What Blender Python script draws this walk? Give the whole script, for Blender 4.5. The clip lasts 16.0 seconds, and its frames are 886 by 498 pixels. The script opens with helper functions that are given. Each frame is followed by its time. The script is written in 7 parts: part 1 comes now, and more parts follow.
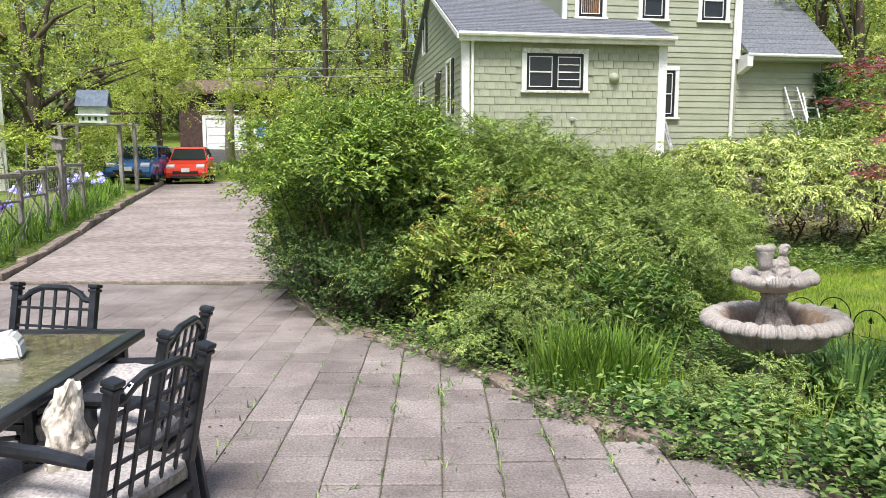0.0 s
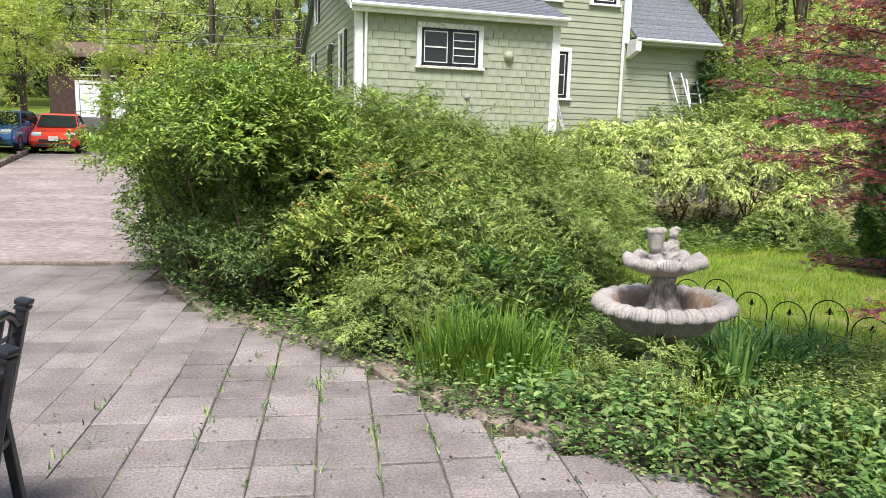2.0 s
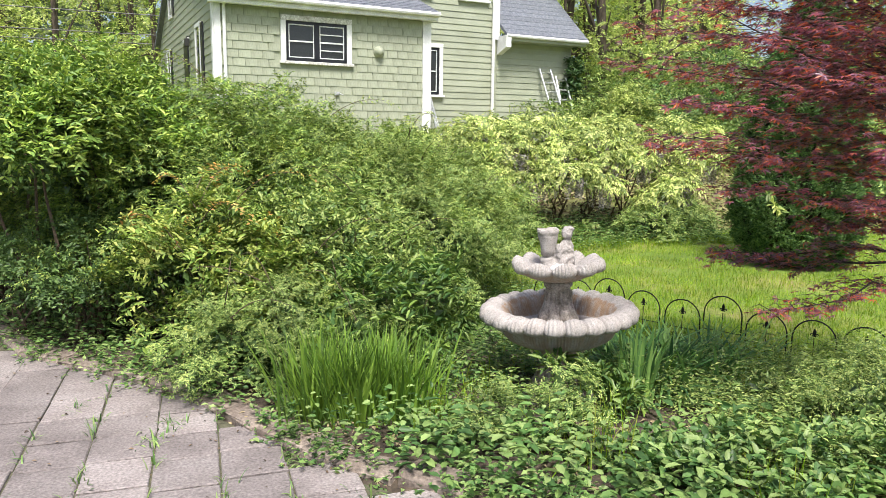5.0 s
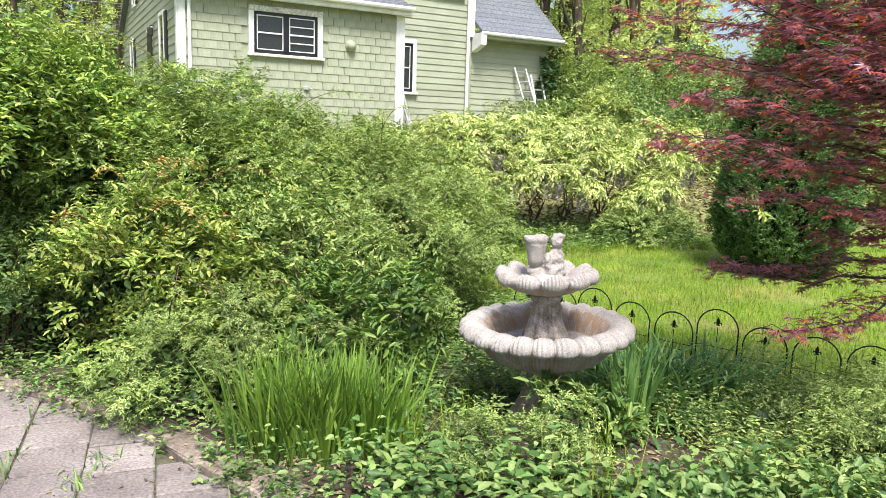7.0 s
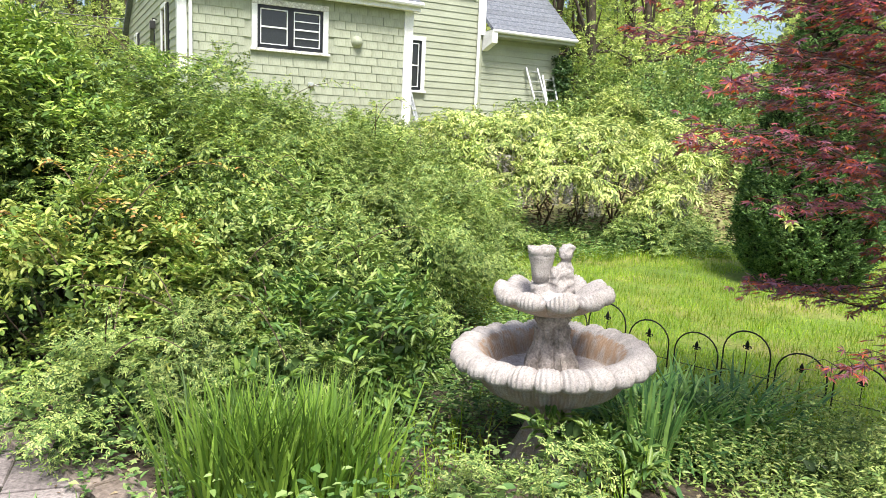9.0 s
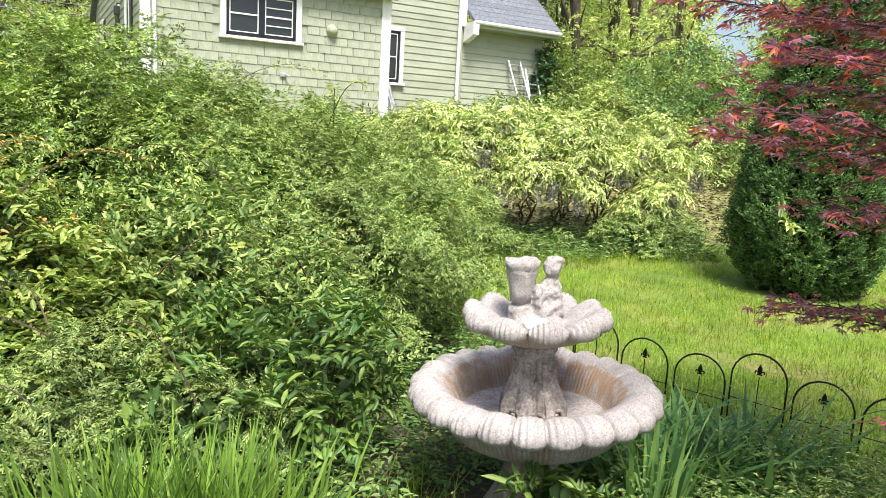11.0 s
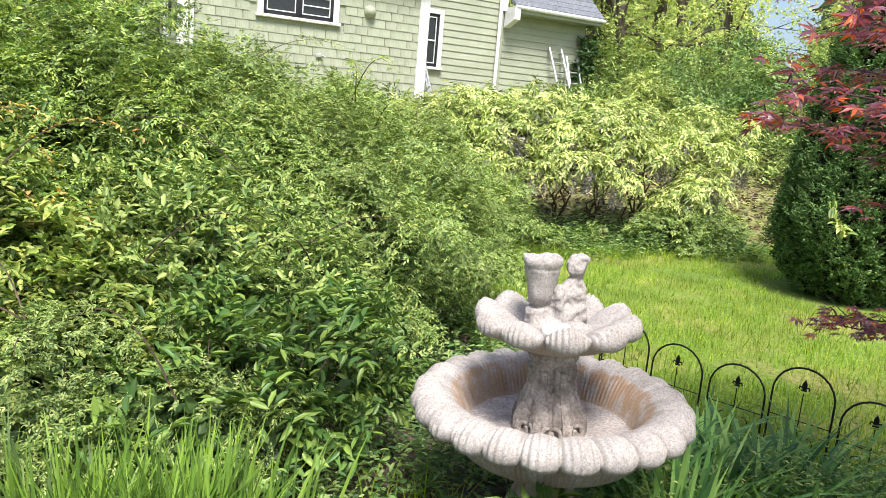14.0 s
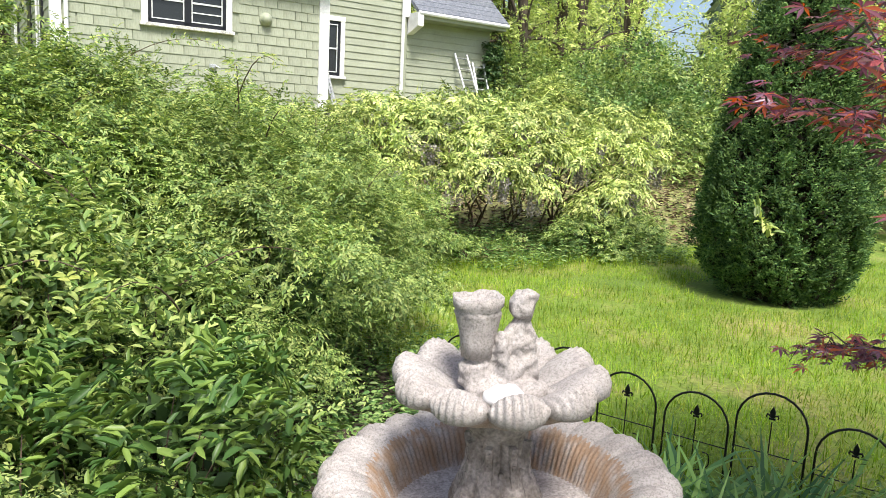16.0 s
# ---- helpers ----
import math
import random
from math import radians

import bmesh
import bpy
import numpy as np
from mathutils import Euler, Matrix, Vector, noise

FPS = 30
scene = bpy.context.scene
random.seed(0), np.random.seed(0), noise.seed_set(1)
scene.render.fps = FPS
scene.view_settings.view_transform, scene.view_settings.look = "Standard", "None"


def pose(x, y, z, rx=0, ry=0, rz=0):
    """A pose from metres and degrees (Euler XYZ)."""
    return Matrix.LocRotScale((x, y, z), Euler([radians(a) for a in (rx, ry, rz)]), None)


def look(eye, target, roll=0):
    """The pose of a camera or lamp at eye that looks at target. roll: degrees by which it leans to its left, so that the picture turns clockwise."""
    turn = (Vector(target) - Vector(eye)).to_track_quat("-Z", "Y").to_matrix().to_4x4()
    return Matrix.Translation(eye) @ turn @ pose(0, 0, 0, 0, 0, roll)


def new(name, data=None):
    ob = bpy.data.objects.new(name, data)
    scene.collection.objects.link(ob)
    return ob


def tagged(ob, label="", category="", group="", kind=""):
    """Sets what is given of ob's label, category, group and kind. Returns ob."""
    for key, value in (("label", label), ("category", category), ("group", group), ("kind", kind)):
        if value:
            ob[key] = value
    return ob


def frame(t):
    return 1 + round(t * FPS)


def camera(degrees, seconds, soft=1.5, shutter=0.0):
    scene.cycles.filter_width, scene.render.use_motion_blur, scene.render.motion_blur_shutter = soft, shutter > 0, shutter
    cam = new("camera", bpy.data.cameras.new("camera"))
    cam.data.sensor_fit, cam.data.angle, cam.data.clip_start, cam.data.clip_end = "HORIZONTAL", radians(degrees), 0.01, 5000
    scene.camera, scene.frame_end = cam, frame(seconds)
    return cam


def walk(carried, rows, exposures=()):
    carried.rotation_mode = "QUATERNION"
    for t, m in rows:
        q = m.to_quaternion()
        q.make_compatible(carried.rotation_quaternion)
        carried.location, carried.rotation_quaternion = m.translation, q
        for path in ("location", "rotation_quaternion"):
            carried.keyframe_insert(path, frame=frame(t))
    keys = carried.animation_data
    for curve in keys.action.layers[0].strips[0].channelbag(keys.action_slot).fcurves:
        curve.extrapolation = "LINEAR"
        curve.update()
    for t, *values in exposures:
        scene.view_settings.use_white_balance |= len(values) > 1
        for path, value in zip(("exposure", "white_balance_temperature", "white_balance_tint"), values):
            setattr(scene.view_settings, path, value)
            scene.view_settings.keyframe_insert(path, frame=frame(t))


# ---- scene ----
cam = camera(63.0, 16.0, 0.5)
PATH = [
    (0, (-0.216, -2.003, 1.623), (-0.2, -0.021, 1.355), -0.0),
    (0.5, (-0.252, -1.97, 1.614), (-0.034, -0.002, 1.33), 0.9),
    (1, (-0.243, -1.906, 1.594), (0.025, 0.05, 1.273), 1.3),
    (1.5, (-0.172, -1.775, 1.609), (0.103, 0.181, 1.292), 1.5),
    (2, (-0.117, -1.636, 1.596), (0.186, 0.314, 1.27), 1.6),
    (2.5, (-0.135, -1.488, 1.597), (0.295, 0.438, 1.276), 0.4),
    (3, (-0.202, -1.384, 1.596), (0.399, 0.498, 1.289), -0.1),
    (3.5, (-0.179, -1.256, 1.568), (0.434, 0.621, 1.248), 0.2),
    (4, (-0.05, -1.118, 1.585), (0.552, 0.764, 1.275), 0.3),
    (4.5, (0.048, -1.032, 1.584), (0.641, 0.853, 1.276), 0.4),
    (4.7, (0.065, -1.004, 1.564), (0.668, 0.876, 1.251), 0.5),
    (6.8, (0.143, -0.506, 1.507), (0.849, 1.337, 1.185), 1.7),
    (7, (0.2, -0.476, 1.515), (0.904, 1.369, 1.196), 1.8),
    (7.5, (0.315, -0.41, 1.513), (1.004, 1.44, 1.191), 2.1),
    (8, (0.38, -0.4, 1.497), (1.029, 1.461, 1.155), 2.5),
    (8.5, (0.443, -0.209, 1.486), (1.111, 1.646, 1.149), 2.9),
    (9, (0.497, 0.037, 1.473), (1.176, 1.892, 1.157), 2.6),
    (9.2, (0.529, 0.085, 1.459), (1.225, 1.93, 1.124), 2.4),
    (11.3, (0.842, 0.77, 1.418), (1.569, 2.605, 1.095), 3.2),
    (11.5, (0.84, 0.826, 1.408), (1.584, 2.653, 1.077), 2.6),
    (12, (0.838, 0.859, 1.401), (1.581, 2.684, 1.06), 2.7),
    (12.5, (0.852, 0.86, 1.408), (1.624, 2.673, 1.07), 2.7),
    (13, (0.890, 0.888, 1.396), (1.680, 2.695, 1.056), 2.5),
    (13.5, (0.948, 0.890, 1.408), (1.701, 2.712, 1.071), 3.1),
    (14, (1.010, 0.905, 1.404), (1.646, 2.766, 1.040), 4.9),
    (14.5, (1.102, 1.148, 1.370), (1.724, 3.014, 1.004), 3.8),
    (15, (1.143, 1.380, 1.343), (1.957, 3.178, 1.020), 3.2),
    (15.5, (1.190, 1.484, 1.334), (2.083, 3.242, 1.005), 2.3),
    (16, (1.246, 1.500, 1.374), (2.100, 3.280, 1.053), 3.0),
]
EXPOSURES = [(0.0, 0.78), (4.0, 0.90), (8.5, 1.20), (12.5, 1.20), (14.5, 1.16), (16.0, 1.08)]
walk(cam, [(t, look(eye, target, roll)) for t, eye, target, roll in PATH], EXPOSURES)

# ---------------------------------------------------------------- light
SUN_EL, SUN_AZ = 60.0, 190.0
world = bpy.data.worlds.new("sky")
scene.world = world
world.use_nodes = True
wn = world.node_tree.nodes
sky = wn.new("ShaderNodeTexSky")
sky.sky_type = "NISHITA"
sky.sun_disc = False
sky.sun_elevation, sky.sun_rotation = radians(SUN_EL), radians(SUN_AZ)
sky.air_density, sky.dust_density, sky.ozone_density = 1.0, 3.5, 1.0
wn["Background"].inputs[1].default_value = 0.10
world.node_tree.links.new(sky.outputs[0], wn["Background"].inputs[0])
sun_data = bpy.data.lights.new("sun", "SUN")
sun_data.energy, sun_data.angle, sun_data.color = 3.3, radians(17), (1.0, 0.958, 0.91)
sun_lamp = new("sun", sun_data)
az, el = radians(SUN_AZ), radians(SUN_EL)
sun_lamp.matrix_world = look((math.sin(az) * math.cos(el) * 40, math.cos(az) * math.cos(el) * 40, math.sin(el) * 40), (0, 0, 0))

# ---------------------------------------------------------------- materials


def nodes_of(name):
    m = bpy.data.materials.new(name)
    m.use_nodes = True
    return m, m.node_tree.nodes, m.node_tree.links, m.node_tree.nodes["Principled BSDF"]


def noisy(name, a, b, scale=4.0, rough=0.8, metal=0.0, bump=0.15, fine=60.0, c=None, stretch=(1, 1, 1), rand=0.0, space="Object", grain=1.0):
    """Two colours mixed by coarse noise, darkened by fine grain, with fine relief."""
    m, n, l, p = nodes_of(name)
    tc = n.new("ShaderNodeTexCoord")
    mp = n.new("ShaderNodeMapping")
    mp.inputs["Scale"].default_value = stretch
    if space == "World":
        l.new(n.new("ShaderNodeNewGeometry").outputs["Position"], mp.inputs[0])
    else:
        l.new(tc.outputs[space], mp.inputs[0])
    n1 = n.new("ShaderNodeTexNoise")
    n1.inputs["Scale"].default_value, n1.inputs["Detail"].default_value, n1.inputs["Roughness"].default_value = scale, 6, 0.62
    n2 = n.new("ShaderNodeTexNoise")
    n2.inputs["Scale"].default_value, n2.inputs["Detail"].default_value = fine, 4
    for t in (n1, n2):
        l.new(mp.outputs[0], t.inputs["Vector"])
    r = n.new("ShaderNodeValToRGB")
    r.color_ramp.elements[0].position, r.color_ramp.elements[1].position = 0.32, 0.68
    r.color_ramp.elements[0].color, r.color_ramp.elements[1].color = (*a, 1), (*b, 1)
    if c:
        e = r.color_ramp.elements.new(0.5)
        e.color = (*c, 1)
    l.new(n1.outputs[0], r.inputs[0])
    g = n.new("ShaderNodeMapRange")
    g.inputs[1].default_value, g.inputs[2].default_value, g.inputs[3].default_value, g.inputs[4].default_value = 0.3, 0.7, 1 - 0.38 * grain, 1 + 0.3 * grain
    l.new(n2.outputs[0], g.inputs[0])
    mx = n.new("ShaderNodeMix")
    mx.data_type, mx.blend_type = "RGBA", "MULTIPLY"
    mx.inputs[0].default_value = 1.0
    l.new(r.outputs[0], mx.inputs[6])
    l.new(g.outputs[0], mx.inputs[7])
    out = mx.outputs[2]
    if rand:
        oi = n.new("ShaderNodeObjectInfo")
        h = n.new("ShaderNodeHueSaturation")
        mr = n.new("ShaderNodeMapRange")
        mr.inputs[3].default_value, mr.inputs[4].default_value = 1 - rand, 1 + rand
        l.new(oi.outputs["Random"], mr.inputs[0])
        l.new(mr.outputs[0], h.inputs["Value"])
        l.new(out, h.inputs["Color"])
        out = h.outputs[0]
    l.new(out, p.inputs["Base Color"])
    p.inputs["Roughness"].default_value, p.inputs["Metallic"].default_value = rough, metal
    if bump:
        bp = n.new("ShaderNodeBump")
        bp.inputs["Strength"].default_value, bp.inputs["Distance"].default_value = bump, 0.01
        l.new(n2.outputs[0], bp.inputs["Height"])
        l.new(bp.outputs[0], p.inputs["Normal"])
    return m


def leafy(name, stops, rough=0.46, glow=0.2, spec=0.3):
    """Leaves: each island picks a colour from the stops; light also passes through the blade."""
    m, n, l, p = nodes_of(name)
    stops = [(r * 1.23, g * 1.2, b * 1.95) for r, g, b in stops]
    stops = [tuple(v * 0.7 for v in stops[0])] + list(stops) + [tuple(v * 1.12 for v in stops[-1])]
    ge = n.new("ShaderNodeNewGeometry")
    r = n.new("ShaderNodeValToRGB")
    r.color_ramp.elements[0].color = (*stops[0], 1)
    r.color_ramp.elements[1].color = (*stops[-1], 1)
    for i, s in enumerate(stops[1:-1], 1):
        r.color_ramp.elements.new(i / (len(stops) - 1)).color = (*s, 1)
    l.new(ge.outputs["Random Per Island"], r.inputs[0])
    tc = n.new("ShaderNodeTexCoord")
    nz = n.new("ShaderNodeTexNoise")
    nz.inputs["Scale"].default_value, nz.inputs["Detail"].default_value = 2.6, 3
    l.new(tc.outputs["Object"], nz.inputs["Vector"])
    mr = n.new("ShaderNodeMapRange")
    mr.inputs[1].default_value, mr.inputs[2].default_value, mr.inputs[3].default_value, mr.inputs[4].default_value = 0.33, 0.67, 0.68, 1.28
    l.new(nz.outputs[0], mr.inputs[0])
    mx = n.new("ShaderNodeMix")
    mx.data_type, mx.blend_type = "RGBA", "MULTIPLY"
    mx.inputs[0].default_value = 1.0
    l.new(r.outputs[0], mx.inputs[6])
    l.new(mr.outputs[0], mx.inputs[7])
    l.new(mx.outputs[2], p.inputs["Base Color"])
    p.inputs["Roughness"].default_value = rough
    p.inputs["Specular IOR Level"].default_value = spec
    tr = n.new("ShaderNodeBsdfTranslucent")
    hs = n.new("ShaderNodeHueSaturation")
    hs.inputs["Value"].default_value, hs.inputs["Saturation"].default_value = 1.7, 1.1
    l.new(mx.outputs[2], hs.inputs["Color"])
    l.new(hs.outputs[0], tr.inputs[0])
    ms = n.new("ShaderNodeMixShader")
    ms.inputs[0].default_value = glow
    l.new(p.outputs[0], ms.inputs[1])
    l.new(tr.outputs[0], ms.inputs[2])
    l.new(ms.outputs[0], n["Material Output"].inputs[0])
    return m


def glassy(name, tint, rough=0.05):
    m, n, l, p = nodes_of(name)
    p.inputs["Base Color"].default_value = (*tint, 1)
    p.inputs["Roughness"].default_value = rough
    p.inputs["Specular IOR Level"].default_value = 0.7
    return m


M_PAVER = noisy("paver_concrete", (0.15, 0.128, 0.124), (0.30, 0.27, 0.262), 1.6, 0.92, bump=0.7, fine=70, c=(0.232, 0.202, 0.195), rand=0.17, space="World")
M_JOINT = noisy("joint_soil", (0.05, 0.05, 0.03), (0.13, 0.125, 0.075), 8, 0.95, bump=0.5)
M_DRIVE = noisy("driveway_concrete", (0.20, 0.165, 0.155), (0.35, 0.305, 0.29), 0.55, 0.9, bump=0.6, fine=9, c=(0.27, 0.23, 0.217), stretch=(1, 1.5, 1), space="World")
M_SOIL = noisy("soil", (0.035, 0.025, 0.018), (0.11, 0.085, 0.06), 5, 0.95, bump=0.8, fine=40)
M_GROUND = noisy("ground_turf", (0.09, 0.15, 0.015), (0.24, 0.22, 0.07), 1.1, 0.95, bump=0.8, fine=26, c=(0.13, 0.20, 0.02), space="World")
M_BANK = noisy("dry_leafy_bank", (0.13, 0.11, 0.05), (0.34, 0.28, 0.16), 2.2, 0.95, bump=0.8, fine=22, c=(0.19, 0.20, 0.06), space="World")
M_STONE = noisy("kerb_stone", (0.12, 0.09, 0.075), (0.30, 0.25, 0.21), 6, 0.9, bump=0.6, rand=0.2)
M_ASPHALT = noisy("asphalt", (0.035, 0.035, 0.037), (0.07, 0.07, 0.072), 2, 0.9, bump=0.4)
M_SIDING = noisy("green_painted_siding", (0.285, 0.31, 0.225), (0.345, 0.37, 0.285), 1.6, 0.6, bump=0.12, fine=35, c=(0.315, 0.34, 0.255), rand=0.06, grain=0.22)
M_SHINGLE = noisy("green_painted_shingle", (0.27, 0.295, 0.21), (0.345, 0.37, 0.28), 2.0, 0.65, bump=0.2, fine=18, c=(0.31, 0.335, 0.25), stretch=(3, 3, 0.6), rand=0.06, grain=0.3)
M_WHITE = noisy("white_painted_wood", (0.62, 0.63, 0.63), (0.82, 0.83, 0.83), 3, 0.5, bump=0.1, fine=40, grain=0.3)
M_WORN = noisy("flaking_white_paint", (0.38, 0.36, 0.32), (0.80, 0.80, 0.78), 14, 0.7, bump=0.3, fine=60)
M_DARKFRAME = noisy("dark_window_frame", (0.006, 0.007, 0.011), (0.014, 0.014, 0.02), 6, 0.4, bump=0.0, grain=0.3)
M_GLASS = glassy("window_glass", (0.015, 0.018, 0.02), 0.03)
M_CURTAIN = noisy("tan_curtain", (0.25, 0.12, 0.06), (0.42, 0.25, 0.14), 20, 0.9, stretch=(6, 6, 0.3))
M_INSIDE = noisy("dim_room", (0.02, 0.02, 0.02), (0.05, 0.05, 0.045), 2, 0.9, bump=0)
M_ROOF = noisy("grey_asphalt_shingle", (0.085, 0.095, 0.12), (0.19, 0.205, 0.24), 12, 0.9, bump=0.5, fine=50, stretch=(1, 1, 1), rand=0.12)
M_ALU = noisy("weathered_aluminium", (0.50, 0.51, 0.52), (0.72, 0.73, 0.74), 8, 0.38, 0.75, bump=0.05)
M_IRON = noisy("black_iron", (0.006, 0.006, 0.007), (0.018, 0.017, 0.017), 20, 0.45, 0.3, bump=0.1)
M_CHAIR = noisy("charcoal_metal", (0.016, 0.018, 0.023), (0.042, 0.046, 0.054), 12, 0.28, 0.35, bump=0.05, grain=0.4)
M_CUSHION = noisy("pale_grey_cushion", (0.26, 0.245, 0.245), (0.45, 0.425, 0.425), 7, 0.9, bump=0.3, fine=80)
M_CUSHSIDE = noisy("stained_cushion_edge", (0.13, 0.12, 0.10), (0.27, 0.25, 0.22), 9, 0.95, bump=0.3)
M_TABLEGLASS = noisy("dusty_mottled_tabletop", (0.05, 0.045, 0.025), (0.19, 0.17, 0.10), 16, 0.16, bump=0.02, fine=70)
M_BARK = noisy("bark", (0.035, 0.026, 0.02), (0.13, 0.10, 0.08), 6, 0.95, bump=0.9, fine=25, stretch=(1, 1, 0.25))
M_MAPLEBARK = noisy("dark_maple_bark", (0.022, 0.016, 0.014), (0.06, 0.042, 0.036), 8, 0.85, bump=0.4)
# green leaves with the shade inside a bush put into their colour
L_SHADE = leafy("shade_dark_leaves", [(0.035, 0.07, 0.014), (0.06, 0.11, 0.02), (0.09, 0.15, 0.028)])
M_TWIG = noisy("twig", (0.05, 0.035, 0.022), (0.13, 0.09, 0.06), 12, 0.9, bump=0.3)
M_STEM = noisy("green_stem", (0.06, 0.11, 0.02), (0.12, 0.16, 0.05), 12, 0.6, bump=0.1)
M_BIRCH = noisy("flaking_birch_bark", (0.05, 0.028, 0.016), (0.80, 0.77, 0.72), 17, 0.9, bump=0.9, fine=34, c=(0.66, 0.60, 0.52), stretch=(1, 1, 0.6))
M_GREYWOOD = noisy("weathered_grey_wood", (0.13, 0.12, 0.105), (0.31, 0.29, 0.26), 7, 0.9, bump=0.4, fine=40, stretch=(1, 1, 0.3))
M_POLE = noisy("bleached_dead_trunk", (0.20, 0.165, 0.13), (0.50, 0.45, 0.39), 4, 0.9, bump=0.5, stretch=(1, 1, 0.3))
M_BLUECAR = noisy("blue_car_paint", (0.05, 0.14, 0.36), (0.055, 0.16, 0.40), 2, 0.18, 0.2, bump=0, grain=0)
M_REDCAR = noisy("red_car_paint", (0.62, 0.045, 0.025), (0.68, 0.055, 0.03), 2, 0.2, 0.0, bump=0, grain=0)
M_TYRE = noisy("tyre_rubber", (0.012, 0.012, 0.012), (0.03, 0.03, 0.03), 12, 0.85, bump=0.2)
M_CARGLASS = glassy("car_glass", (0.03, 0.04, 0.045), 0.04)
M_LAMPGLASS = glassy("headlight_glass", (0.75, 0.78, 0.8), 0.08)
M_BLACKPL = noisy("black_plastic", (0.012, 0.012, 0.012), (0.03, 0.03, 0.03), 8, 0.5, bump=0)
M_BROWNWALL = noisy("dark_brown_shingle", (0.035, 0.02, 0.016), (0.09, 0.05, 0.04), 4, 0.85, bump=0.4)
M_BROWNROOF = noisy("brown_roof", (0.10, 0.065, 0.055), (0.18, 0.125, 0.105), 8, 0.9, bump=0.3)
M_BLUEDOOR = noisy("blue_painted_door", (0.05, 0.16, 0.38), (0.07, 0.20, 0.45), 4, 0.5, bump=0.05)
M_BIRDBOX = noisy("mint_green_birdhouse", (0.42, 0.52, 0.40), (0.62, 0.70, 0.58), 8, 0.7, bump=0.2)
M_BIRDROOF = noisy("slate_blue_birdhouse_roof", (0.07, 0.10, 0.14), (0.14, 0.18, 0.24), 14, 0.8, bump=0.3)
M_STRAW = noisy("dead_straw", (0.22, 0.17, 0.09), (0.38, 0.32, 0.19), 10, 0.95, bump=0.2)
M_PETALW = leafy("pale_petals", [(0.75, 0.75, 0.8), (0.6, 0.55, 0.75), (0.8, 0.8, 0.82)], glow=0.3)
M_PETALP = leafy("purple_petals", [(0.10, 0.03, 0.22), (0.22, 0.10, 0.40)], glow=0.3)
M_WISTFLOWER = leafy("wisteria_petals", [(0.20, 0.19, 0.125), (0.27, 0.25, 0.155), (0.36, 0.34, 0.19)], glow=0.3)

M_LITTER = leafy("dry_leaf_litter", [(0.06, 0.045, 0.02), (0.12, 0.085, 0.035), (0.2, 0.15, 0.06)], glow=0.1, rough=0.8, spec=0.15)
L_AZALEA = leafy("azalea_leaves", [(0.085, 0.159, 0.022), (0.14, 0.232, 0.03), (0.201, 0.299, 0.037), (0.281, 0.366, 0.049)])
L_DARK = leafy("shrub_leaves_dark", [(0.068, 0.124, 0.021), (0.121, 0.2, 0.029), (0.179, 0.268, 0.038), (0.263, 0.336, 0.053)])
L_MID = leafy("shrub_leaves", [(0.092, 0.162, 0.027), (0.151, 0.232, 0.038), (0.216, 0.292, 0.049), (0.27, 0.335, 0.065)])
L_YELLOW = leafy("young_leaves", [(0.099, 0.169, 0.02), (0.169, 0.248, 0.03), (0.229, 0.298, 0.045), (0.278, 0.318, 0.05)])
L_TIP = leafy("orange_young_tips", [(0.38, 0.26, 0.04), (0.42, 0.20, 0.05), (0.33, 0.30, 0.05)])
L_COVER = leafy("ground_cover_leaves", [(0.057, 0.123, 0.022), (0.1, 0.191, 0.033), (0.146, 0.235, 0.04), (0.191, 0.269, 0.057)])
L_IRIS = leafy("iris_blades", [(0.073, 0.144, 0.015), (0.112, 0.206, 0.019), (0.165, 0.267, 0.025)], glow=0.25)
L_LILY = leafy("daylily_blades", [(0.068, 0.164, 0.035), (0.115, 0.241, 0.043), (0.193, 0.328, 0.054)], glow=0.2, rough=0.38)
L_PEONY = leafy("peony_leaves", [(0.051, 0.111, 0.017), (0.085, 0.153, 0.021), (0.128, 0.196, 0.025)], rough=0.42)
L_WIST = leafy("wisteria_leaves", [(0.132, 0.198, 0.029), (0.222, 0.3, 0.05), (0.336, 0.408, 0.074), (0.456, 0.504, 0.108)], spec=0.4)
L_ARBOR = leafy("arborvitae_sprays", [(0.039, 0.09, 0.018), (0.075, 0.143, 0.026), (0.125, 0.205, 0.036)], glow=0.12, rough=0.7, spec=0.2)
# purple-grey stops paint sky sheen; the orange stop paints light shining through
L_MAPLE = leafy("red_maple_leaves", [(0.1, 0.033, 0.037), (0.156, 0.045, 0.043), (0.25, 0.053, 0.033), (0.138, 0.062, 0.06), (0.213, 0.112, 0.106), (0.35, 0.088, 0.02)], glow=0.28, rough=0.3, spec=0.65)
L_GRASS = leafy("grass_blades", [(0.11, 0.20, 0.008), (0.15, 0.26, 0.010), (0.19, 0.29, 0.014), (0.24, 0.28, 0.03)], glow=0.35, spec=0.3)
L_TREEY = leafy("spring_tree_leaves", [(0.19, 0.26, 0.036), (0.28, 0.345, 0.05), (0.37, 0.42, 0.08)], glow=0.42)
L_TREEG = leafy("tree_leaves", [(0.210, 0.285, 0.053), (0.315, 0.390, 0.075), (0.420, 0.465, 0.112)], glow=0.42)
L_PINE = leafy("far_dark_leaves", [(0.065, 0.098, 0.039), (0.117, 0.156, 0.052), (0.169, 0.208, 0.065)], glow=0.3)
# brown scale leaves, near black because inner shade is mixed into the colour
M_SHADEDLEAF = leafy("shaded_brown_scale_leaves", [(0.02, 0.022, 0.008), (0.035, 0.03, 0.012)], glow=0.05, rough=0.8, spec=0.1)
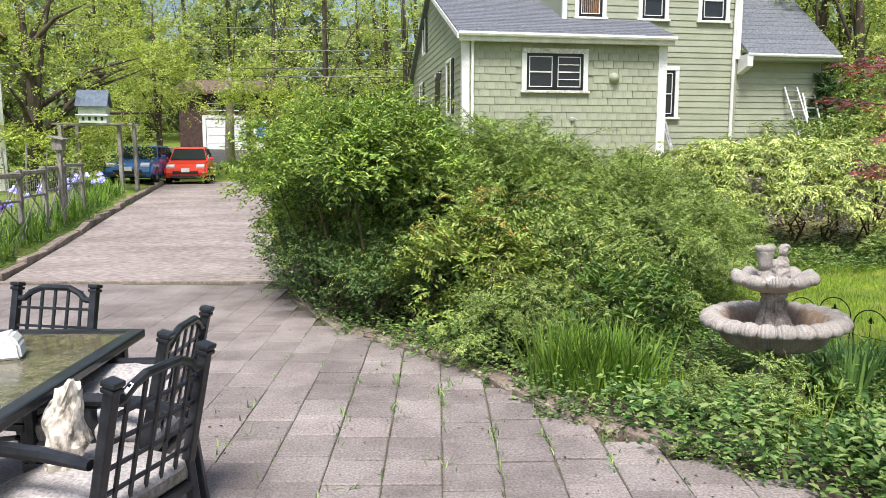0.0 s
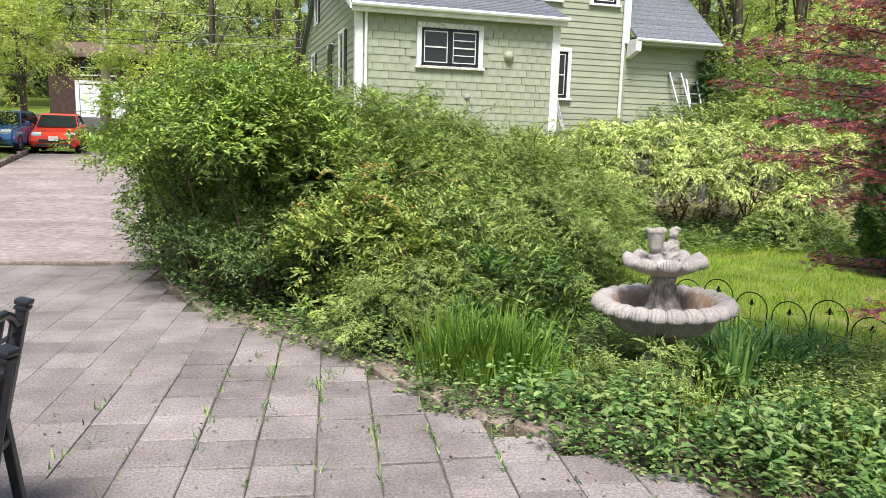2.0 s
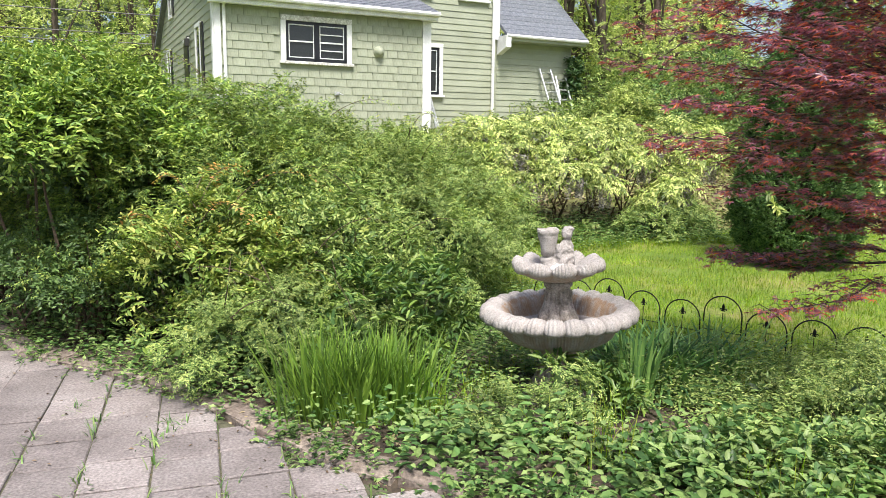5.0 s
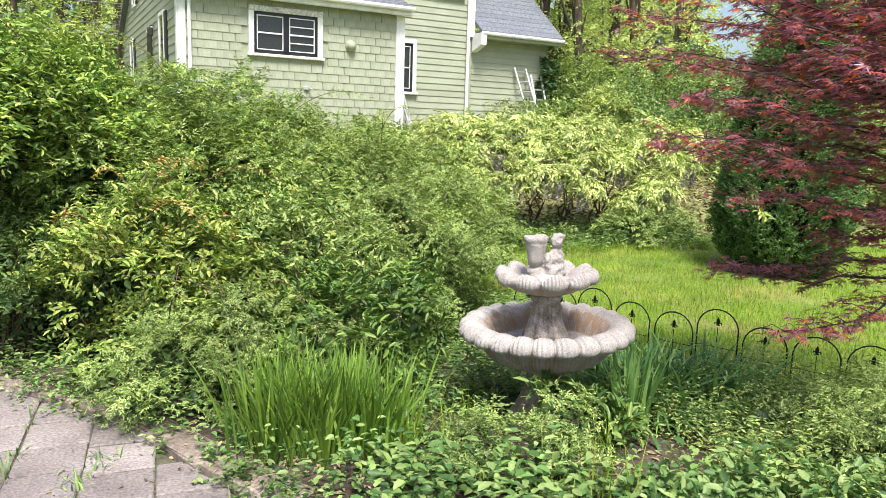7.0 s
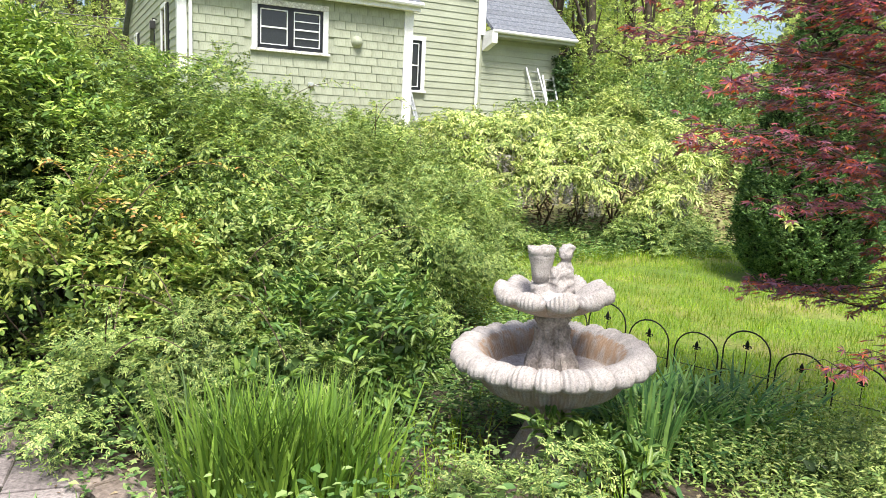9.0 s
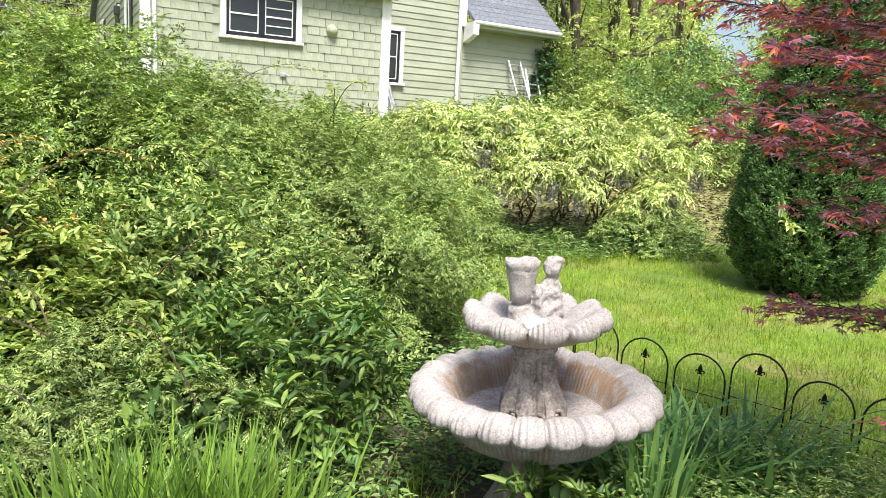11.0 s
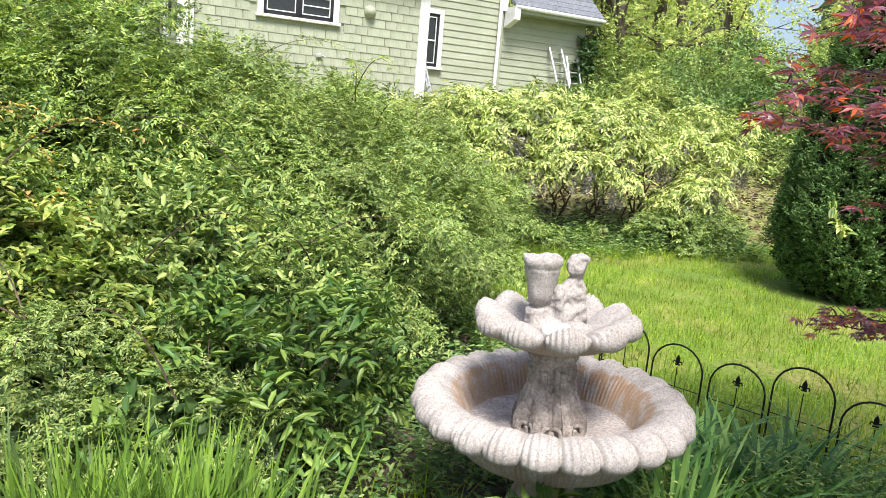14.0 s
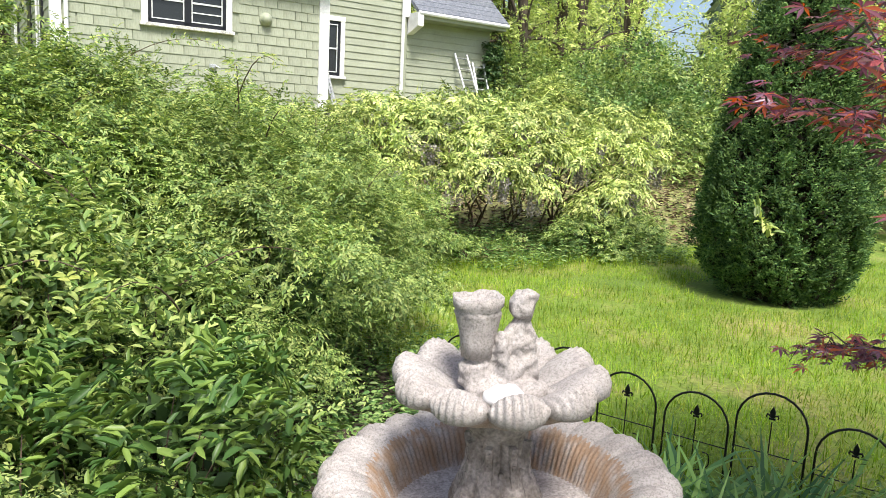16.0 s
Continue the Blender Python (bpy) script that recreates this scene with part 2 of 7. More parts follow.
L_VINE = leafy("ivy_leaves", [(0.03, 0.07, 0.015), (0.06, 0.11, 0.025)], glow=0.25)


def fountain_stone(name, stain):
    """Cast stone with grey lichen grain; brown mineral runs where water stood."""
    m, n, l, p = nodes_of(name)
    tc = n.new("ShaderNodeTexCoord")
    a = n.new("ShaderNodeTexNoise")
    a.inputs["Scale"].default_value, a.inputs["Detail"].default_value, a.inputs["Roughness"].default_value = 9, 8, 0.7
    f = n.new("ShaderNodeTexNoise")
    f.inputs["Scale"].default_value, f.inputs["Detail"].default_value, f.inputs["Roughness"].default_value = 140, 6, 0.8
    mp = n.new("ShaderNodeMapping")
    mp.inputs["Scale"].default_value = (26, 26, 1.2)
    s = n.new("ShaderNodeTexNoise")
    s.inputs["Scale"].default_value, s.inputs["Detail"].default_value = 1.0, 5
    l.new(tc.outputs["Object"], a.inputs["Vector"])
    l.new(tc.outputs["Object"], f.inputs["Vector"])
    l.new(tc.outputs["Object"], mp.inputs[0])
    l.new(mp.outputs[0], s.inputs["Vector"])
    r = n.new("ShaderNodeValToRGB")
    r.color_ramp.elements[0].position, r.color_ramp.elements[1].position = 0.3, 0.66
    r.color_ramp.elements[0].color, r.color_ramp.elements[1].color = (0.27, 0.257, 0.246, 1), (0.43, 0.41, 0.392, 1)
    l.new(a.outputs[0], r.inputs[0])
    sp = n.new("ShaderNodeValToRGB")
    sp.color_ramp.elements[0].position, sp.color_ramp.elements[1].position = 0.38, 0.54
    sp.color_ramp.elements[0].color, sp.color_ramp.elements[1].color = (0.56, 0.545, 0.54, 1), (1.08, 1.06, 1.06, 1)
    l.new(f.outputs[0], sp.inputs[0])
    mx = n.new("ShaderNodeMix")
    mx.data_type, mx.blend_type = "RGBA", "MULTIPLY"
    mx.inputs[0].default_value = 1.0
    l.new(r.outputs[0], mx.inputs[6])
    l.new(sp.outputs[0], mx.inputs[7])
    st = n.new("ShaderNodeMapRange")
    st.inputs[1].default_value, st.inputs[2].default_value, st.inputs[3].default_value, st.inputs[4].default_value = 0.30, 0.58, 0.0, stain
    l.new(s.outputs[0], st.inputs[0])
    m2 = n.new("ShaderNodeMix")
    m2.data_type = "RGBA"
    l.new(st.outputs[0], m2.inputs[0])
    l.new(mx.outputs[2], m2.inputs[6])
    m2.inputs[7].default_value = (0.27, 0.145, 0.055, 1)
    l.new(m2.outputs[2], p.inputs["Base Color"])
    p.inputs["Roughness"].default_value = 0.88
    b = n.new("ShaderNodeBump")
    b.inputs["Strength"].default_value, b.inputs["Distance"].default_value = 0.5, 0.006
    l.new(f.outputs[0], b.inputs["Height"])
    l.new(b.outputs[0], p.inputs["Normal"])
    return m


M_FSTONE = fountain_stone("weathered_cast_stone", 0.05)
M_FSTAIN = fountain_stone("stained_cast_stone", 0.7)
M_FUNDER = fountain_stone("ochre_mossy_cast_stone", 0.4)
M_FFLOOR = noisy("silted_basin_floor", (0.32, 0.28, 0.26), (0.50, 0.455, 0.43), 14, 0.95, bump=0.5, fine=120)
M_FCOL = noisy("grimy_carved_stone", (0.15, 0.13, 0.11), (0.38, 0.34, 0.31), 18, 0.92, bump=0.5, fine=90)

# ---------------------------------------------------------------- shape helpers
rng = np.random.default_rng(7)


def part(name, bm, material, parent=None, label="", smooth=False):
    me = bpy.data.meshes.new(name)
    bm.to_mesh(me)
    bm.free()
    for m in (material if isinstance(material, (list, tuple)) else [material]):
        me.materials.append(m)
    if smooth:
        me.polygons.foreach_set("use_smooth", [True] * len(me.polygons))
    ob = new(name, me)
    ob.parent = parent
    return tagged(ob, label)


def thing(name, label, category, at=(0, 0, 0), rz=0.0, group="", kind=""):
    ob = new(name)
    ob.empty_display_size = 0.1
    ob.matrix_basis = pose(*at, 0, 0, rz)
    return tagged(ob, label, category, group, kind)


def box(bm, c, s, rot=None, bevel=0.0):
    """A block with its centre at c and the sizes s."""
    m = Matrix.Translation(c) @ (rot.to_4x4() if rot else Matrix.Identity(4)) @ Matrix.Diagonal((*s, 1))
    r = bmesh.ops.create_cube(bm, size=1, matrix=m)
    if bevel:
        es = list({e for v in r["verts"] for e in v.link_edges})
        bmesh.ops.bevel(bm, geom=es, offset=bevel, segments=2, affect="EDGES", profile=0.6)
    return bm


def one_box(c, s, rot=None, bevel=0.0):
    return box(bmesh.new(), c, s, rot, bevel)


def tube(bm, pts, radii, n=8, caps=True):
    """A tapered round tube along pts."""
    pts = [Vector(p) for p in pts]
    radii = list(radii) if hasattr(radii, "__len__") else [radii] * len(pts)
    rings, side = [], None
    for i, p in enumerate(pts):
        d = (pts[min(i + 1, len(pts) - 1)] - pts[max(i - 1, 0)]).normalized()
        side = (side - d * side.dot(d)) if side else d.orthogonal()
        side = side.normalized() if side.length > 1e-6 else d.orthogonal().normalized()
        o = d.cross(side)
        rings.append([bm.verts.new(p + (side * math.cos(a) + o * math.sin(a)) * radii[i]) for a in (2 * math.pi * k / n for k in range(n))])
    for a, b in zip(rings, rings[1:]):
        for k in range(n):
            bm.faces.new((a[k], a[(k + 1) % n], b[(k + 1) % n], b[k]))
    if caps:
        bm.faces.new(rings[0][::-1])
        bm.faces.new(rings[-1])
    return bm


def prism(bm, outline, depth, m=None):
    """The outline (x, z) drawn out along y, from 0 to depth."""
    m = m or Matrix.Identity(4)
    a = [bm.verts.new(m @ Vector((x, 0, z))) for x, z in outline]
    b = [bm.verts.new(m @ Vector((x, depth, z))) for x, z in outline]
    n = len(a)
    fs = [bm.faces.new(a), bm.faces.new(b[::-1])]
    for i in range(n):
        fs.append(bm.faces.new((a[i], b[i], b[(i + 1) % n], a[(i + 1) % n])))
    bmesh.ops.recalc_face_normals(bm, faces=fs)
    return bm


def lathe(bm, fn, rows, n, mat=None):
    """A turned body: fn(row, angle) gives radius and height; mat(row) the material slot."""
    rings = []
    for i in range(rows):
        ring = []
        for k in range(n):
            a = 2 * math.pi * k / n
            r, z = fn(i, a)
            ring.append(bm.verts.new((r * math.cos(a), r * math.sin(a), z)))
        rings.append(ring)
    for i, (a, b) in enumerate(zip(rings, rings[1:])):
        for k in range(n):
            f = bm.faces.new((a[k], a[(k + 1) % n], b[(k + 1) % n], b[k]))
            f.smooth = True
            if mat:
                f.material_index = mat(i)
    bmesh.ops.recalc_face_normals(bm, faces=bm.faces[:])
    return bm


def raw_mesh(name, co, quads, material, parent=None, label="", smooth=False):
    """A mesh object from arrays of points and of faces with equal corners."""
    me = bpy.data.meshes.new(name)
    nf, k = quads.shape
    me.vertices.add(len(co))
    me.vertices.foreach_set("co", np.ascontiguousarray(co, np.float32).ravel())
    me.loops.add(nf * k)
    me.loops.foreach_set("vertex_index", np.ascontiguousarray(quads, np.int32).ravel())
    me.polygons.add(nf)
    me.polygons.foreach_set("loop_start", np.arange(0, nf * k, k, dtype=np.int32))
    if smooth:
        me.polygons.foreach_set("use_smooth", np.ones(nf, bool))
    me.materials.append(material)
    me.update(calc_edges=True)
    ob = new(name, me)
    ob.parent = parent
    return tagged(ob, label)


def unit(v):
    return v / np.maximum(np.linalg.norm(v, axis=-1, keepdims=True), 1e-9)


def rand_dirs(n):
    return unit(rng.normal(size=(n, 3)))


# leaf outlines: along the midrib, sideways, lift
DIAMOND = (np.array([(0, 0, 0), (0.45, 0.5, 0.12), (1, 0, -0.06), (0.45, -0.5, 0.12)]), np.array([(0, 2, 1), (0, 3, 2)]))
OVAL = (np.array([(0, 0, 0), (0.25, 0.42, 0.09), (0.66, 0.40, 0.06), (1, 0, -0.12), (0.66, -0.40, 0.06), (0.25, -0.42, 0.09)]),
        np.array([(0, 3, 2), (0, 2, 1), (0, 5, 4), (0, 4, 3)]))


def palmate():
    """A maple leaf of seven pointed lobes."""
    v, f = [], []
    for a, ln in ((0, 1.0), (38, 0.92), (-38, 0.92), (78, 0.7), (-78, 0.7), (120, 0.4), (-120, 0.4)):
        c, s = math.cos(radians(a)), math.sin(radians(a))
        k = len(v)
        for x, y, z in ((0, 0, 0), (0.45 * ln, 0.12 * ln, 0.03), (ln, 0, -0.12 * ln), (0.45 * ln, -0.12 * ln, 0.03)):
            v.append((x * c - y * s, x * s + y * c, z))
        f += [(k, k + 2, k + 1), (k, k + 3, k + 2)]
    return np.array(v), np.array(f)


PALM = palmate()


def pinnate(pairs, droop=0.25):
    """A compound leaf: pairs of leaflets along a rib, and one at its tip."""
    v, f = [], []
    ln = 1.15 / (pairs + 1)
    spots = [(1 - ln * 1.1, 0, ln * 1.15)]
    for i in range(pairs):
        x = (i + 0.7) / (pairs + 0.9) * (1 - ln * 0.9)
        spots += [(x, 58, ln * 1.1), (x, -58, ln * 1.1)]
    for x, a, q in spots:
        c, sn = math.cos(radians(a)), math.sin(radians(a))
        k = len(v)
        for px, py, pz in ((0, 0, 0), (0.42 * q, 0.24 * q, 0.05 * q), (q, 0, -0.16 * q), (0.42 * q, -0.24 * q, 0.05 * q)):
            gx = x + px * c - py * sn
            v.append((gx, px * sn + py * c, pz - droop * gx * gx))
        f += [(k, k + 2, k + 1), (k, k + 3, k + 2)]
    return np.array(v), np.array(f)


PINNATE = pinnate(2, 0.18)
PINNATE_LONG = pinnate(3, 0.55)


def leaves(name, P, D, N, length, width, shape, material, parent=None, label=""):
    """Many leaves in one mesh: bases P, directions D, upper sides N."""
    V, Fc = shape
    D = unit(D)
    N = unit(N - D * (N * D).sum(1, keepdims=True))
    S = np.cross(N, D)
    L, W = np.broadcast_to(length, len(P))[:, None, None], np.broadcast_to(width, len(P))[:, None, None]
    co = P[:, None, :] + D[:, None, :] * V[None, :, 0:1] * L + S[:, None, :] * V[None, :, 1:2] * W + N[:, None, :] * V[None, :, 2:3] * L
    quads = (Fc[None] + (np.arange(len(P)) * len(V))[:, None, None]).reshape(-1, Fc.shape[1])
    return raw_mesh(name, co.reshape(-1, 3), quads, material, parent, label)


def sprays(P, D, k, twig, droop=0.3, spread=0.9):
    """Leaf places along twigs that start at P and run along D."""
    n = len(P)
    D = unit(D)
    s = (np.arange(k)[None, :] + rng.uniform(0, 0.8, (n, k))) / k
    ln = twig * rng.uniform(0.6, 1.25, (n, 1))
    base = P[:, None, :] + D[:, None, :] * (s * ln)[..., None]
    base[..., 2] -= droop * (s * ln) ** 2 / twig
    side = np.cross(D, np.array((0, 0, 1.0)) + rng.normal(size=(n, 3)) * 0.4)
    alt = np.where(np.arange(k) % 2 == 0, 1.0, -1.0)[None, :, None]
    ld = D[:, None, :] * 0.6 + unit(side)[:, None, :] * alt * spread + rng.normal(size=(n, k, 3)) * 0.28
    ld[..., 2] -= 0.10
    lay = np.zeros((n, 1, 3)) + (0, 0, 1.0) + D[:, None, :] * 0.35 + rng.normal(size=(n, 1, 3)) * 0.30
    nn = lay + rng.normal(size=(n, k, 3)) * 0.26
    return base.reshape(-1, 3), ld.reshape(-1, 3), nn.reshape(-1, 3)


def crust(blobs, n, low=-0.55, depth=0.35, rough=0.22, floor=None, tuft=9):
    """Points and outward directions in the outer crust of a cluster of uneven ellipsoids (x, y, z, rx, ry, rz)."""
    B = np.array(blobs, float)
    w = (B[:, 3] * B[:, 4] + B[:, 3] * B[:, 5] + B[:, 4] * B[:, 5])
    pick = rng.choice(len(B), size=int(n * 1.9), p=w / w.sum())
    m = len(pick) // tuft
    pick = np.repeat(pick[:m], tuft)
    d = unit(np.repeat(rand_dirs(m), tuft, axis=0) + rng.normal(size=(m * tuft, 3)) * 0.085)
    keep = d[:, 2] > low
    pick, d = pick[keep], d[keep]
    b = B[pick]
    ph = pick * 1.7
    bump = (np.sin(d[:, 0] * 5.1 + ph) * np.sin(d[:, 1] * 4.3 + ph * 2) + np.sin(d[:, 2] * 6.7 + d[:, 0] * 4 + ph) * 0.7
            + np.sin(d[:, 0] * 13 + ph) * np.sin(d[:, 1] * 11) * np.sin(d[:, 2] * 12) * 0.9)
    deep = np.repeat(rng.random(m), tuft)[keep]
    r = (1 + rough * 0.6 * bump) * (1 - depth * np.clip(deep ** 1.6 + rng.normal(size=len(pick)) * 0.10, -0.15, 1.1))
    P = b[:, :3] + d * b[:, 3:] * r[:, None]
    inside = np.zeros(len(P), bool)
    for i, q in enumerate(B):
        inside |= (pick != i) & ((((P - q[:3]) / q[3:]) ** 2).sum(1) < 0.5)
    ok = ~inside
    if floor is not None:
        ok &= P[:, 2] > floor
    sel = rng.permutation(np.flatnonzero(ok))[:n]
    return P[sel], unit(d / b[:, 3:])[sel]



def tufts(blobs, n_tuft, per, size, low=-0.5, rough=0.3, depth=0.25, up=0.7, floor=None):
    """Twig bases and directions in domed tufts over a cluster of ellipsoids, open below each tuft."""
    C, N = crust(blobs, n_tuft, low=low, rough=rough, depth=depth, floor=floor, tuft=1)
    m = len(C)
    A = unit(N * 0.8 + np.array((0, 0, up)) + rng.normal(size=(m, 3)) * 0.25)
    r = size * rng.uniform(0.55, 1.35, m)
    k = np.repeat(np.arange(m), per)
    d = unit(A[k] + rand_dirs(len(k)) * 0.85)
    P = C[k] + d * (r[k] * rng.uniform(0.25, 1.0, len(k)) ** 0.6)[:, None] * np.array((1, 1, 0.75))
    return P, unit(d * 0.9 + N[k] * 0.25 + rng.normal(size=d.shape) * 0.3)

# ---------------------------------------------------------------- ground
EDGE_X = np.array([-2.35, -1.15, -0.5, 0.0, 0.3, 0.6, 1.05, 1.6, 2.6, 4.6, 9.0])
EDGE_Y = np.array([7.0, 4.55, 3.88, 3.3, 2.75, 2.25, 1.75, 1.35, 0.6, -0.7, -3.2])


def smooth01(t):
    t = np.clip(t, 0, 1)
    return t * t * (3 - 2 * t)


def bed_depth(x, y):
    """How far a place lies inside the planted bed, from its kerb."""
    return np.where(np.asarray(x) < -2.35, -1.0, (y - np.interp(x, EDGE_X, EDGE_Y)) * 0.74)


def ground_z(x, y):
    x, y = np.asarray(x, float), np.asarray(y, float)
    d = bed_depth(x, y)
    right = np.where(d > 0, 0.01 - 0.21 * smooth01((d - 0.2) / 1.7), -0.045)
    right = right + 1.35 * smooth01((y - 9.0 - 0.12 * np.clip(x - 6, 0, 8)) / 7.5) * smooth01((x + 2.5) / 2.5)
    left = -0.045 + 0.30 * smooth01((y - 6.8) / 23) + 0.16 * smooth01((-x - 5.9 - np.clip(y - 7, 0, 30) * 0.26) / 0.5)
    z = np.where(x < -2.4, left, right)
    bl = smooth01((x + 3.2) / 1.4)
    z = np.where(y > 7.2, left * (1 - bl) + right * bl, z)
    far = np.clip(np.hypot(x, y) - 34, 0, 400)
    return z + 0.085 * np.minimum(far, 90) + 0.02 * np.sin(x * 1.3) * np.sin(y * 1.1) * (np.hypot(x, y) > 14)


def build_ground():
    xs = np.unique(np.round(np.concatenate([np.linspace(-600, -60, 12), np.arange(-60, -14, 2.0), np.arange(-14, -4, 0.5), np.arange(-4, 9, 0.16),
                                            np.arange(9, 30, 0.8), np.arange(30, 60, 3), np.linspace(60, 600, 12)]), 3))
    ys = np.unique(np.round(np.concatenate([np.linspace(-600, -40, 10), np.arange(-40, -4, 3.0), np.arange(-4, 10, 0.16), np.arange(10, 36, 0.6),
                                            np.arange(36, 90, 3), np.linspace(90, 700, 12)]), 3))
    X, Y = np.meshgrid(xs, ys)
    Z = ground_z(X, Y)
    co = np.stack([X, Y, Z], -1).reshape(-1, 3)
    nx = len(xs)
    i = (np.arange(len(ys) - 1)[:, None] * nx + np.arange(nx - 1)[None]).ravel()
    quads = np.stack([i, i + 1, i + nx + 1, i + nx], 1)
    ob = raw_mesh("ground", co, quads, M_GROUND, smooth=True)
    ob.data.materials.append(M_SOIL)
    cx, cy = X.reshape(-1)[quads].mean(1), Y.reshape(-1)[quads].mean(1)
    d = bed_depth(cx, cy)
    soil = (d > -0.3) & (d < 2.3) & (cx < 4.3 - 0.0 * cy) & (cy < 9) & (cy > -1)
    soil |= (cx > -2.4) & (cx < 3.2) & (d > 0) & (cy < 9.5)
    ob.data.materials.append(M_BANK)
    bank = (cx > 3.4) & (cx < 22) & (cy > 9.35 + 0.12 * np.clip(cx - 6, 0, 8) + 0.2 * np.sin(cx * 2.3)) & (cy < 30)
    ob.data.polygons.foreach_set("material_index", np.where(soil, 1, np.where(bank, 2, 0)).astype(np.int32))
    return tagged(ob, "uneven lawn and bare garden soil sloping up to the house", "ground", kind="structure")


ground = build_ground()

# driveway, patio base, kerbs, road


def strip(name, left, right, zoff, material, thick=0.08, steps=40, flat=None):
    """A paved band between two edge lines, given as (x, y) points from near to far."""
    t = np.linspace(0, 1, steps)
    la, ra = np.array(left, float), np.array(right, float)
    lx, ly = np.interp(t, np.linspace(0, 1, len(la)), la[:, 0]), np.interp(t, np.linspace(0, 1, len(la)), la[:, 1])
    rx, ry = np.interp(t, np.linspace(0, 1, len(ra)), ra[:, 0]), np.interp(t, np.linspace(0, 1, len(ra)), ra[:, 1])
    bm = bmesh.new()
    rows = []
    for i in range(steps):
        row = []
        for k in range(9):
            s = k / 8
            x, y = lx[i] * (1 - s) + rx[i] * s, ly[i] * (1 - s) + ry[i] * s
            z = flat if flat is not None else float(-0.045 + 0.30 * smooth01((y - 6.8) / 23)) + 0.085 * max(0.0, math.hypot(x, y) - 34)
            row.append(bm.verts.new((x, y, z + zoff)))
        rows.append(row)
    fs = [bm.faces.new((a[k], a[k + 1], b[k + 1], b[k])) for a, b in zip(rows, rows[1:]) for k in range(8)]
    ext = bmesh.ops.extrude_face_region(bm, geom=fs)
    bmesh.ops.translate(bm, verts=[v for v in ext["geom"] if isinstance(v, bmesh.types.BMVert)], vec=(0, 0, thick))
    bmesh.ops.recalc_face_normals(bm, faces=bm.faces[:])
    return part(name, bm, material)


driveway = strip("driveway", [(-5.65, 6.93), (-8.0, 15.3), (-11.2, 27.5)], [(-2.1, 6.93), (-3.65, 12.7), (-6.9, 27.5)], -0.03, M_DRIVE)
tagged(driveway, "long pinkish worn stamped concrete driveway rising to the street", "driveway", kind="structure")
road = strip("road", [(-34, 27.6), (-36, 30.2)], [(14, 27.6), (16, 30.2)], -0.02, M_DRIVE, 0.05, 6)
tagged(road, "narrow pale street crossing the top of the driveway", "road", kind="structure")
side_drive = strip("road", [(-17.5, 36.5), (-18.5, 46.8)], [(-11.5, 36.5), (-11.0, 46.8)], 0.16, M_ASPHALT, 0.05, 8)
tagged(side_drive, "dark asphalt apron in front of the garage", "driveway", kind="structure")

bm = bmesh.new()
outline = [(-9.5, -7.0), (9.0, -7.0), (9.0, -3.3), (4.6, -0.8), (2.6, 0.5), (1.6, 1.25), (1.05, 1.65), (0.6, 2.15), (0.3, 2.66), (0.0, 3.2), (-0.5, 3.78), (-1.15, 4.45), (-2.3, 6.86), (-5.85, 6.86), (-9.5, 6.2)]
f = bm.faces.new([bm.verts.new((x, y, -0.042)) for x, y in outline])
ext = bmesh.ops.extrude_face_region(bm, geom=[f])
bmesh.ops.translate(bm, verts=[v for v in ext["geom"] if isinstance(v, bmesh.types.BMVert)], vec=(0, 0, 0.03))
bmesh.ops.recalc_face_normals(bm, faces=bm.faces[:])
pavement = tagged(part("pavement", bm, M_JOINT), "patio of square worn concrete pavers with weedy joints", "patio", kind="structure")


def kerb_line(name, pts, label, lift, size=(0.42, 0.16, 0.16)):
    """Rough stones laid end to end along a line."""
    root = tagged(new(name), label, "kerb", kind="structure")
    pts = [Vector((x, y, 0)) for x, y in pts]
    for a, b in zip(pts, pts[1:]):
        n = max(1, round((b - a).length / size[0]))
        ang = math.atan2(b.y - a.y, b.x - a.x)
        for i in range(n):
            c = a.lerp(b, (i + 0.5) / n)
            bm = one_box((0, 0, 0), ((b - a).length / n - 0.015, size[1] * rng.uniform(0.85, 1.15), size[2]), bevel=0.022)
            for v in bm.verts:
                v.co += Vector(rng.normal(size=3)) * 0.006
            st = part("stone", bm, M_STONE, root)
            z = float(ground_z(c.x - 0.15, c.y)) if lift is None else lift
            st.matrix_basis = pose(c.x, c.y, z + rng.uniform(-0.01, 0.012), 0, rng.uniform(-3, 3), math.degrees(ang) + rng.uniform(-3, 3))
    return root


kerb_line("kerb", [(-1.75, 5.8), (-1.1, 4.56), (0.03, 3.36), (0.36, 2.76), (0.66, 2.28), (1.15, 1.8)], "low rough stone edging along the planted bed", -0.045)
kerb_line("kerb", [(-5.75, 6.95), (-8.1, 15.3), (-11.3, 27.4)], "worn concrete edging of the iris bed beside the driveway", None, (1.2, 0.14, 0.26))
bm = one_box((-3.98, 6.9, -0.005), (3.4, 0.05, 0.05), bevel=0.012)
tagged(part("trim", bm, M_STONE), "dark raised joint strip between patio and driveway", "edging strip", kind="structure")

# ---------------------------------------------------------------- green house
house = thing("house", "green shingled two-storey house with white trim and grey roof", "house", (0.5, 17.74, 0), 8.5)
G0 = 0.9


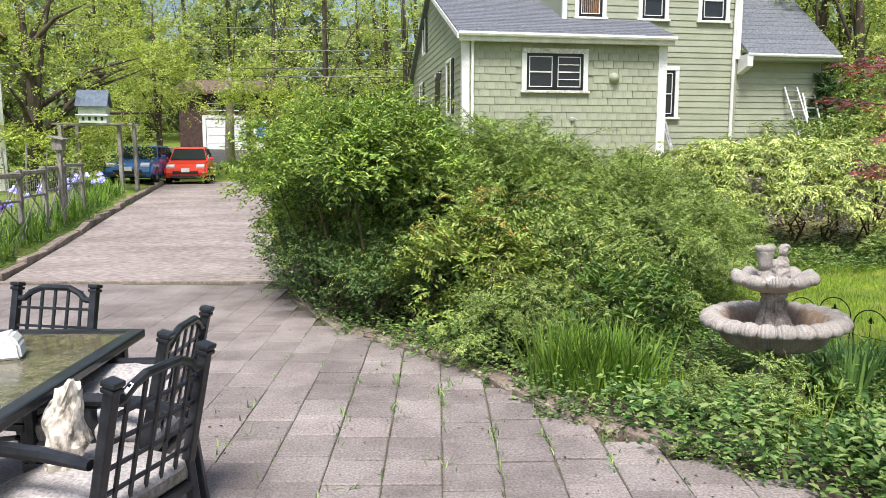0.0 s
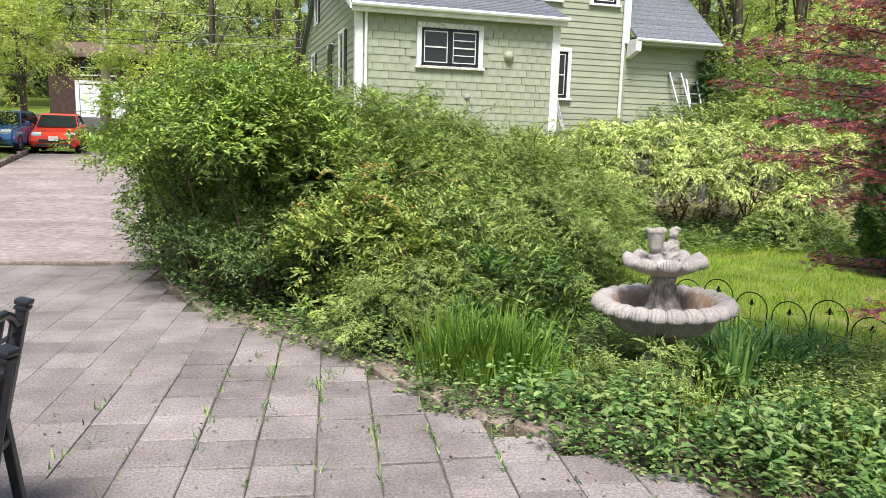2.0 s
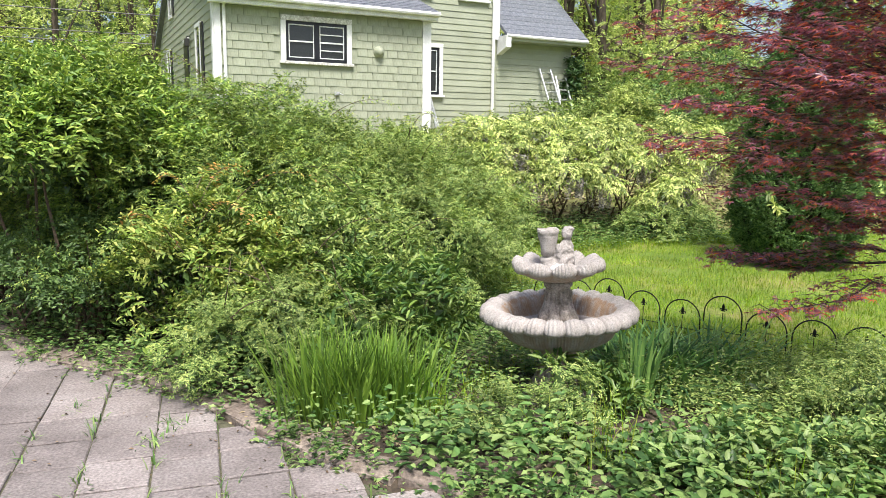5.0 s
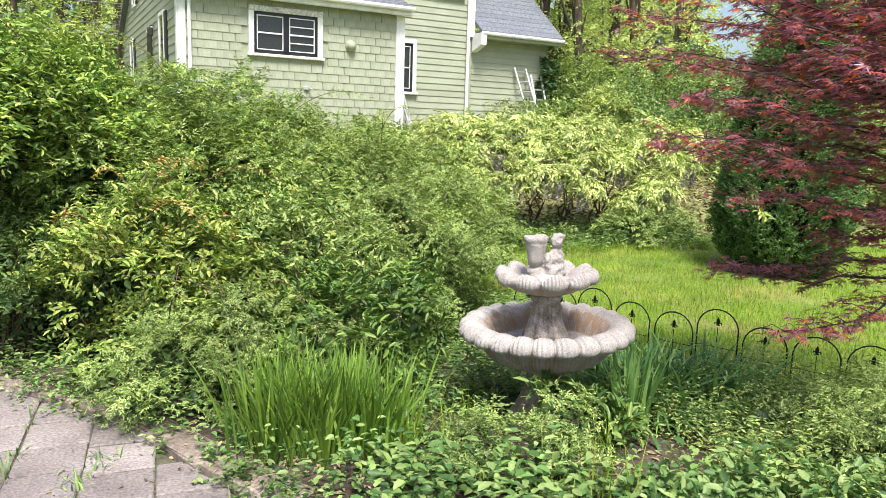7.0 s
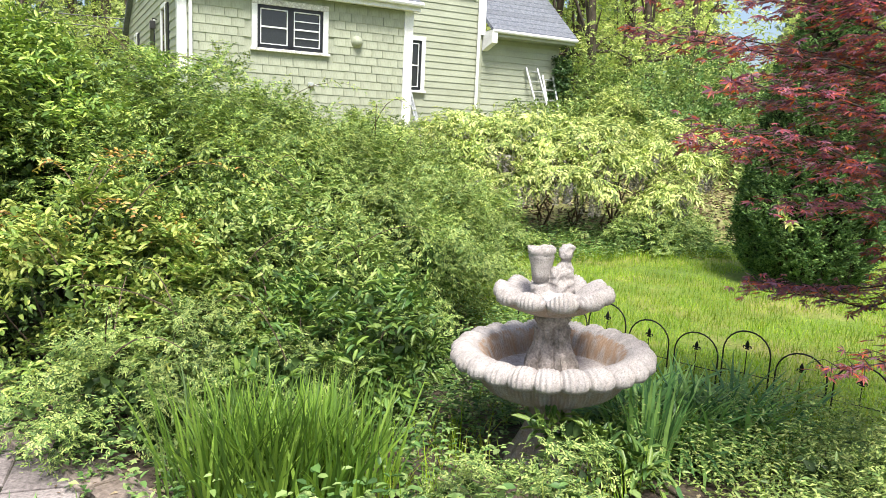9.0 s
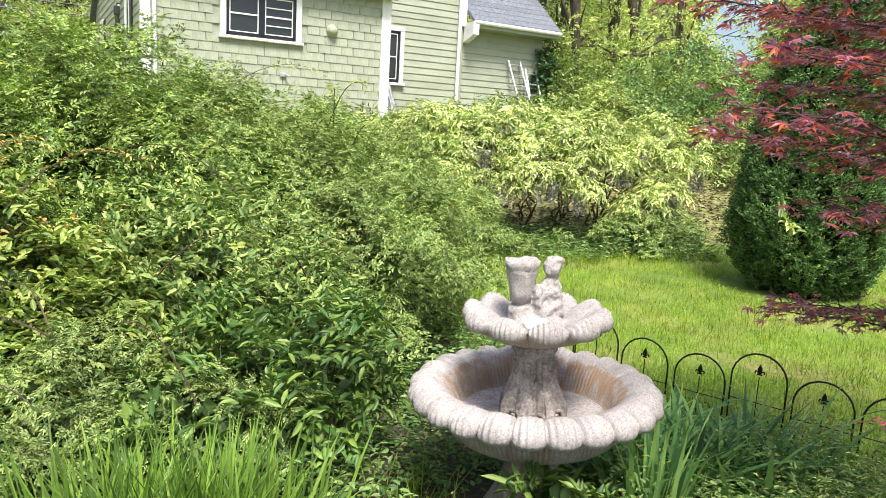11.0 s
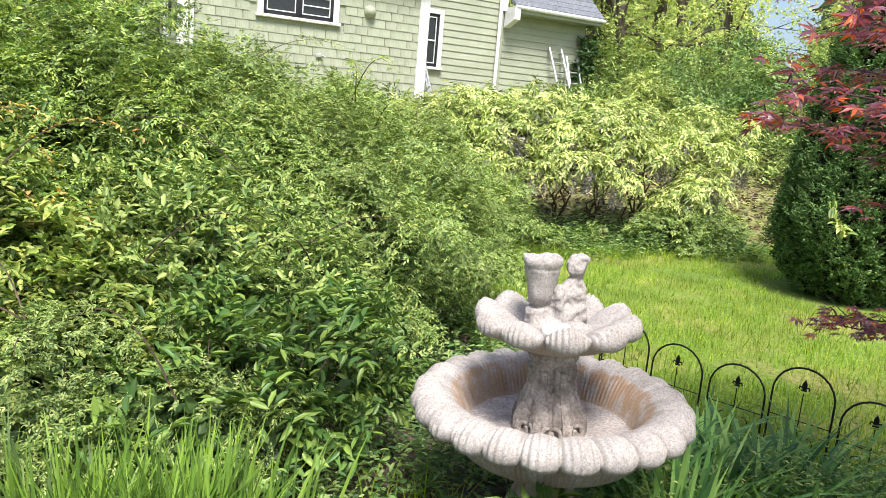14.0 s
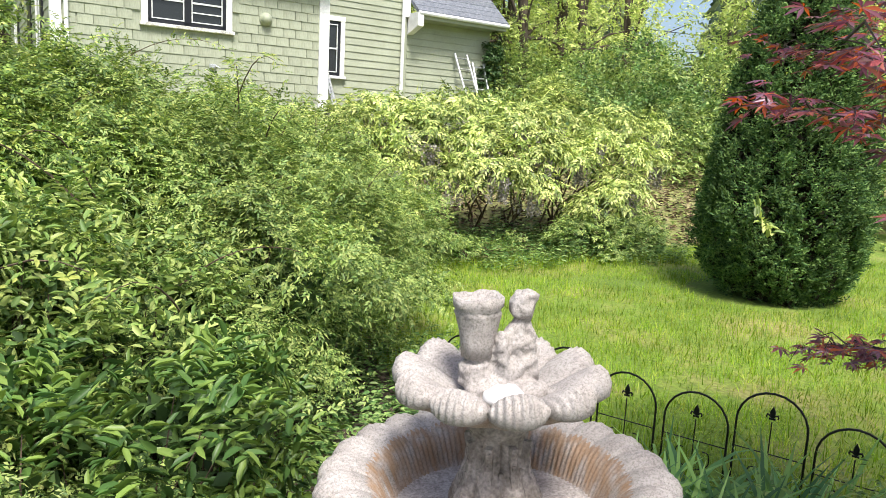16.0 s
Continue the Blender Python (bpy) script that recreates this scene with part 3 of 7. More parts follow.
def plank_rows(parent, u0, u1, z0, z1, step, place, material, holes=()):
    """Lapped clapboards from z0 to z1, cut round the holes (u0, u1, z0, z1)."""
    z = z0
    while z < z1 - 0.02:
        spans = [(u0, u1)]
        top = min(z + step, z1)
        for h in holes:
            if h[2] < top - 0.01 and h[3] > z + 0.01:
                spans = [q for a, b in spans for q in ((a, min(b, h[0])), (max(a, h[1]), b)) if q[1] - q[0] > 0.03]
        for a, b in spans:
            bm = bmesh.new()
            prism(bm, [(a, z - 0.012), (b, z - 0.012), (b, top), (a, top)], 0.012)
            for v in bm.verts:
                if v.co.y < 0.001 and v.co.z < z:
                    v.co.y -= 0.022
            place(part("clapboard", bm, material, parent))
        z += step


def wall_slab(name, u0, u1, z0, z1, thick, holes=(), parent=None, material=None, label=""):
    """A wall in its own plane (x, z), thick along y, with openings through it."""
    bm = bmesh.new()
    us = sorted({u0, u1, *[h[0] for h in holes], *[h[1] for h in holes]})
    zs = sorted({z0, z1, *[h[2] for h in holes], *[h[3] for h in holes]})
    for a, b in zip(us, us[1:]):
        for c, d in zip(zs, zs[1:]):
            if not any(h[0] <= a and b <= h[1] and h[2] <= c and d <= h[3] for h in holes):
                box(bm, ((a + b) / 2, thick / 2, (c + d) / 2), (b - a, thick, d - c))
    bmesh.ops.remove_doubles(bm, verts=bm.verts[:], dist=0.0005)
    return part(name, bm, material or M_SIDING, parent, label)


def window(parent, u0, u1, z0, z1, y, sashes=1, bars=False, curtain=False, trim=0.12, worn=False, sill=True):
    """A double-hung window with casing, dark sashes and panes in a wall at depth y."""
    w = part("window", one_box(((u0 + u1) / 2, y + 0.07, (z0 + z1) / 2), (u1 - u0 - 0.01, 0.02, z1 - z0 - 0.01)), M_INSIDE, parent)
    tm = M_WORN if worn else M_WHITE
    part("casing", one_box(((u0 + u1) / 2, y - 0.025, z1 + trim / 2), (u1 - u0 + 2 * trim, 0.06, trim), bevel=0.008), tm, w, "flaking white head casing" if worn else "")
    for u in (u0 - trim / 2, u1 + trim / 2):
        part("casing", one_box((u, y - 0.022, (z0 + z1) / 2), (trim, 0.05, z1 - z0), bevel=0.006), M_WHITE, w)
    if sill:
        part("sill", one_box(((u0 + u1) / 2, y - 0.05, z0 - 0.04), (u1 - u0 + 2 * trim + 0.08, 0.12, 0.07), bevel=0.012), tm, w)
    sw = (u1 - u0) / sashes
    for i in range(sashes):
        a, b = u0 + i * sw, u0 + (i + 1) * sw
        zm = (z0 + z1) / 2
        fr = bmesh.new()
        for c, s in (((a + 0.035, 0, zm), (0.07, 0.05, z1 - z0)), ((b - 0.035, 0, zm), (0.07, 0.05, z1 - z0)), ((a + sw / 2, 0, z1 - 0.035), (sw, 0.05, 0.07)), ((a + sw / 2, 0, z0 + 0.035), (sw, 0.05, 0.07))):
            box(fr, (c[0], y + 0.01, c[2]), s)
        part("frame", fr, M_DARKFRAME, w, "dark outer sash frame")
        ws = bmesh.new()
        hz = [zm, z0 + 0.10, z1 - 0.09] + ([z0 + (z1 - z0) * 0.3, z0 + (z1 - z0) * 0.7] if bars and i else [])
        for h in hz:
            box(ws, ((a + b) / 2, y + 0.0, h), (sw - 0.16, 0.035, 0.035 if h == zm else 0.022))
        for u in (a + 0.085, b - 0.085):
            box(ws, (u, y + 0.0, zm), (0.02, 0.033, z1 - z0 - 0.18))
        part("sash", ws, M_WHITE, w, "white sash rails")
        for c in ((z0 + zm) / 2, (z1 + zm) / 2):
            part("pane", one_box((a + sw / 2, y + 0.03, c), (sw - 0.15, 0.006, (z1 - z0) / 2 - 0.06)), M_GLASS, w)
        if curtain:
            cv = bmesh.new()
            for q in range(10):
                tube(cv, [(a + 0.1 + (sw - 0.2) * q / 9, y + 0.022, z0 + 0.08), (a + 0.1 + (sw - 0.2) * q / 9, y + 0.022, z1 - 0.08)], 0.016, 5)
            part("curtain", cv, M_CURTAIN, w, "tan pleated curtain")
    return w


def keep(ob):
    return ob


# front wall of the low wing, sided with shingles
H1 = (1.72, 3.32, 3.27, 4.25)
front = wall_slab("wall", 0.02, 5.7, G0, 4.6, 0.14, [H1], house, M_SHINGLE, "sage green shingled front wall")
shingle_meshes = []
for k in range(6):
    bm = bmesh.new()
    wd = 0.285
    prism(bm, [(-wd / 2 + 0.002, -0.015 + rng.uniform(-0.004, 0.004)), (wd / 2 - 0.002, -0.015 + rng.uniform(-0.004, 0.004)), (wd / 2 - 0.002, 0.20), (-wd / 2 + 0.002, 0.20)], 0.014)
    for v in bm.verts:
        v.co.y -= 0.016
        if v.co.z < 0.05:
            v.co.y -= 0.014 if v.co.y < -0.01 else 0.0
    me = bpy.data.meshes.new("shingle")
    bm.to_mesh(me)
    bm.free()
    me.materials.append(M_SHINGLE)
    shingle_meshes.append(me)
row, z = 0, 1.5
while z < 4.55:
    u = 0.26 + (0.1425 if row % 2 else 0.0)
    while u < 5.5:
        if not (H1[0] - 0.24 < u < H1[1] + 0.24 and H1[2] - 0.22 < z < H1[3] + 0.02):
            s = new("shingle", shingle_meshes[int(rng.integers(6))])
            s.parent = front
            s.matrix_basis = pose(u + rng.uniform(-0.012, 0.012), rng.uniform(-0.004, 0.0), z, 0, rng.uniform(-0.5, 0.5), 0)
        u += 0.29
    z += 0.2
    row += 1
window(house, *H1, 0.0, sashes=2, bars=True, trim=0.13, worn=True)
part("corner_board", one_box((0.07, -0.025, (G0 + 4.6) / 2), (0.15, 0.05, 4.6 - G0), bevel=0.006), M_WHITE, house)
part("corner_board", one_box((-0.028, 0.09, (G0 + 4.6) / 2), (0.05, 0.2, 4.6 - G0), bevel=0.006), M_WHITE, house)
part("corner_board", one_box((5.61, -0.03, (G0 + 4.58) / 2), (0.25, 0.06, 4.58 - G0), bevel=0.008), M_WHITE, house)
part("downspout", tube(bmesh.new(), [(0.22, -0.09, G0), (0.22, -0.09, 4.45), (0.22, -0.25, 4.62)], 0.04, 8), M_WHITE, house, "white downspout")
dome = bmesh.new()
lathe(dome, lambda i, a: ((0.0, 0.16), (0.06, 0.155), (0.10, 0.12), (0.125, 0.06), (0.13, 0.03), (0.15, 0.02), (0.15, 0.0))[i], 7, 20)
dome.transform(Matrix.Translation((4.2, -0.03, 3.62)) @ Matrix.Rotation(radians(90), 4, "X"))
part("vent", dome, M_SIDING, house, "round green domed wall vent", True)
fa = bmesh.new()
box(fa, (3.02, -0.05, 2.5), (0.14, 0.06, 0.09), bevel=0.01)
tube(fa, [(3.08, -0.05, 2.5), (3.08, -0.14, 2.5), (3.16, -0.16, 2.46)], 0.02, 8)
part("tap", fa, M_ALU, house, "outdoor tap on a small block")
part("wall", one_box((5.63, 0.9, (G0 + 4.6) / 2), (0.14, 1.5, 4.6 - G0)), M_SIDING, house)

# main wall behind, with the upper windows
H2 = [(6.05, 6.8, 2.66, 4.04), (3.71, 4.43, 5.53, 6.7), (5.67, 6.38, 5.53, 6.7), (7.56, 8.34, 5.53, 6.7)]
mainw = wall_slab("wall", 3.27, 8.8, G0, 8.0, 0.16, H2, house, M_SIDING, "sage green clapboard wall")
mainw.matrix_basis = pose(0, 1.6, 0)
plank_rows(mainw, 5.72, 8.72, 1.3, 4.6, 0.185, keep, M_SIDING, [(h[0] - 0.12, h[1] + 0.12, h[2] - 0.08, h[3] + 0.12) for h in H2])
plank_rows(mainw, 3.36, 8.72, 4.6, 7.6, 0.185, keep, M_SIDING, [(h[0] - 0.12, h[1] + 0.12, h[2] - 0.08, h[3] + 0.12) for h in H2])
for i, h in enumerate(H2):
    window(mainw, *h, 0.0, curtain=(i == 1), trim=0.12)
part("corner_board", one_box((3.27, 1.585, 6.6), (0.14, 0.10, 2.8), bevel=0.006), M_WHITE, house)
part("corner_board", one_box((8.78, 1.57, 6.2), (0.16, 0.09, 3.6), bevel=0.006), M_WHITE, house)
part("downspout", tube(bmesh.new(), [(8.63, 1.5, G0), (8.63, 1.5, 5.2), (8.66, 1.5, 7.6)], 0.05, 8), M_WHITE, house, "white downspout")
# dormer cheek and its roof
part("dormer_cheek", prism(bmesh.new(), [(1.6, 5.2), (4.6, 6.35), (4.6, 7.9), (1.6, 7.9)], 0.1, Matrix.Translation((3.34, 0, 0)) @ Matrix.Rotation(radians(90), 4, "Z")), M_SIDING, house)
part("roof", prism(bmesh.new(), [(1.2, 7.9), (6.2, 8.4), (6.2, 8.55), (1.2, 8.05)], 5.7, Matrix.Translation((8.95, 0, 0)) @ Matrix.Rotation(radians(90), 4, "Z")), M_ROOF, house)

# left gable wall
gable = bmesh.new()
prism(gable, [(0, G0), (11.3, G0), (11.3, 4.6), (5.8, 7.0), (0, 4.62)], 0.14, Matrix.Translation((0.14, 0, 0)) @ Matrix.Rotation(radians(90), 4, "Z"))
sidew = part("wall", gable, M_SIDING, house, "sage green gable wall with clapboards")
z = 1.6
while z < 6.9:
    a = max(0.0, (z - 4.5) / (2.4 / 5.8)) if z > 4.5 else 0.19
    b = 11.25 if z < 4.5 else 11.3 - (z - 4.5) / (2.4 / 5.5)
    if b - a > 0.3:
        bm = bmesh.new()
        prism(bm, [(a, z - 0.012), (b, z - 0.012), (b, z + 0.19), (a, z + 0.19)], 0.02, Matrix.Translation((-0.004, 0, 0)) @ Matrix.Rotation(radians(90), 4, "Z"))
        for v in bm.verts:
            if v.co.z < z and v.co.x < -0.01:
                v.co.x -= 0.016
        part("clapboard", bm, M_SIDING, sidew)
    z += 0.2
for v0, v1, za, zb in ((1.75, 2.5, 2.75, 4.2), (8.2, 9.0, 2.9, 4.1), (7.3, 8.0, 5.2, 6.3)):
    w = part("window", one_box((-0.03, (v0 + v1) / 2, (za + zb) / 2), (0.06, v1 - v0, zb - za)), M_GLASS, sidew)
    for y in (v0, v1):
        part("casing", one_box((-0.045, y, (za + zb) / 2), (0.08, 0.1, zb - za + 0.2), bevel=0.006), M_WHITE, w)
    for q in (za - 0.05, zb + 0.05):
        part("casing", one_box((-0.046, (v0 + v1) / 2, q), (0.082, v1 - v0, 0.1), bevel=0.006), M_WHITE, w)
    part("shutter", one_box((-0.05, v0 - 0.24, (za + zb) / 2), (0.05, 0.34, zb - za + 0.1), bevel=0.01), M_DARKFRAME, w, "dark louvred shutter")
d = part("door", one_box((-0.03, 4.45, 3.0), (0.07, 0.85, 2.1), bevel=0.01), M_DARKFRAME, sidew, "dark side door")
part("casing", one_box((-0.03, 4.45, 4.1), (0.08, 1.05, 0.1)), M_WHITE, d)
lamp = bmesh.new()
box(lamp, (-0.14, 3.6, 3.95), (0.14, 0.14, 0.22), bevel=0.02)
tube(lamp, [(0.0, 3.6, 4.1), (-0.14, 3.6, 4.12), (-0.14, 3.6, 4.06)], 0.015, 6)
part("porch_lamp", lamp, M_BLACKPL, sidew, "black porch lantern")


def roof_plane(name, u0, u1, v0, z0, v1, z1, courses, label=""):
    """A sloped roof with a slab and lapped courses."""
    bm = bmesh.new()
    rt = Matrix.Rotation(radians(90), 4, "Z")
    prism(bm, [(v0, z0 - 0.1), (v1, z1 - 0.1), (v1, z1), (v0, z0)], u1 - u0, Matrix.Translation((u1, 0, 0)) @ rt)
    ob = part(name, bm, M_ROOF, house, label)
    for i in range(courses):
        a, b = i / courses, (i + 1) / courses
        bm = bmesh.new()
        va, vb = v0 + (v1 - v0) * a, v0 + (v1 - v0) * b
        za, zb = z0 + (z1 - z0) * a, z0 + (z1 - z0) * b
        prism(bm, [(va, za + 0.004), (vb, zb + 0.003), (vb, zb + 0.006), (va, za + 0.02)], u1 - u0, Matrix.Translation((u1, 0, 0)) @ rt)
        part("shingle_course", bm, M_ROOF, ob)
    return ob


roof_plane("roof", -0.2, 5.85, -0.32, 4.72, 1.58, 5.46, 10, "slate grey asphalt shingle roof")
roof_plane("roof", -0.2, 3.26, 1.58, 5.46, 5.8, 7.1, 22)
roof_plane("roof", -0.2, 8.8, 11.7, 4.55, 5.8, 7.1, 4)
part("gutter", tube(bmesh.new(), [(-0.2, -0.36, 4.67), (5.85, -0.36, 4.66)], 0.06, 8), M_WHITE, house, "white gutter along the low eave")
part("fascia", one_box((2.83, -0.22, 4.57), (6.0, 0.14, 0.14), bevel=0.01), M_WHITE, house)
rk = bmesh.new()
prism(rk, [(-0.3, 4.55), (5.8, 6.92), (5.8, 7.06), (-0.3, 4.69)], 0.06, Matrix.Translation((-0.17, 0, 0)) @ Matrix.Rotation(radians(90), 4, "Z"))
part("rake_board", rk, M_WHITE, house)

# right wing
wing = wall_slab("wall", 8.8, 11.7, G0, 4.42, 0.16, [], house, M_SIDING, "sage green clapboard wing")
wing.matrix_basis = pose(0, 1.66, 0)
plank_rows(wing, 8.86, 11.62, 1.3, 4.2, 0.185, keep, M_SIDING)
part("wall", one_box((11.62, 4.2, (G0 + 4.4) / 2), (0.14, 4.8, 4.4 - G0)), M_SIDING, house)
roof_plane("roof", 8.86, 11.95, 1.1, 4.55, 4.3, 7.2, 16, "steep grey shingle roof of the wing")
part("fascia", one_box((10.4, 1.38, 4.40), (3.0, 0.5, 0.12), bevel=0.01), M_SIDING, house)
part("gutter", tube(bmesh.new(), [(8.86, 1.08, 4.49), (11.95, 1.08, 4.48)], 0.055, 8), M_WHITE, house, "white gutter of the wing")
part("bracket", prism(bmesh.new(), [(1.05, 4.15), (1.6, 3.95), (1.6, 4.5), (1.05, 4.5)], 0.18, Matrix.Translation((9.0, 0, 0)) @ Matrix.Rotation(radians(90), 4, "Z")), M_WHITE, house, "white cornice return")


def house_to_world(u, v, z):
    a = radians(8.5)
    return (0.5 + u * math.cos(a) - v * math.sin(a), 17.74 + u * math.sin(a) + v * math.cos(a), z)


def ladder(label, foot, head, width, rungs, side):
    """An aluminium ladder from the middle of its foot to its head; side is the way across."""
    root = thing("ladder", label, "ladder", foot)
    f, h, s = Vector((0, 0, 0)), Vector(head) - Vector(foot), Vector(side).normalized()
    for k in (-1, 1):
        bm = bmesh.new()
        tube(bm, [f + s * k * width / 2, h + s * k * width / 2], 0.036, 6)
        part("rail", bm, M_ALU, root)
    for i in range(rungs):
        p = h * ((i + 0.6) / rungs)
        part("rung", tube(bmesh.new(), [p - s * width / 2, p + s * width / 2], 0.024, 6), M_ALU, root)
    return root


hs = (math.cos(radians(8.5)), math.sin(radians(8.5)), 0)


def on_ground(u, v):
    x, y, _ = house_to_world(u, v, 0)
    return (x, y, float(ground_z(x, y)))


ladder("aluminium extension ladder leaning on the green wing", on_ground(11.05, 0.75), house_to_world(10.62, 1.56, 3.6), 0.42, 8, hs)
ladder("shorter aluminium ladder section leaning beside the other", on_ground(11.3, 0.7), house_to_world(11.25, 1.56, 3.4), 0.4, 7, hs)
ladder("thin aluminium pole ladder leaning by the narrow window", on_ground(6.6, 0.9), house_to_world(6.2, 1.5, 3.3), 0.07, 2, hs)

# ---------------------------------------------------------------- fountain
FX, FY = 2.26, 3.13
FZ = float(ground_z(FX, FY))
fountain = thing("fountain", "weathered two-tier shell-shaped cast stone garden fountain, dry", "fountain", (FX, FY, FZ))
fountain.matrix_basis = Matrix.Translation((FX, FY, FZ)) @ Matrix.Rotation(radians(-2.3), 4, Vector((0.36, 0.93, 0)))
F0 = -FZ


def lobes(a, n, sharp=0.6):
    return abs(math.cos(n * a / 2)) ** sharp


def bowl(profile, n_lobe, ribs, amp, droop, z0, crest, lip):
    """profile rows: radius, height, how much lobes, how much ribs."""
    def fn(i, a):
        r, z, wl, wr = profile[i]
        lb = lobes(a, n_lobe) - 0.65
        swell = 1 - 1.35 * min(1.0, max(0.0, (i - crest) / (lip - crest)))
        rb = math.cos(a * ribs)
        return r * (1 + amp * wl * lb) + 0.0065 * wr * rb, z + z0 + droop * swell * wl * lb + 0.004 * wr * rb
    return fn


LOWER = [(0.001, 0.275, 0, 0), (0.15, 0.275, 0, 0), (0.285, 0.279, 0, 0), (0.305, 0.285, 0.02, 0.3), (0.316, 0.302, 0.03, 1), (0.326, 0.325, 0.05, 1), (0.338, 0.352, 0.1, 1), (0.354, 0.378, 0.2, 1),
         (0.378, 0.400, 0.4, 1), (0.408, 0.414, 0.65, 0.9), (0.44, 0.420, 0.85, 0.8), (0.472, 0.415, 1, 0.8), (0.498, 0.401, 1, 0.7), (0.514, 0.380, 1, 0.6), (0.517, 0.357, 1, 0.5), (0.506, 0.338, 0.9, 0.3),
         (0.48, 0.330, 0.6, 0.1), (0.43, 0.332, 0.3, 0), (0.405, 0.325, 0.12, 0), (0.39, 0.30, 0.1, 0.7), (0.380, 0.265, 0.1, 1), (0.364, 0.232, 0.1, 1), (0.338, 0.206, 0.05, 0.6),
         (0.30, 0.188, 0, 0.2), (0.20, 0.172, 0, 0), (0.10, 0.165, 0, 0)]
bm = lathe(bmesh.new(), bowl([(r * 0.965, z, a, b) for r, z, a, b in LOWER], 24, 120, 0.065, 0.034, F0 + 0.036, 10, 14), len(LOWER), 576, lambda i: 3 if i < 3 else (0 if 8 <= i < 17 else (1 if i < 8 else 2)))
part("lower_bowl", bm, [M_FSTONE, M_FSTAIN, M_FUNDER, M_FFLOOR], fountain, "wide scalloped basin with rust-brown stained ribs")
UPPER = [(0.001, 0.625, 0, 0), (0.06, 0.627, 0, 0), (0.11, 0.635, 0.15, 0.3), (0.16, 0.655, 0.35, 0.7), (0.205, 0.680, 0.6, 0.9), (0.24, 0.697, 0.85, 0.9), (0.268, 0.703, 1, 0.9),
         (0.29, 0.697, 1, 0.8), (0.302, 0.680, 1, 0.6), (0.300, 0.660, 1, 0.4), (0.285, 0.645, 0.8, 0.2), (0.25, 0.632, 0.5, 0.1), (0.20, 0.605, 0.3, 0), (0.14, 0.582, 0.1, 0), (0.09, 0.575, 0, 0)]
bm = lathe(bmesh.new(), bowl([(r * 0.93, z, a, b) for r, z, a, b in UPPER], 10, 90, 0.18, 0.068, F0 + 0.04, 6, 9), len(UPPER), 480, lambda i: 0 if i < 10 else 2)
part("upper_bowl", bm, [M_FSTONE, M_FSTAIN, M_FUNDER], fountain, "smaller scalloped upper basin of pale stone")
COL = [(0.001, 0.265), (0.138, 0.265), (0.142, 0.278), (0.134, 0.288), (0.112, 0.294), (0.115, 0.31), (0.121, 0.335), (0.118, 0.36), (0.104, 0.395), (0.087, 0.43), (0.075, 0.47), (0.072, 0.505), (0.078, 0.535), (0.092, 0.555), (0.092, 0.57), (0.085, 0.58)]
bm = lathe(bmesh.new(), lambda i, a: (COL[i][0] * (1 + (0.2 * (abs(math.cos(4 * a)) ** 0.5 - 0.72) + 0.02 * math.cos(24 * a) * math.sin(COL[i][1] * 90) if 4 < i < 12 else 0)), COL[i][1] + F0 + 0.03), len(COL), 192)
col = part("column", bm, M_FCOL, fountain, "carved baluster between the basins")
for k in range(8):
    # raised strapwork rib between two scrolls, following the swell of the baluster
    a = 2 * math.pi * k / 8
    rib = bmesh.new()
    prof = [(0.128, 0.305), (0.134, 0.335), (0.131, 0.362), (0.116, 0.398), (0.099, 0.432), (0.087, 0.47), (0.083, 0.508), (0.089, 0.545)]
    for (r0, z0), (r1, z1) in zip(prof, prof[1:]):
        lean = Matrix.Rotation(math.atan2(r1 - r0, z1 - z0), 3, "Y")
        box(rib, ((r0 + r1) / 2 - 0.004, 0, (z0 + z1) / 2 + F0), (0.022, 0.024 * r0 / 0.12 + 0.004, math.hypot(r1 - r0, z1 - z0) + 0.004), lean, 0.003)
        box(rib, ((r0 + r1) / 2 + 0.006, 0, (z0 + z1) / 2 + F0), (0.008, 0.012, 0.016), lean, 0.003)
    rib.transform(Matrix.Rotation(a, 4, "Z"))
    part("rib", rib, M_FCOL, col)
for k in range(8):
    a = 2 * math.pi * (k + 0.5) / 8
    orn = bmesh.new()
    for s in (-1, 1):
        pts = []
        for q in range(9):
            t = q / 8
            cu = t * 4.6
            rr = 0.025 * (1 - 0.7 * t)
            pts.append((0.130 - 0.018 * t, s * (0.006 + rr * math.sin(cu) * 1.0 + 0.01), 0.325 + F0 + 0.02 * t - rr * math.cos(cu)))
        tube(orn, pts, [0.012 - 0.006 * q / 8 for q in range(9)], 6)
        pts2 = [(p[0] - 0.026, p[1] * 0.75, p[2] + 0.085) for p in pts]
        tube(orn, pts2, [0.009 - 0.004 * q / 8 for q in range(9)], 6)
    box(orn, (0.117, 0, 0.315 + F0), (0.016, 0.02, 0.05), bevel=0.004)
    box(orn, (0.080, 0, 0.44 + F0), (0.016, 0.016, 0.07), bevel=0.004)
    orn.transform(Matrix.Rotation(a, 4, "Z"))
    part("scroll", orn, M_FCOL, col, smooth=True)
PED = [(0.10, 0.225), (0.10, 0.185), (0.118, 0.170), (0.112, 0.15), (0.098, 0.12), (0.102, 0.07), (0.125, 0.01), (0.16, -0.06), (0.195, -0.12), (0.215, -0.15), (0.23, -0.16), (0.23, -0.215), (0.001, -0.215)]
bm = lathe(bmesh.new(), lambda i, a: (PED[i][0] * (1 + (0.2 * (abs(math.cos(5 * a)) ** 0.5 - 0.6) + 0.025 * math.cos(30 * a) if 2 < i < 10 else 0)), PED[i][1] + F0), len(PED), 128)
part("pedestal", bm, M_FUNDER, fountain, "flared leaf-carved pedestal")
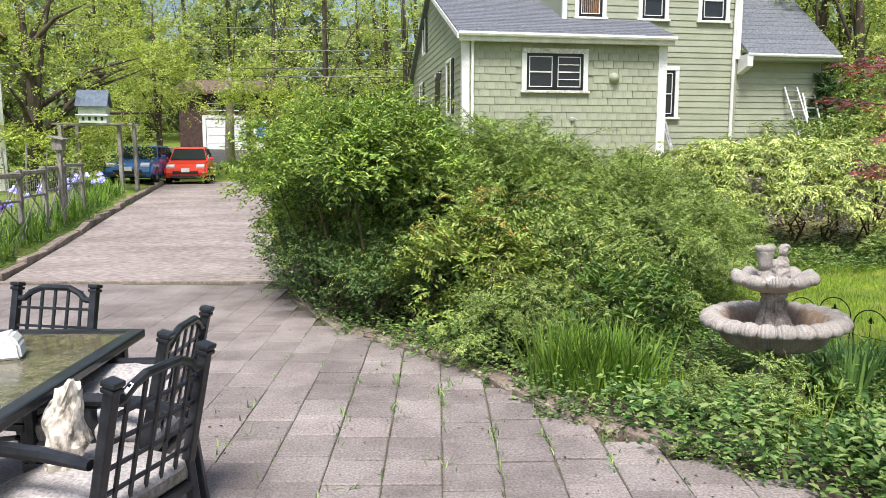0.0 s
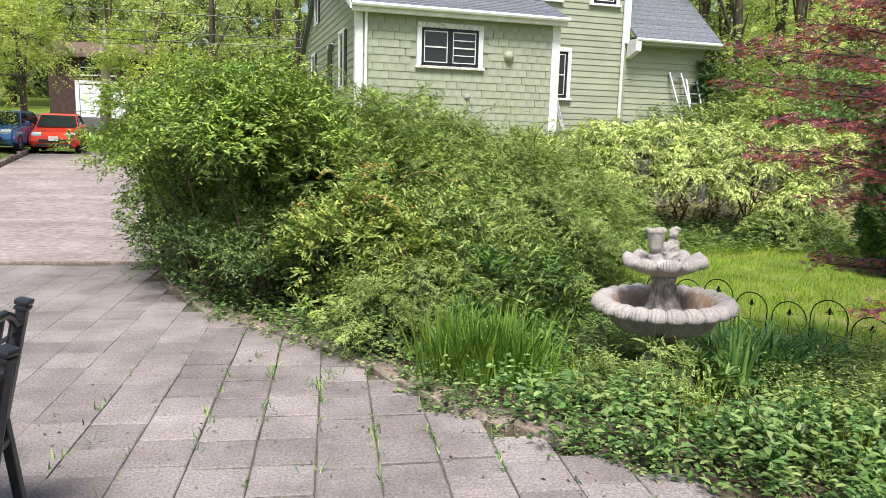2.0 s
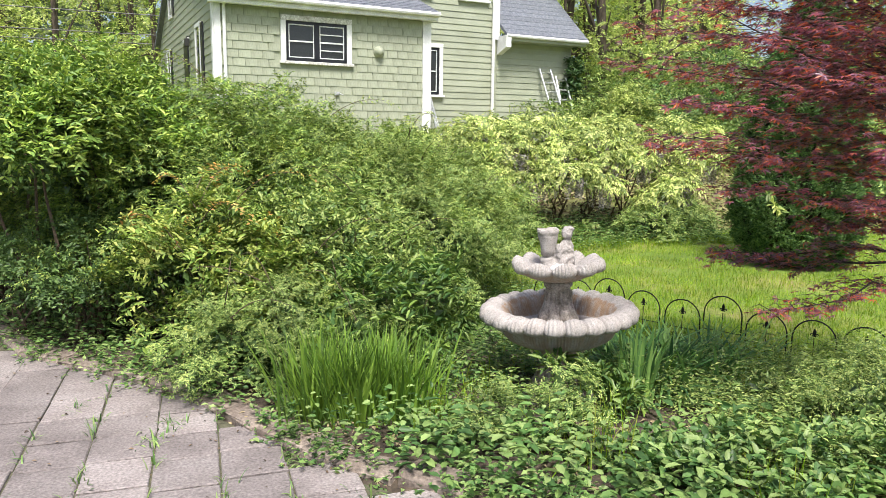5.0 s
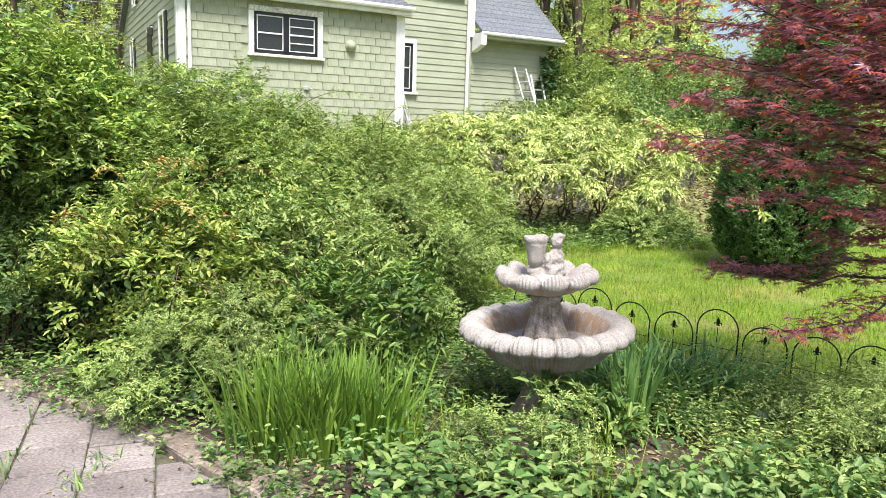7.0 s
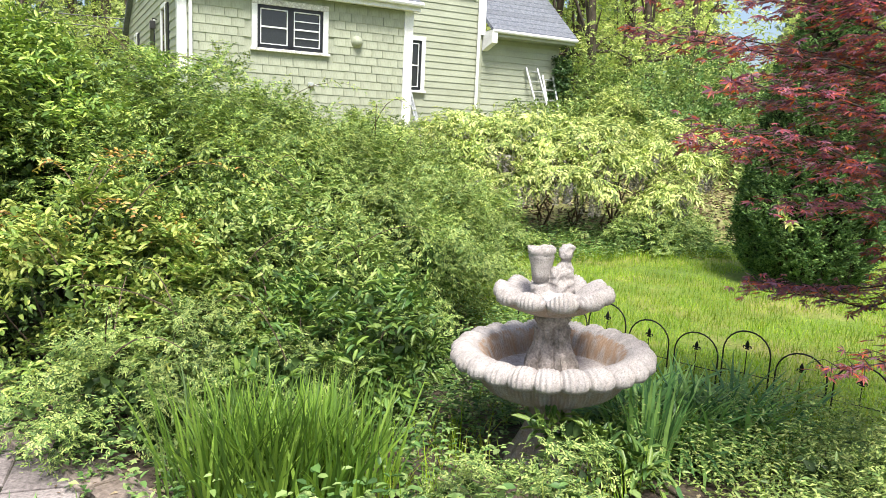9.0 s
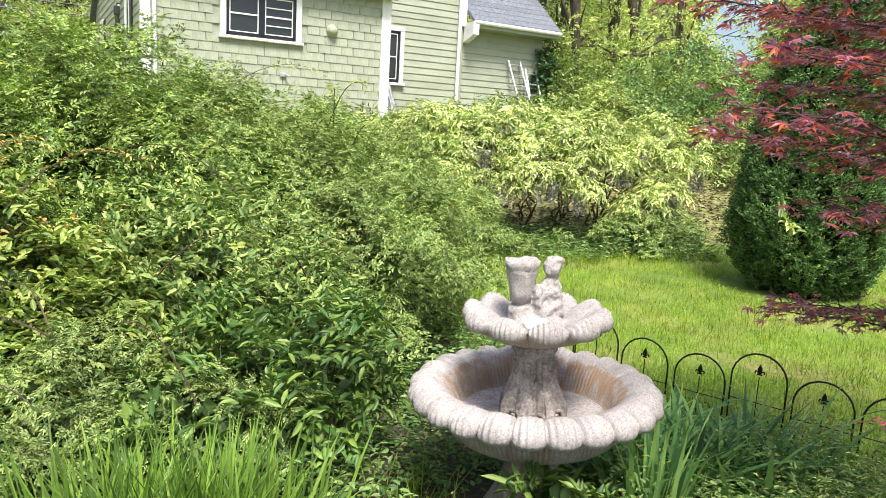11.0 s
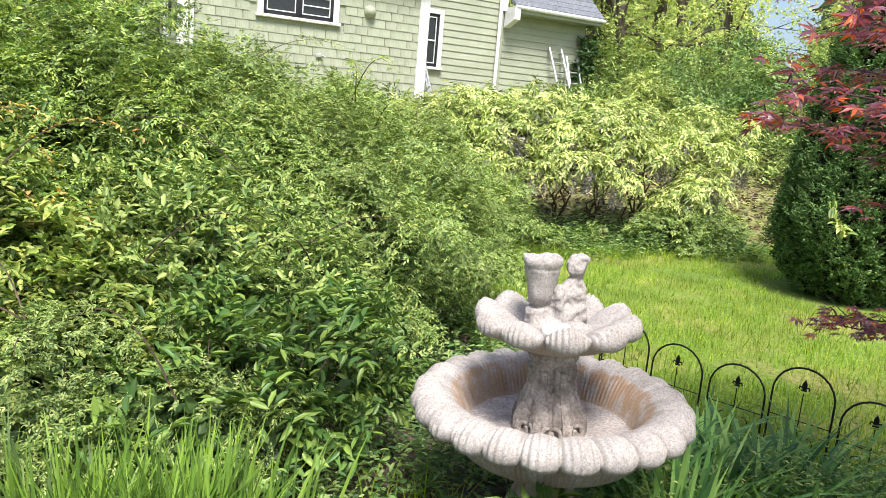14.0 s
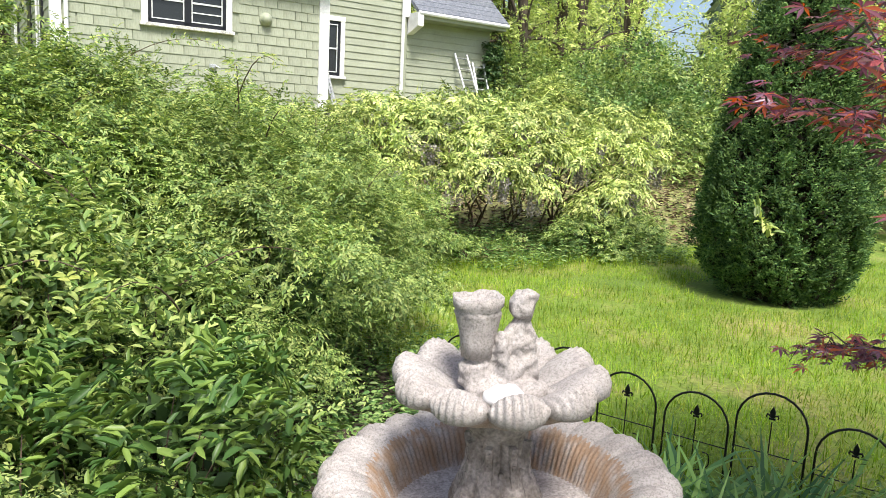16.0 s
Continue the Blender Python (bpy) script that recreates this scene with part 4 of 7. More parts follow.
right = Vector((0.945, -0.33, 0))


def stone_mass(pieces, name, label):
    """Lumps of stone joined into one rough carved body."""
    bm = bmesh.new()
    for c, r, sq in pieces:
        m = Matrix.Translation(Vector((0, 0, F0)) + right * c[0] + Vector((0.33, 0.945, 0)) * c[1] + Vector((0, 0, c[2]))) @ Matrix.Diagonal((r * sq[0], r * sq[1], r * sq[2], 1))
        bmesh.ops.create_icosphere(bm, subdivisions=4, radius=1, matrix=m)
    for v in bm.verts:
        k = noise.noise(v.co * 38) * 0.008 + noise.noise(v.co * 90) * 0.004
        v.co += (v.normal if v.normal.length else Vector((0, 0, 1))) * k
    return part(name, bm, M_FSTONE, fountain, label, True)


fig = stone_mass([((0.058, 0.0, 0.915), 0.036, (1.0, 1.0, 1.05)), ((0.072, 0.005, 0.945), 0.026, (1.3, 1.2, 0.7)), ((0.05, 0, 0.865), 0.02, (1, 1, 1.4)), ((0.045, 0, 0.815), 0.05, (0.95, 0.8, 1.15)), ((0.078, 0, 0.82), 0.03, (0.7, 0.8, 1.7)),
                  ((0.03, 0.0, 0.73), 0.062, (0.9, 0.9, 1.2)), ((0.065, -0.05, 0.69), 0.05, (1.3, 0.9, 0.7)), ((0.0, -0.03, 0.80), 0.024, (0.9, 1, 2.2)), ((0.075, 0.0, 0.74), 0.036, (0.9, 1, 1.8)), ((-0.03, -0.02, 0.69), 0.06, (1.2, 1, 0.8)),
                  ((-0.055, 0.0, 0.79), 0.042, (1, 0.9, 1.3)), ((-0.06, 0.0, 0.73), 0.05, (1.1, 1, 1.1)), ((-0.01, -0.06, 0.67), 0.045, (1.3, 1, 0.6))],
                 "figurine", "eroded pale stone figure seated beside a pot")
rm = fig.modifiers.new("fuse", "REMESH")
rm.mode, rm.voxel_size, rm.use_smooth_shade = "VOXEL", 0.0045, True
tx = bpy.data.textures.new("chisel", "CLOUDS")
tx.noise_scale, tx.noise_depth = 0.028, 3
dm = fig.modifiers.new("wear", "DISPLACE")
dm.texture, dm.strength, dm.mid_level = tx, 0.012, 0.5
URN = [(0.001, 0.78), (0.044, 0.78), (0.047, 0.82), (0.054, 0.86), (0.061, 0.895), (0.064, 0.905), (0.061, 0.912), (0.068, 0.92), (0.070, 0.947), (0.060, 0.949), (0.054, 0.93), (0.001, 0.92)]
bm = lathe(bmesh.new(), lambda i, a: (URN[i][0] * (1 + 0.022 * math.sin(5 * a + i * 1.3) + 0.02 * math.sin(11 * a + i * 2)), URN[i][1] + F0 + (0.004 * math.sin(3 * a) + 0.002 * math.sin(8 * a) if 7 < i < 10 else 0)), len(URN), 64)
bm.transform(Matrix.Translation(right * -0.062))
part("urn", bm, M_FSTONE, fountain, "broken-rimmed stone urn")

bm = bmesh.new()
bmesh.ops.create_icosphere(bm, subdivisions=3, radius=1, matrix=Matrix.Translation(Vector((-0.06, -0.13, F0 + 0.715))) @ Matrix.Diagonal((0.058, 0.045, 0.03, 1)))
for v in bm.verts:
    v.co.z += 0.004 * math.sin(v.co.x * 160)
part("shell", bm, M_WHITE, fountain, "small white shell lying in the upper basin", True)

# ---------------------------------------------------------------- wire fence beside the lawn


def arch_panel(x, y, ang, w, h, ground):
    root = thing("garden_edging", "black wire edging arch with a spear finial", "garden fence", (x, y, ground), ang, "edging arches along the lawn")
    bm = bmesh.new()
    r = w / 2
    pts = [(-r, 0, -0.08), (-r, 0, h - r)] + [(-r * math.cos(t), 0, h - r + r * math.sin(t)) for t in np.linspace(0.2, math.pi - 0.2, 11)] + [(r, 0, h - r), (r, 0, -0.08)]
    part("hoop", tube(bm, pts, 0.0055, 6), M_IRON, root)
    sp = h - r * 0.75
    part("stake", tube(bmesh.new(), [(0, 0, -0.05), (0, 0, sp - 0.02)], 0.003, 6), M_IRON, root)
    fl = bmesh.new()
    prism(fl, [(0, -0.005), (0.012, 0.02), (0.011, 0.032), (0, 0.055), (-0.011, 0.032), (-0.012, 0.02)], 0.008, Matrix.Translation((0, -0.004, sp)))
    for s in (-1, 1):
        tube(fl, [(0, 0, sp), (s * 0.012, 0, sp + 0.012), (s * 0.022, 0, sp + 0.014), (s * 0.026, 0, sp + 0.004), (s * 0.021, 0, sp - 0.002)], [0.004, 0.005, 0.005, 0.004, 0.002], 6)
    box(fl, (0, 0, sp - 0.004), (0.028, 0.01, 0.008))
    part("finial", fl, M_IRON, root)
    for s in (-1, 1):
        cv = [(s * (0.01 + 0.07 * math.sin(t) * 1.0), 0, 0.02 + 0.09 * t / 2.6 - 0.03 * math.cos(t * 1.6) * (t > 1.5)) for t in np.linspace(0, 2.6, 10)]
        part("scroll", tube(bmesh.new(), cv, 0.003, 5), M_IRON, root)
    part("cross_wire", tube(bmesh.new(), [(-r, 0, h * 0.42), (r, 0, h * 0.42)], 0.003, 5), M_IRON, root)


fence_c = [(3.14, 5.07), (3.30, 4.78), (3.45, 4.50), (3.62, 4.22), (3.80, 3.93), (3.96, 3.64), (4.12, 3.34), (4.29, 3.05), (4.46, 2.76), (4.64, 2.48)]
for i, (x, y) in enumerate(fence_c):
    arch_panel(x, y, -60.5, 0.30, (0.42, 0.43, 0.49, 0.43, 0.41, 0.49, 0.42, 0.42, 0.43, 0.42)[i], float(ground_z(x, y)))

# ---------------------------------------------------------------- patio table and chairs


def patio_chair(at, rz):
    """A metal armchair facing +x of its own, back towards -x, with a lattice back and a cushion."""
    c = thing("patio_chair", "charcoal metal patio armchair with lattice back and grey cushion", "chair", at, rz, "chairs round the patio table")
    W, H = 0.228, 0.92
    for s in (-1, 1):
        bm = bmesh.new()
        box(bm, (0, 0, 0.24), (0.036, 0.036, 0.48), bevel=0.005)
        bm.transform(Matrix.Translation((-0.27, s * W, 0)) @ Matrix.Rotation(radians(7), 4, "Y"))
        part("leg", bm, M_CHAIR, c)
        bm = one_box((0.24, s * W, 0.31), (0.036, 0.036, 0.62), bevel=0.005)
        part("leg", bm, M_CHAIR, c)
        bm = one_box((0, 0, 0.25), (0.038, 0.038, 0.54), bevel=0.006)
        bm.transform(Matrix.Translation((-0.20, s * W, 0.40)) @ Matrix.Rotation(radians(-13), 4, "Y"))
        post = part("post", bm, M_CHAIR, c)
        bm = one_box((0, 0, 0.528), (0.054, 0.054, 0.02), bevel=0.006)
        box(bm, (0, 0, 0.505), (0.05, 0.05, 0.016), bevel=0.004)
        bm.transform(Matrix.Translation((-0.20, s * W, 0.40)) @ Matrix.Rotation(radians(-13), 4, "Y"))
        part("post_cap", bm, M_CHAIR, post)
        arm = bmesh.new()
        tube(arm, [(-0.22, s * (W + 0.01), 0.64), (-0.05, s * (W + 0.02), 0.655), (0.15, s * (W + 0.02), 0.65), (0.27, s * (W + 0.01), 0.61)], [0.02, 0.026, 0.026, 0.02], 8)
        part("arm", arm, M_CHAIR, c)
    back = Matrix.Translation((-0.20, 0, 0.40)) @ Matrix.Rotation(radians(-13), 4, "Y")
    bm = bmesh.new()
    tube(bm, [(0, -W, 0.45), (0, -W + 0.05, 0.455), (0, -W + 0.09, 0.49), (0, -0.08, 0.515), (0, 0.08, 0.515), (0, W - 0.09, 0.49), (0, W - 0.05, 0.455), (0, W, 0.45)], 0.017, 8)
    bm.transform(back)
    part("top_rail", bm, M_CHAIR, c)
    bm = one_box((0, 0, 0.02), (0.025, 2 * W, 0.03), bevel=0.004)
    bm.transform(back)
    part("bottom_rail", bm, M_CHAIR, c)
    for k in range(5):
        y = -W + 0.0 + (k + 1) * 2 * W / 6
        top = 0.50 if abs(y) < 0.16 else 0.455
        bm = one_box((0, y, (top + 0.02) / 2), (0.010, 0.014, top - 0.02))
        bm.transform(back)
        part("slat", bm, M_CHAIR, c)
    for k in range(4):
        bm = one_box((0.004, 0, 0.12 + 0.095 * k), (0.010, 2 * W - 0.03, 0.014))
        bm.transform(back)
        part("slat", bm, M_CHAIR, c)
    bm = bmesh.new()
    box(bm, (0.02, 0, 0.37), (0.52, 0.5, 0.035), bevel=0.008)
    part("seat_frame", bm, M_CHAIR, c)
    bm = one_box((0.03, 0, 0.435), (0.50, 0.49, 0.09), bevel=0.028)
    bmesh.ops.subdivide_edges(bm, edges=[e for e in bm.edges if e.calc_length() > 0.2], cuts=5, use_grid_fill=True)
    for v in bm.verts:
        if v.co.z > 0.45:
            v.co.z += 0.03 * math.cos(v.co.x * 5.5) * math.cos(v.co.y * 5.5) - 0.012 + 0.006 * noise.noise(v.co * 16)
    cu = part("cushion", bm, M_CUSHION, c, "pale grey weathered seat cushion", True)
    part("cushion_band", one_box((0.03, 0, 0.42), (0.507, 0.497, 0.05), bevel=0.012), M_CUSHSIDE, cu, "dirty cushion border")
    return c


patio_chair((-1.58, 0.98, 0.006), 178)
patio_chair((-1.435, 0.46, 0.006), 161)
patio_chair((-2.29, 1.47, 0.006), -100)
bm = one_box((0, 0, 0), (0.46, 0.52, 0.075), bevel=0.028)
bmesh.ops.subdivide_edges(bm, edges=[e for e in bm.edges if e.calc_length() > 0.2], cuts=7, use_grid_fill=True)
for v in bm.verts:
    v.co.z += 0.014 * noise.noise(v.co * 9) + 0.012 * noise.noise(v.co * 21) + 0.02 * math.cos(v.co.x * 6) * math.cos(v.co.y * 5) * (v.co.z > 0)
loose = part("seat_cushion", bm, M_CUSHION, None, "", True)
loose.matrix_basis = pose(-1.60, 1.0, 0.565, 14, 0, -3)
tagged(loose, "crumpled pale grey cushion lying over a patio chair arm", "cushion")
table = thing("patio_table", "rectangular charcoal metal patio table with mottled glass top", "table", (-2.16, 0.72, 0.006), 1.0)
part("tabletop", one_box((0, 0, 0.715), (0.84, 1.56, 0.012)), M_TABLEGLASS, table, "dusty mottled glass top")
fr = bmesh.new()
for c, s in (((0.45, 0, 0.71), (0.075, 1.68, 0.045)), ((-0.45, 0, 0.71), (0.075, 1.68, 0.045)), ((0, 0.815, 0.709), (0.83, 0.075, 0.044)), ((0, -0.815, 0.709), (0.83, 0.075, 0.044))):
    box(fr, c, s, bevel=0.012)
part("table_frame", fr, M_CHAIR, table)
for sx in (-1, 1):
    for sy in (-1, 1):
        part("leg", one_box((sx * 0.40, sy * 0.74, 0.345), (0.055, 0.055, 0.69), bevel=0.008), M_CHAIR, table)
for sy in (-1, 1):
    part("stretcher", tube(bmesh.new(), [(-0.4, sy * 0.74, 0.18), (0, sy * 0.5, 0.3), (0.4, sy * 0.74, 0.18)], 0.014, 6), M_CHAIR, table)
bm = bmesh.new()
tube(bm, [(0, 0, 0), (0.01, 0.005, 0.12), (-0.006, 0.01, 0.24), (0.008, 0.0, 0.33)], [0.062, 0.066, 0.055, 0.045], 18)
bmesh.ops.subdivide_edges(bm, edges=bm.edges[:], cuts=3, use_grid_fill=True)
for v in bm.verts:
    k = noise.noise(v.co * 11) * 0.034 + noise.noise(v.co * 36) * 0.018
    v.co += Vector((v.co.x, v.co.y, 0)) * k * 12 + Vector((0, 0, 0.09 * noise.noise(Vector((v.co.x * 26, v.co.y * 26, 3.0))) + 0.35 * v.co.x)) * max(0.0, (v.co.z - 0.2) / 0.13)
log = part("birch_log", bm, M_BIRCH)
log.matrix_basis = pose(-1.565, 0.48, 0.468, 4, 5, 30)
tagged(log, "rotten birch log with flaking white bark standing on a chair cushion", "log")
bm = bmesh.new()
prism(bm, [(-0.09, 0), (0.09, 0), (0.082, 0.07), (0.05, 0.115), (-0.02, 0.10), (-0.085, 0.13)], 0.13, Matrix.Translation((0, -0.065, 0)))
bmesh.ops.bevel(bm, geom=bm.edges[:], offset=0.012, segments=2, affect="EDGES")
crock = part("salt_lick", bm, M_WHITE)
crock.matrix_basis = pose(-2.12, 1.08, 0.728, 0, 0, 20)
tagged(crock, "chipped white block standing on the patio table", "block")

# ---------------------------------------------------------------- plants


def stems(name, root_pts, tips, radius, parent, material=M_TWIG, wob=0.12, n=5):
    bm = bmesh.new()
    for a, b in zip(root_pts, tips):
        a, b = Vector(a), Vector(b)
        k = 5
        pts = [a.lerp(b, i / k) + Vector(rng.normal(size=3)) * wob * math.sin(math.pi * i / k) * (b - a).length * 0.25 for i in range(k + 1)]
        tube(bm, pts, [radius * (1 - 0.75 * i / k) for i in range(k + 1)], n)
    return part(name, bm, material, parent)


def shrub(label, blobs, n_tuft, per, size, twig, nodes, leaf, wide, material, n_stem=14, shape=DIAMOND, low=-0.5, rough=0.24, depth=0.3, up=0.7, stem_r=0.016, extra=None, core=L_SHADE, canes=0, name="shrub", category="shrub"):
    """A bush: tufts of leafy twigs over its bulk, inner leaves coloured dark for shade, stems from the ground, young
    shoots and arching canes.
    """
    B = np.array(blobs, float)
    base = B[:, :2].mean(0)
    gz = float(ground_z(*base))
    root = thing(name, label, category, (base[0], base[1], gz))
    off = np.array([base[0], base[1], gz])
    P, D = tufts(blobs, n_tuft, per, size, low, rough, depth, up, gz + 0.06)
    p, d, nn = sprays(P - off, D, nodes, twig)
    ln = leaf * rng.uniform(0.65, 1.3, len(p))
    tagged(leaves("foliage", p, d, nn, ln, ln * wide, shape, material, root), kind="stuff")
    # inner leaves: the core colour is darkened to stand for shade in gaps
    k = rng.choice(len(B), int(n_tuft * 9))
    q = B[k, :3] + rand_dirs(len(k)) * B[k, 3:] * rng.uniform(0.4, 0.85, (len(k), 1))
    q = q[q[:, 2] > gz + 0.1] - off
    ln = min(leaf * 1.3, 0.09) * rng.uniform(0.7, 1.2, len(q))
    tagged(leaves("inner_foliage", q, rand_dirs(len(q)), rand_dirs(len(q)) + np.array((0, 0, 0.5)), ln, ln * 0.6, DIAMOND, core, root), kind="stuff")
    pick = rng.choice(len(P), n_stem, replace=False)
    tips = P[pick] * 0.85 + B[rng.choice(len(B), n_stem), :3] * 0.15
    feet = []
    for t in tips:
        q = B[np.argmin(((B[:, :2] - t[:2]) ** 2).sum(1))]
        fx, fy = q[0] + rng.normal() * q[3] * 0.16, q[1] + rng.normal() * q[4] * 0.16
        feet.append((fx - off[0], fy - off[1], float(ground_z(fx, fy)) - gz - 0.02))
    tagged(stems("stem_growth", feet, tips - off, stem_r, root), kind="stuff")
    if extra:
        mat, cnt, tw = extra
        hi = P[P[:, 2] > np.quantile(P[:, 2], 0.55)]
        q = hi[rng.choice(len(hi), cnt)]
        p, d, nn = sprays(q - off, np.array((0, 0, 1.0)) + rng.normal(size=q.shape) * 0.35, 9, tw)
        ln = leaf * rng.uniform(0.5, 0.95, len(p))
        tagged(leaves("shoot_growth", p, d, nn, ln, ln * wide, shape, mat, root), kind="stuff")
    if canes:
        hi = P[P[:, 2] > np.quantile(P[:, 2], 0.7)]
        bm = bmesh.new()
        cp, cd = [], []
        for st in hi[rng.choice(len(hi), canes)] - off:
            a = rng.uniform(0, 2 * np.pi)
            reach, rise = rng.uniform(0.25, 0.6), rng.uniform(0.25, 0.55)
            pts = [st + np.array((math.cos(a) * reach * t, math.sin(a) * reach * t, rise * t * (1.55 - t))) for t in np.linspace(0, 1, 7)]
            tube(bm, pts, [0.0045 - 0.0005 * i for i in range(7)], 4)
            cp += pts[2:]
            cd += [pts[i] - pts[i - 1] for i in range(2, 7)]
        tagged(part("cane_growth", bm, M_TWIG, root), kind="stuff")
        p, d, nn = sprays(np.array(cp), np.array(cd), 5, 0.16, spread=1.1)
        ln = leaf * rng.uniform(0.5, 0.9, len(p))
        tagged(leaves("cane_foliage", p, d, nn, ln, ln * wide, shape, extra[0] if extra else material, root), kind="stuff")
    return root


shrub("tall bright green azalea with bare stems at its foot", [(-1.32, 5.6, 1.38, 0.85, 0.85, 0.5), (-1.02, 5.0, 1.45, 0.6, 0.6, 0.48), (-1.6, 6.7, 1.2, 0.62, 0.85, 0.75), (-0.7, 5.2, 1.55, 0.6, 0.6, 0.5), (-1.65, 7.3, 0.8, 0.6, 0.75, 0.8)],
      620, 15, 0.17, 0.15, 6, 0.048, 0.42, L_AZALEA, 44, stem_r=0.018, rough=0.5, up=1.0, shape=OVAL, extra=(L_YELLOW, 500, 0.24), canes=14)
# shade beneath the azalea is painted into this shrub's leaf colour
shrub("leggy shrub with thin bare stems and shade-dark leaves under the azalea", [(-1.2, 5.0, 0.45, 0.6, 0.5, 0.42), (-0.75, 4.75, 0.42, 0.55, 0.45, 0.42), (-1.6, 6.0, 0.45, 0.45, 0.7, 0.45), (-0.2, 4.9, 0.4, 0.6, 0.5, 0.45)],
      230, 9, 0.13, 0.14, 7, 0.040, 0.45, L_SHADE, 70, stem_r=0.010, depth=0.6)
shrub("dense dark green rambling rose thicket", [(-0.15, 5.45, 0.82, 1.0, 0.85, 0.78), (0.5, 6.2, 0.86, 1.05, 1.0, 0.76), (-0.45, 6.7, 1.0, 1.0, 1.0, 0.66), (0.35, 5.35, 0.58, 0.9, 0.6, 0.58)],
      760, 13, 0.20, 0.17, 5, 0.082, 0.62, L_DARK, 30, shape=PINNATE, depth=0.3, rough=0.42, extra=(L_YELLOW, 800, 0.26), canes=36)
shrub("overgrown green thicket with arching shoots", [(1.25, 6.1, 0.68, 1.0, 0.85, 0.74), (1.8, 7.1, 0.74, 1.05, 0.95, 0.66), (0.7, 7.4, 0.9, 1.1, 1.0, 0.62)],
      620, 13, 0.21, 0.18, 5, 0.082, 0.6, L_MID, 26, shape=PINNATE, depth=0.3, rough=0.42, extra=(L_YELLOW, 800, 0.26), canes=34)
shrub("spreading light green thicket beside the lawn", [(2.45, 6.5, 0.42, 0.85, 0.8, 0.62), (2.85, 7.6, 0.42, 0.85, 0.95, 0.64), (1.95, 5.5, 0.35, 0.75, 0.65, 0.6), (1.35, 5.0, 0.25, 0.6, 0.55, 0.5)],
      640, 12, 0.18, 0.16, 5, 0.076, 0.6, L_MID, 24, shape=PINNATE, depth=0.3, rough=0.42, extra=(L_YELLOW, 560, 0.3), canes=24)
shrub("yellow-green bush with orange young tips", [(0.0, 4.2, 0.62, 0.34, 0.34, 0.42), (0.3, 4.15, 0.45, 0.38, 0.34, 0.4), (0.15, 3.95, 0.25, 0.34, 0.28, 0.25), (0.6, 4.1, 0.3, 0.36, 0.34, 0.34)],
      120, 12, 0.13, 0.16, 7, 0.047, 0.42, L_YELLOW, 24, shape=OVAL, rough=0.6, up=1.0, stem_r=0.008, depth=0.4, extra=(L_TIP, 30, 0.2), canes=8)
shrub("upright leafy bush with pale green shoots", [(0.95, 4.45, 0.55, 0.42, 0.42, 0.5), (1.3, 4.45, 0.35, 0.4, 0.4, 0.38), (0.75, 4.2, 0.3, 0.4, 0.35, 0.3)],
      110, 12, 0.13, 0.16, 7, 0.047, 0.42, L_MID, 22, shape=OVAL, rough=0.6, up=1.1, stem_r=0.008, depth=0.4, extra=(L_YELLOW, 80, 0.36), canes=6)
shrub("broad-leaved peony bush in front of the thicket", [(1.28, 3.72, 0.30, 0.42, 0.36, 0.36), (1.05, 3.45, 0.22, 0.36, 0.3, 0.28), (1.5, 3.95, 0.25, 0.35, 0.3, 0.3)],
      46, 8, 0.12, 0.17, 7, 0.064, 0.34, L_PEONY, 26, shape=OVAL, up=1.0, stem_r=0.006, depth=0.5)
shrub("young peony growing at the foot of the fountain", [(2.22, 2.72, 0.0, 0.26, 0.22, 0.2)],
      9, 7, 0.06, 0.12, 6, 0.085, 0.28, L_PEONY, 12, shape=OVAL, up=1.0, stem_r=0.006, depth=0.6)
shrub("sprawling fine-leaved rose near the patio edge", [(0.55, 3.65, 0.22, 0.45, 0.35, 0.3), (0.2, 3.45, 0.15, 0.4, 0.3, 0.25), (0.95, 3.45, 0.15, 0.35, 0.3, 0.25)],
      120, 11, 0.10, 0.13, 5, 0.055, 0.55, L_MID, 18, shape=PINNATE, rough=0.35, up=0.7, stem_r=0.005, canes=8)

shrub("low bright green mint clump spilling over the pavers", [(2.1, 1.5, 0.0, 0.42, 0.28, 0.14), (2.5, 1.35, 0.0, 0.4, 0.28, 0.17), (2.95, 1.1, 0.0, 0.4, 0.28, 0.17)],
      66, 9, 0.08, 0.13, 6, 0.052, 0.55, L_COVER, 16, shape=OVAL, up=1.0, stem_r=0.004, rough=0.4, name="mint_clump", category="mint")
shrub("grey-green feathery bush between the irises and the fountain", [(1.8, 2.2, 0.02, 0.18, 0.18, 0.2), (1.5, 2.3, 0.02, 0.2, 0.18, 0.17)],
      28, 9, 0.07, 0.13, 6, 0.06, 0.5, L_MID, 16, shape=PINNATE, up=1.2, stem_r=0.004, rough=0.5)
shrub("feathery green weeds standing beside the wire edging", [(3.2, 1.75, 0.02, 0.4, 0.35, 0.32), (3.6, 1.9, 0.02, 0.4, 0.35, 0.34), (3.25, 2.2, 0.0, 0.3, 0.25, 0.24)],
      85, 10, 0.09, 0.15, 6, 0.062, 0.5, L_MID, 22, shape=PINNATE, up=1.3, stem_r=0.004, rough=0.5)


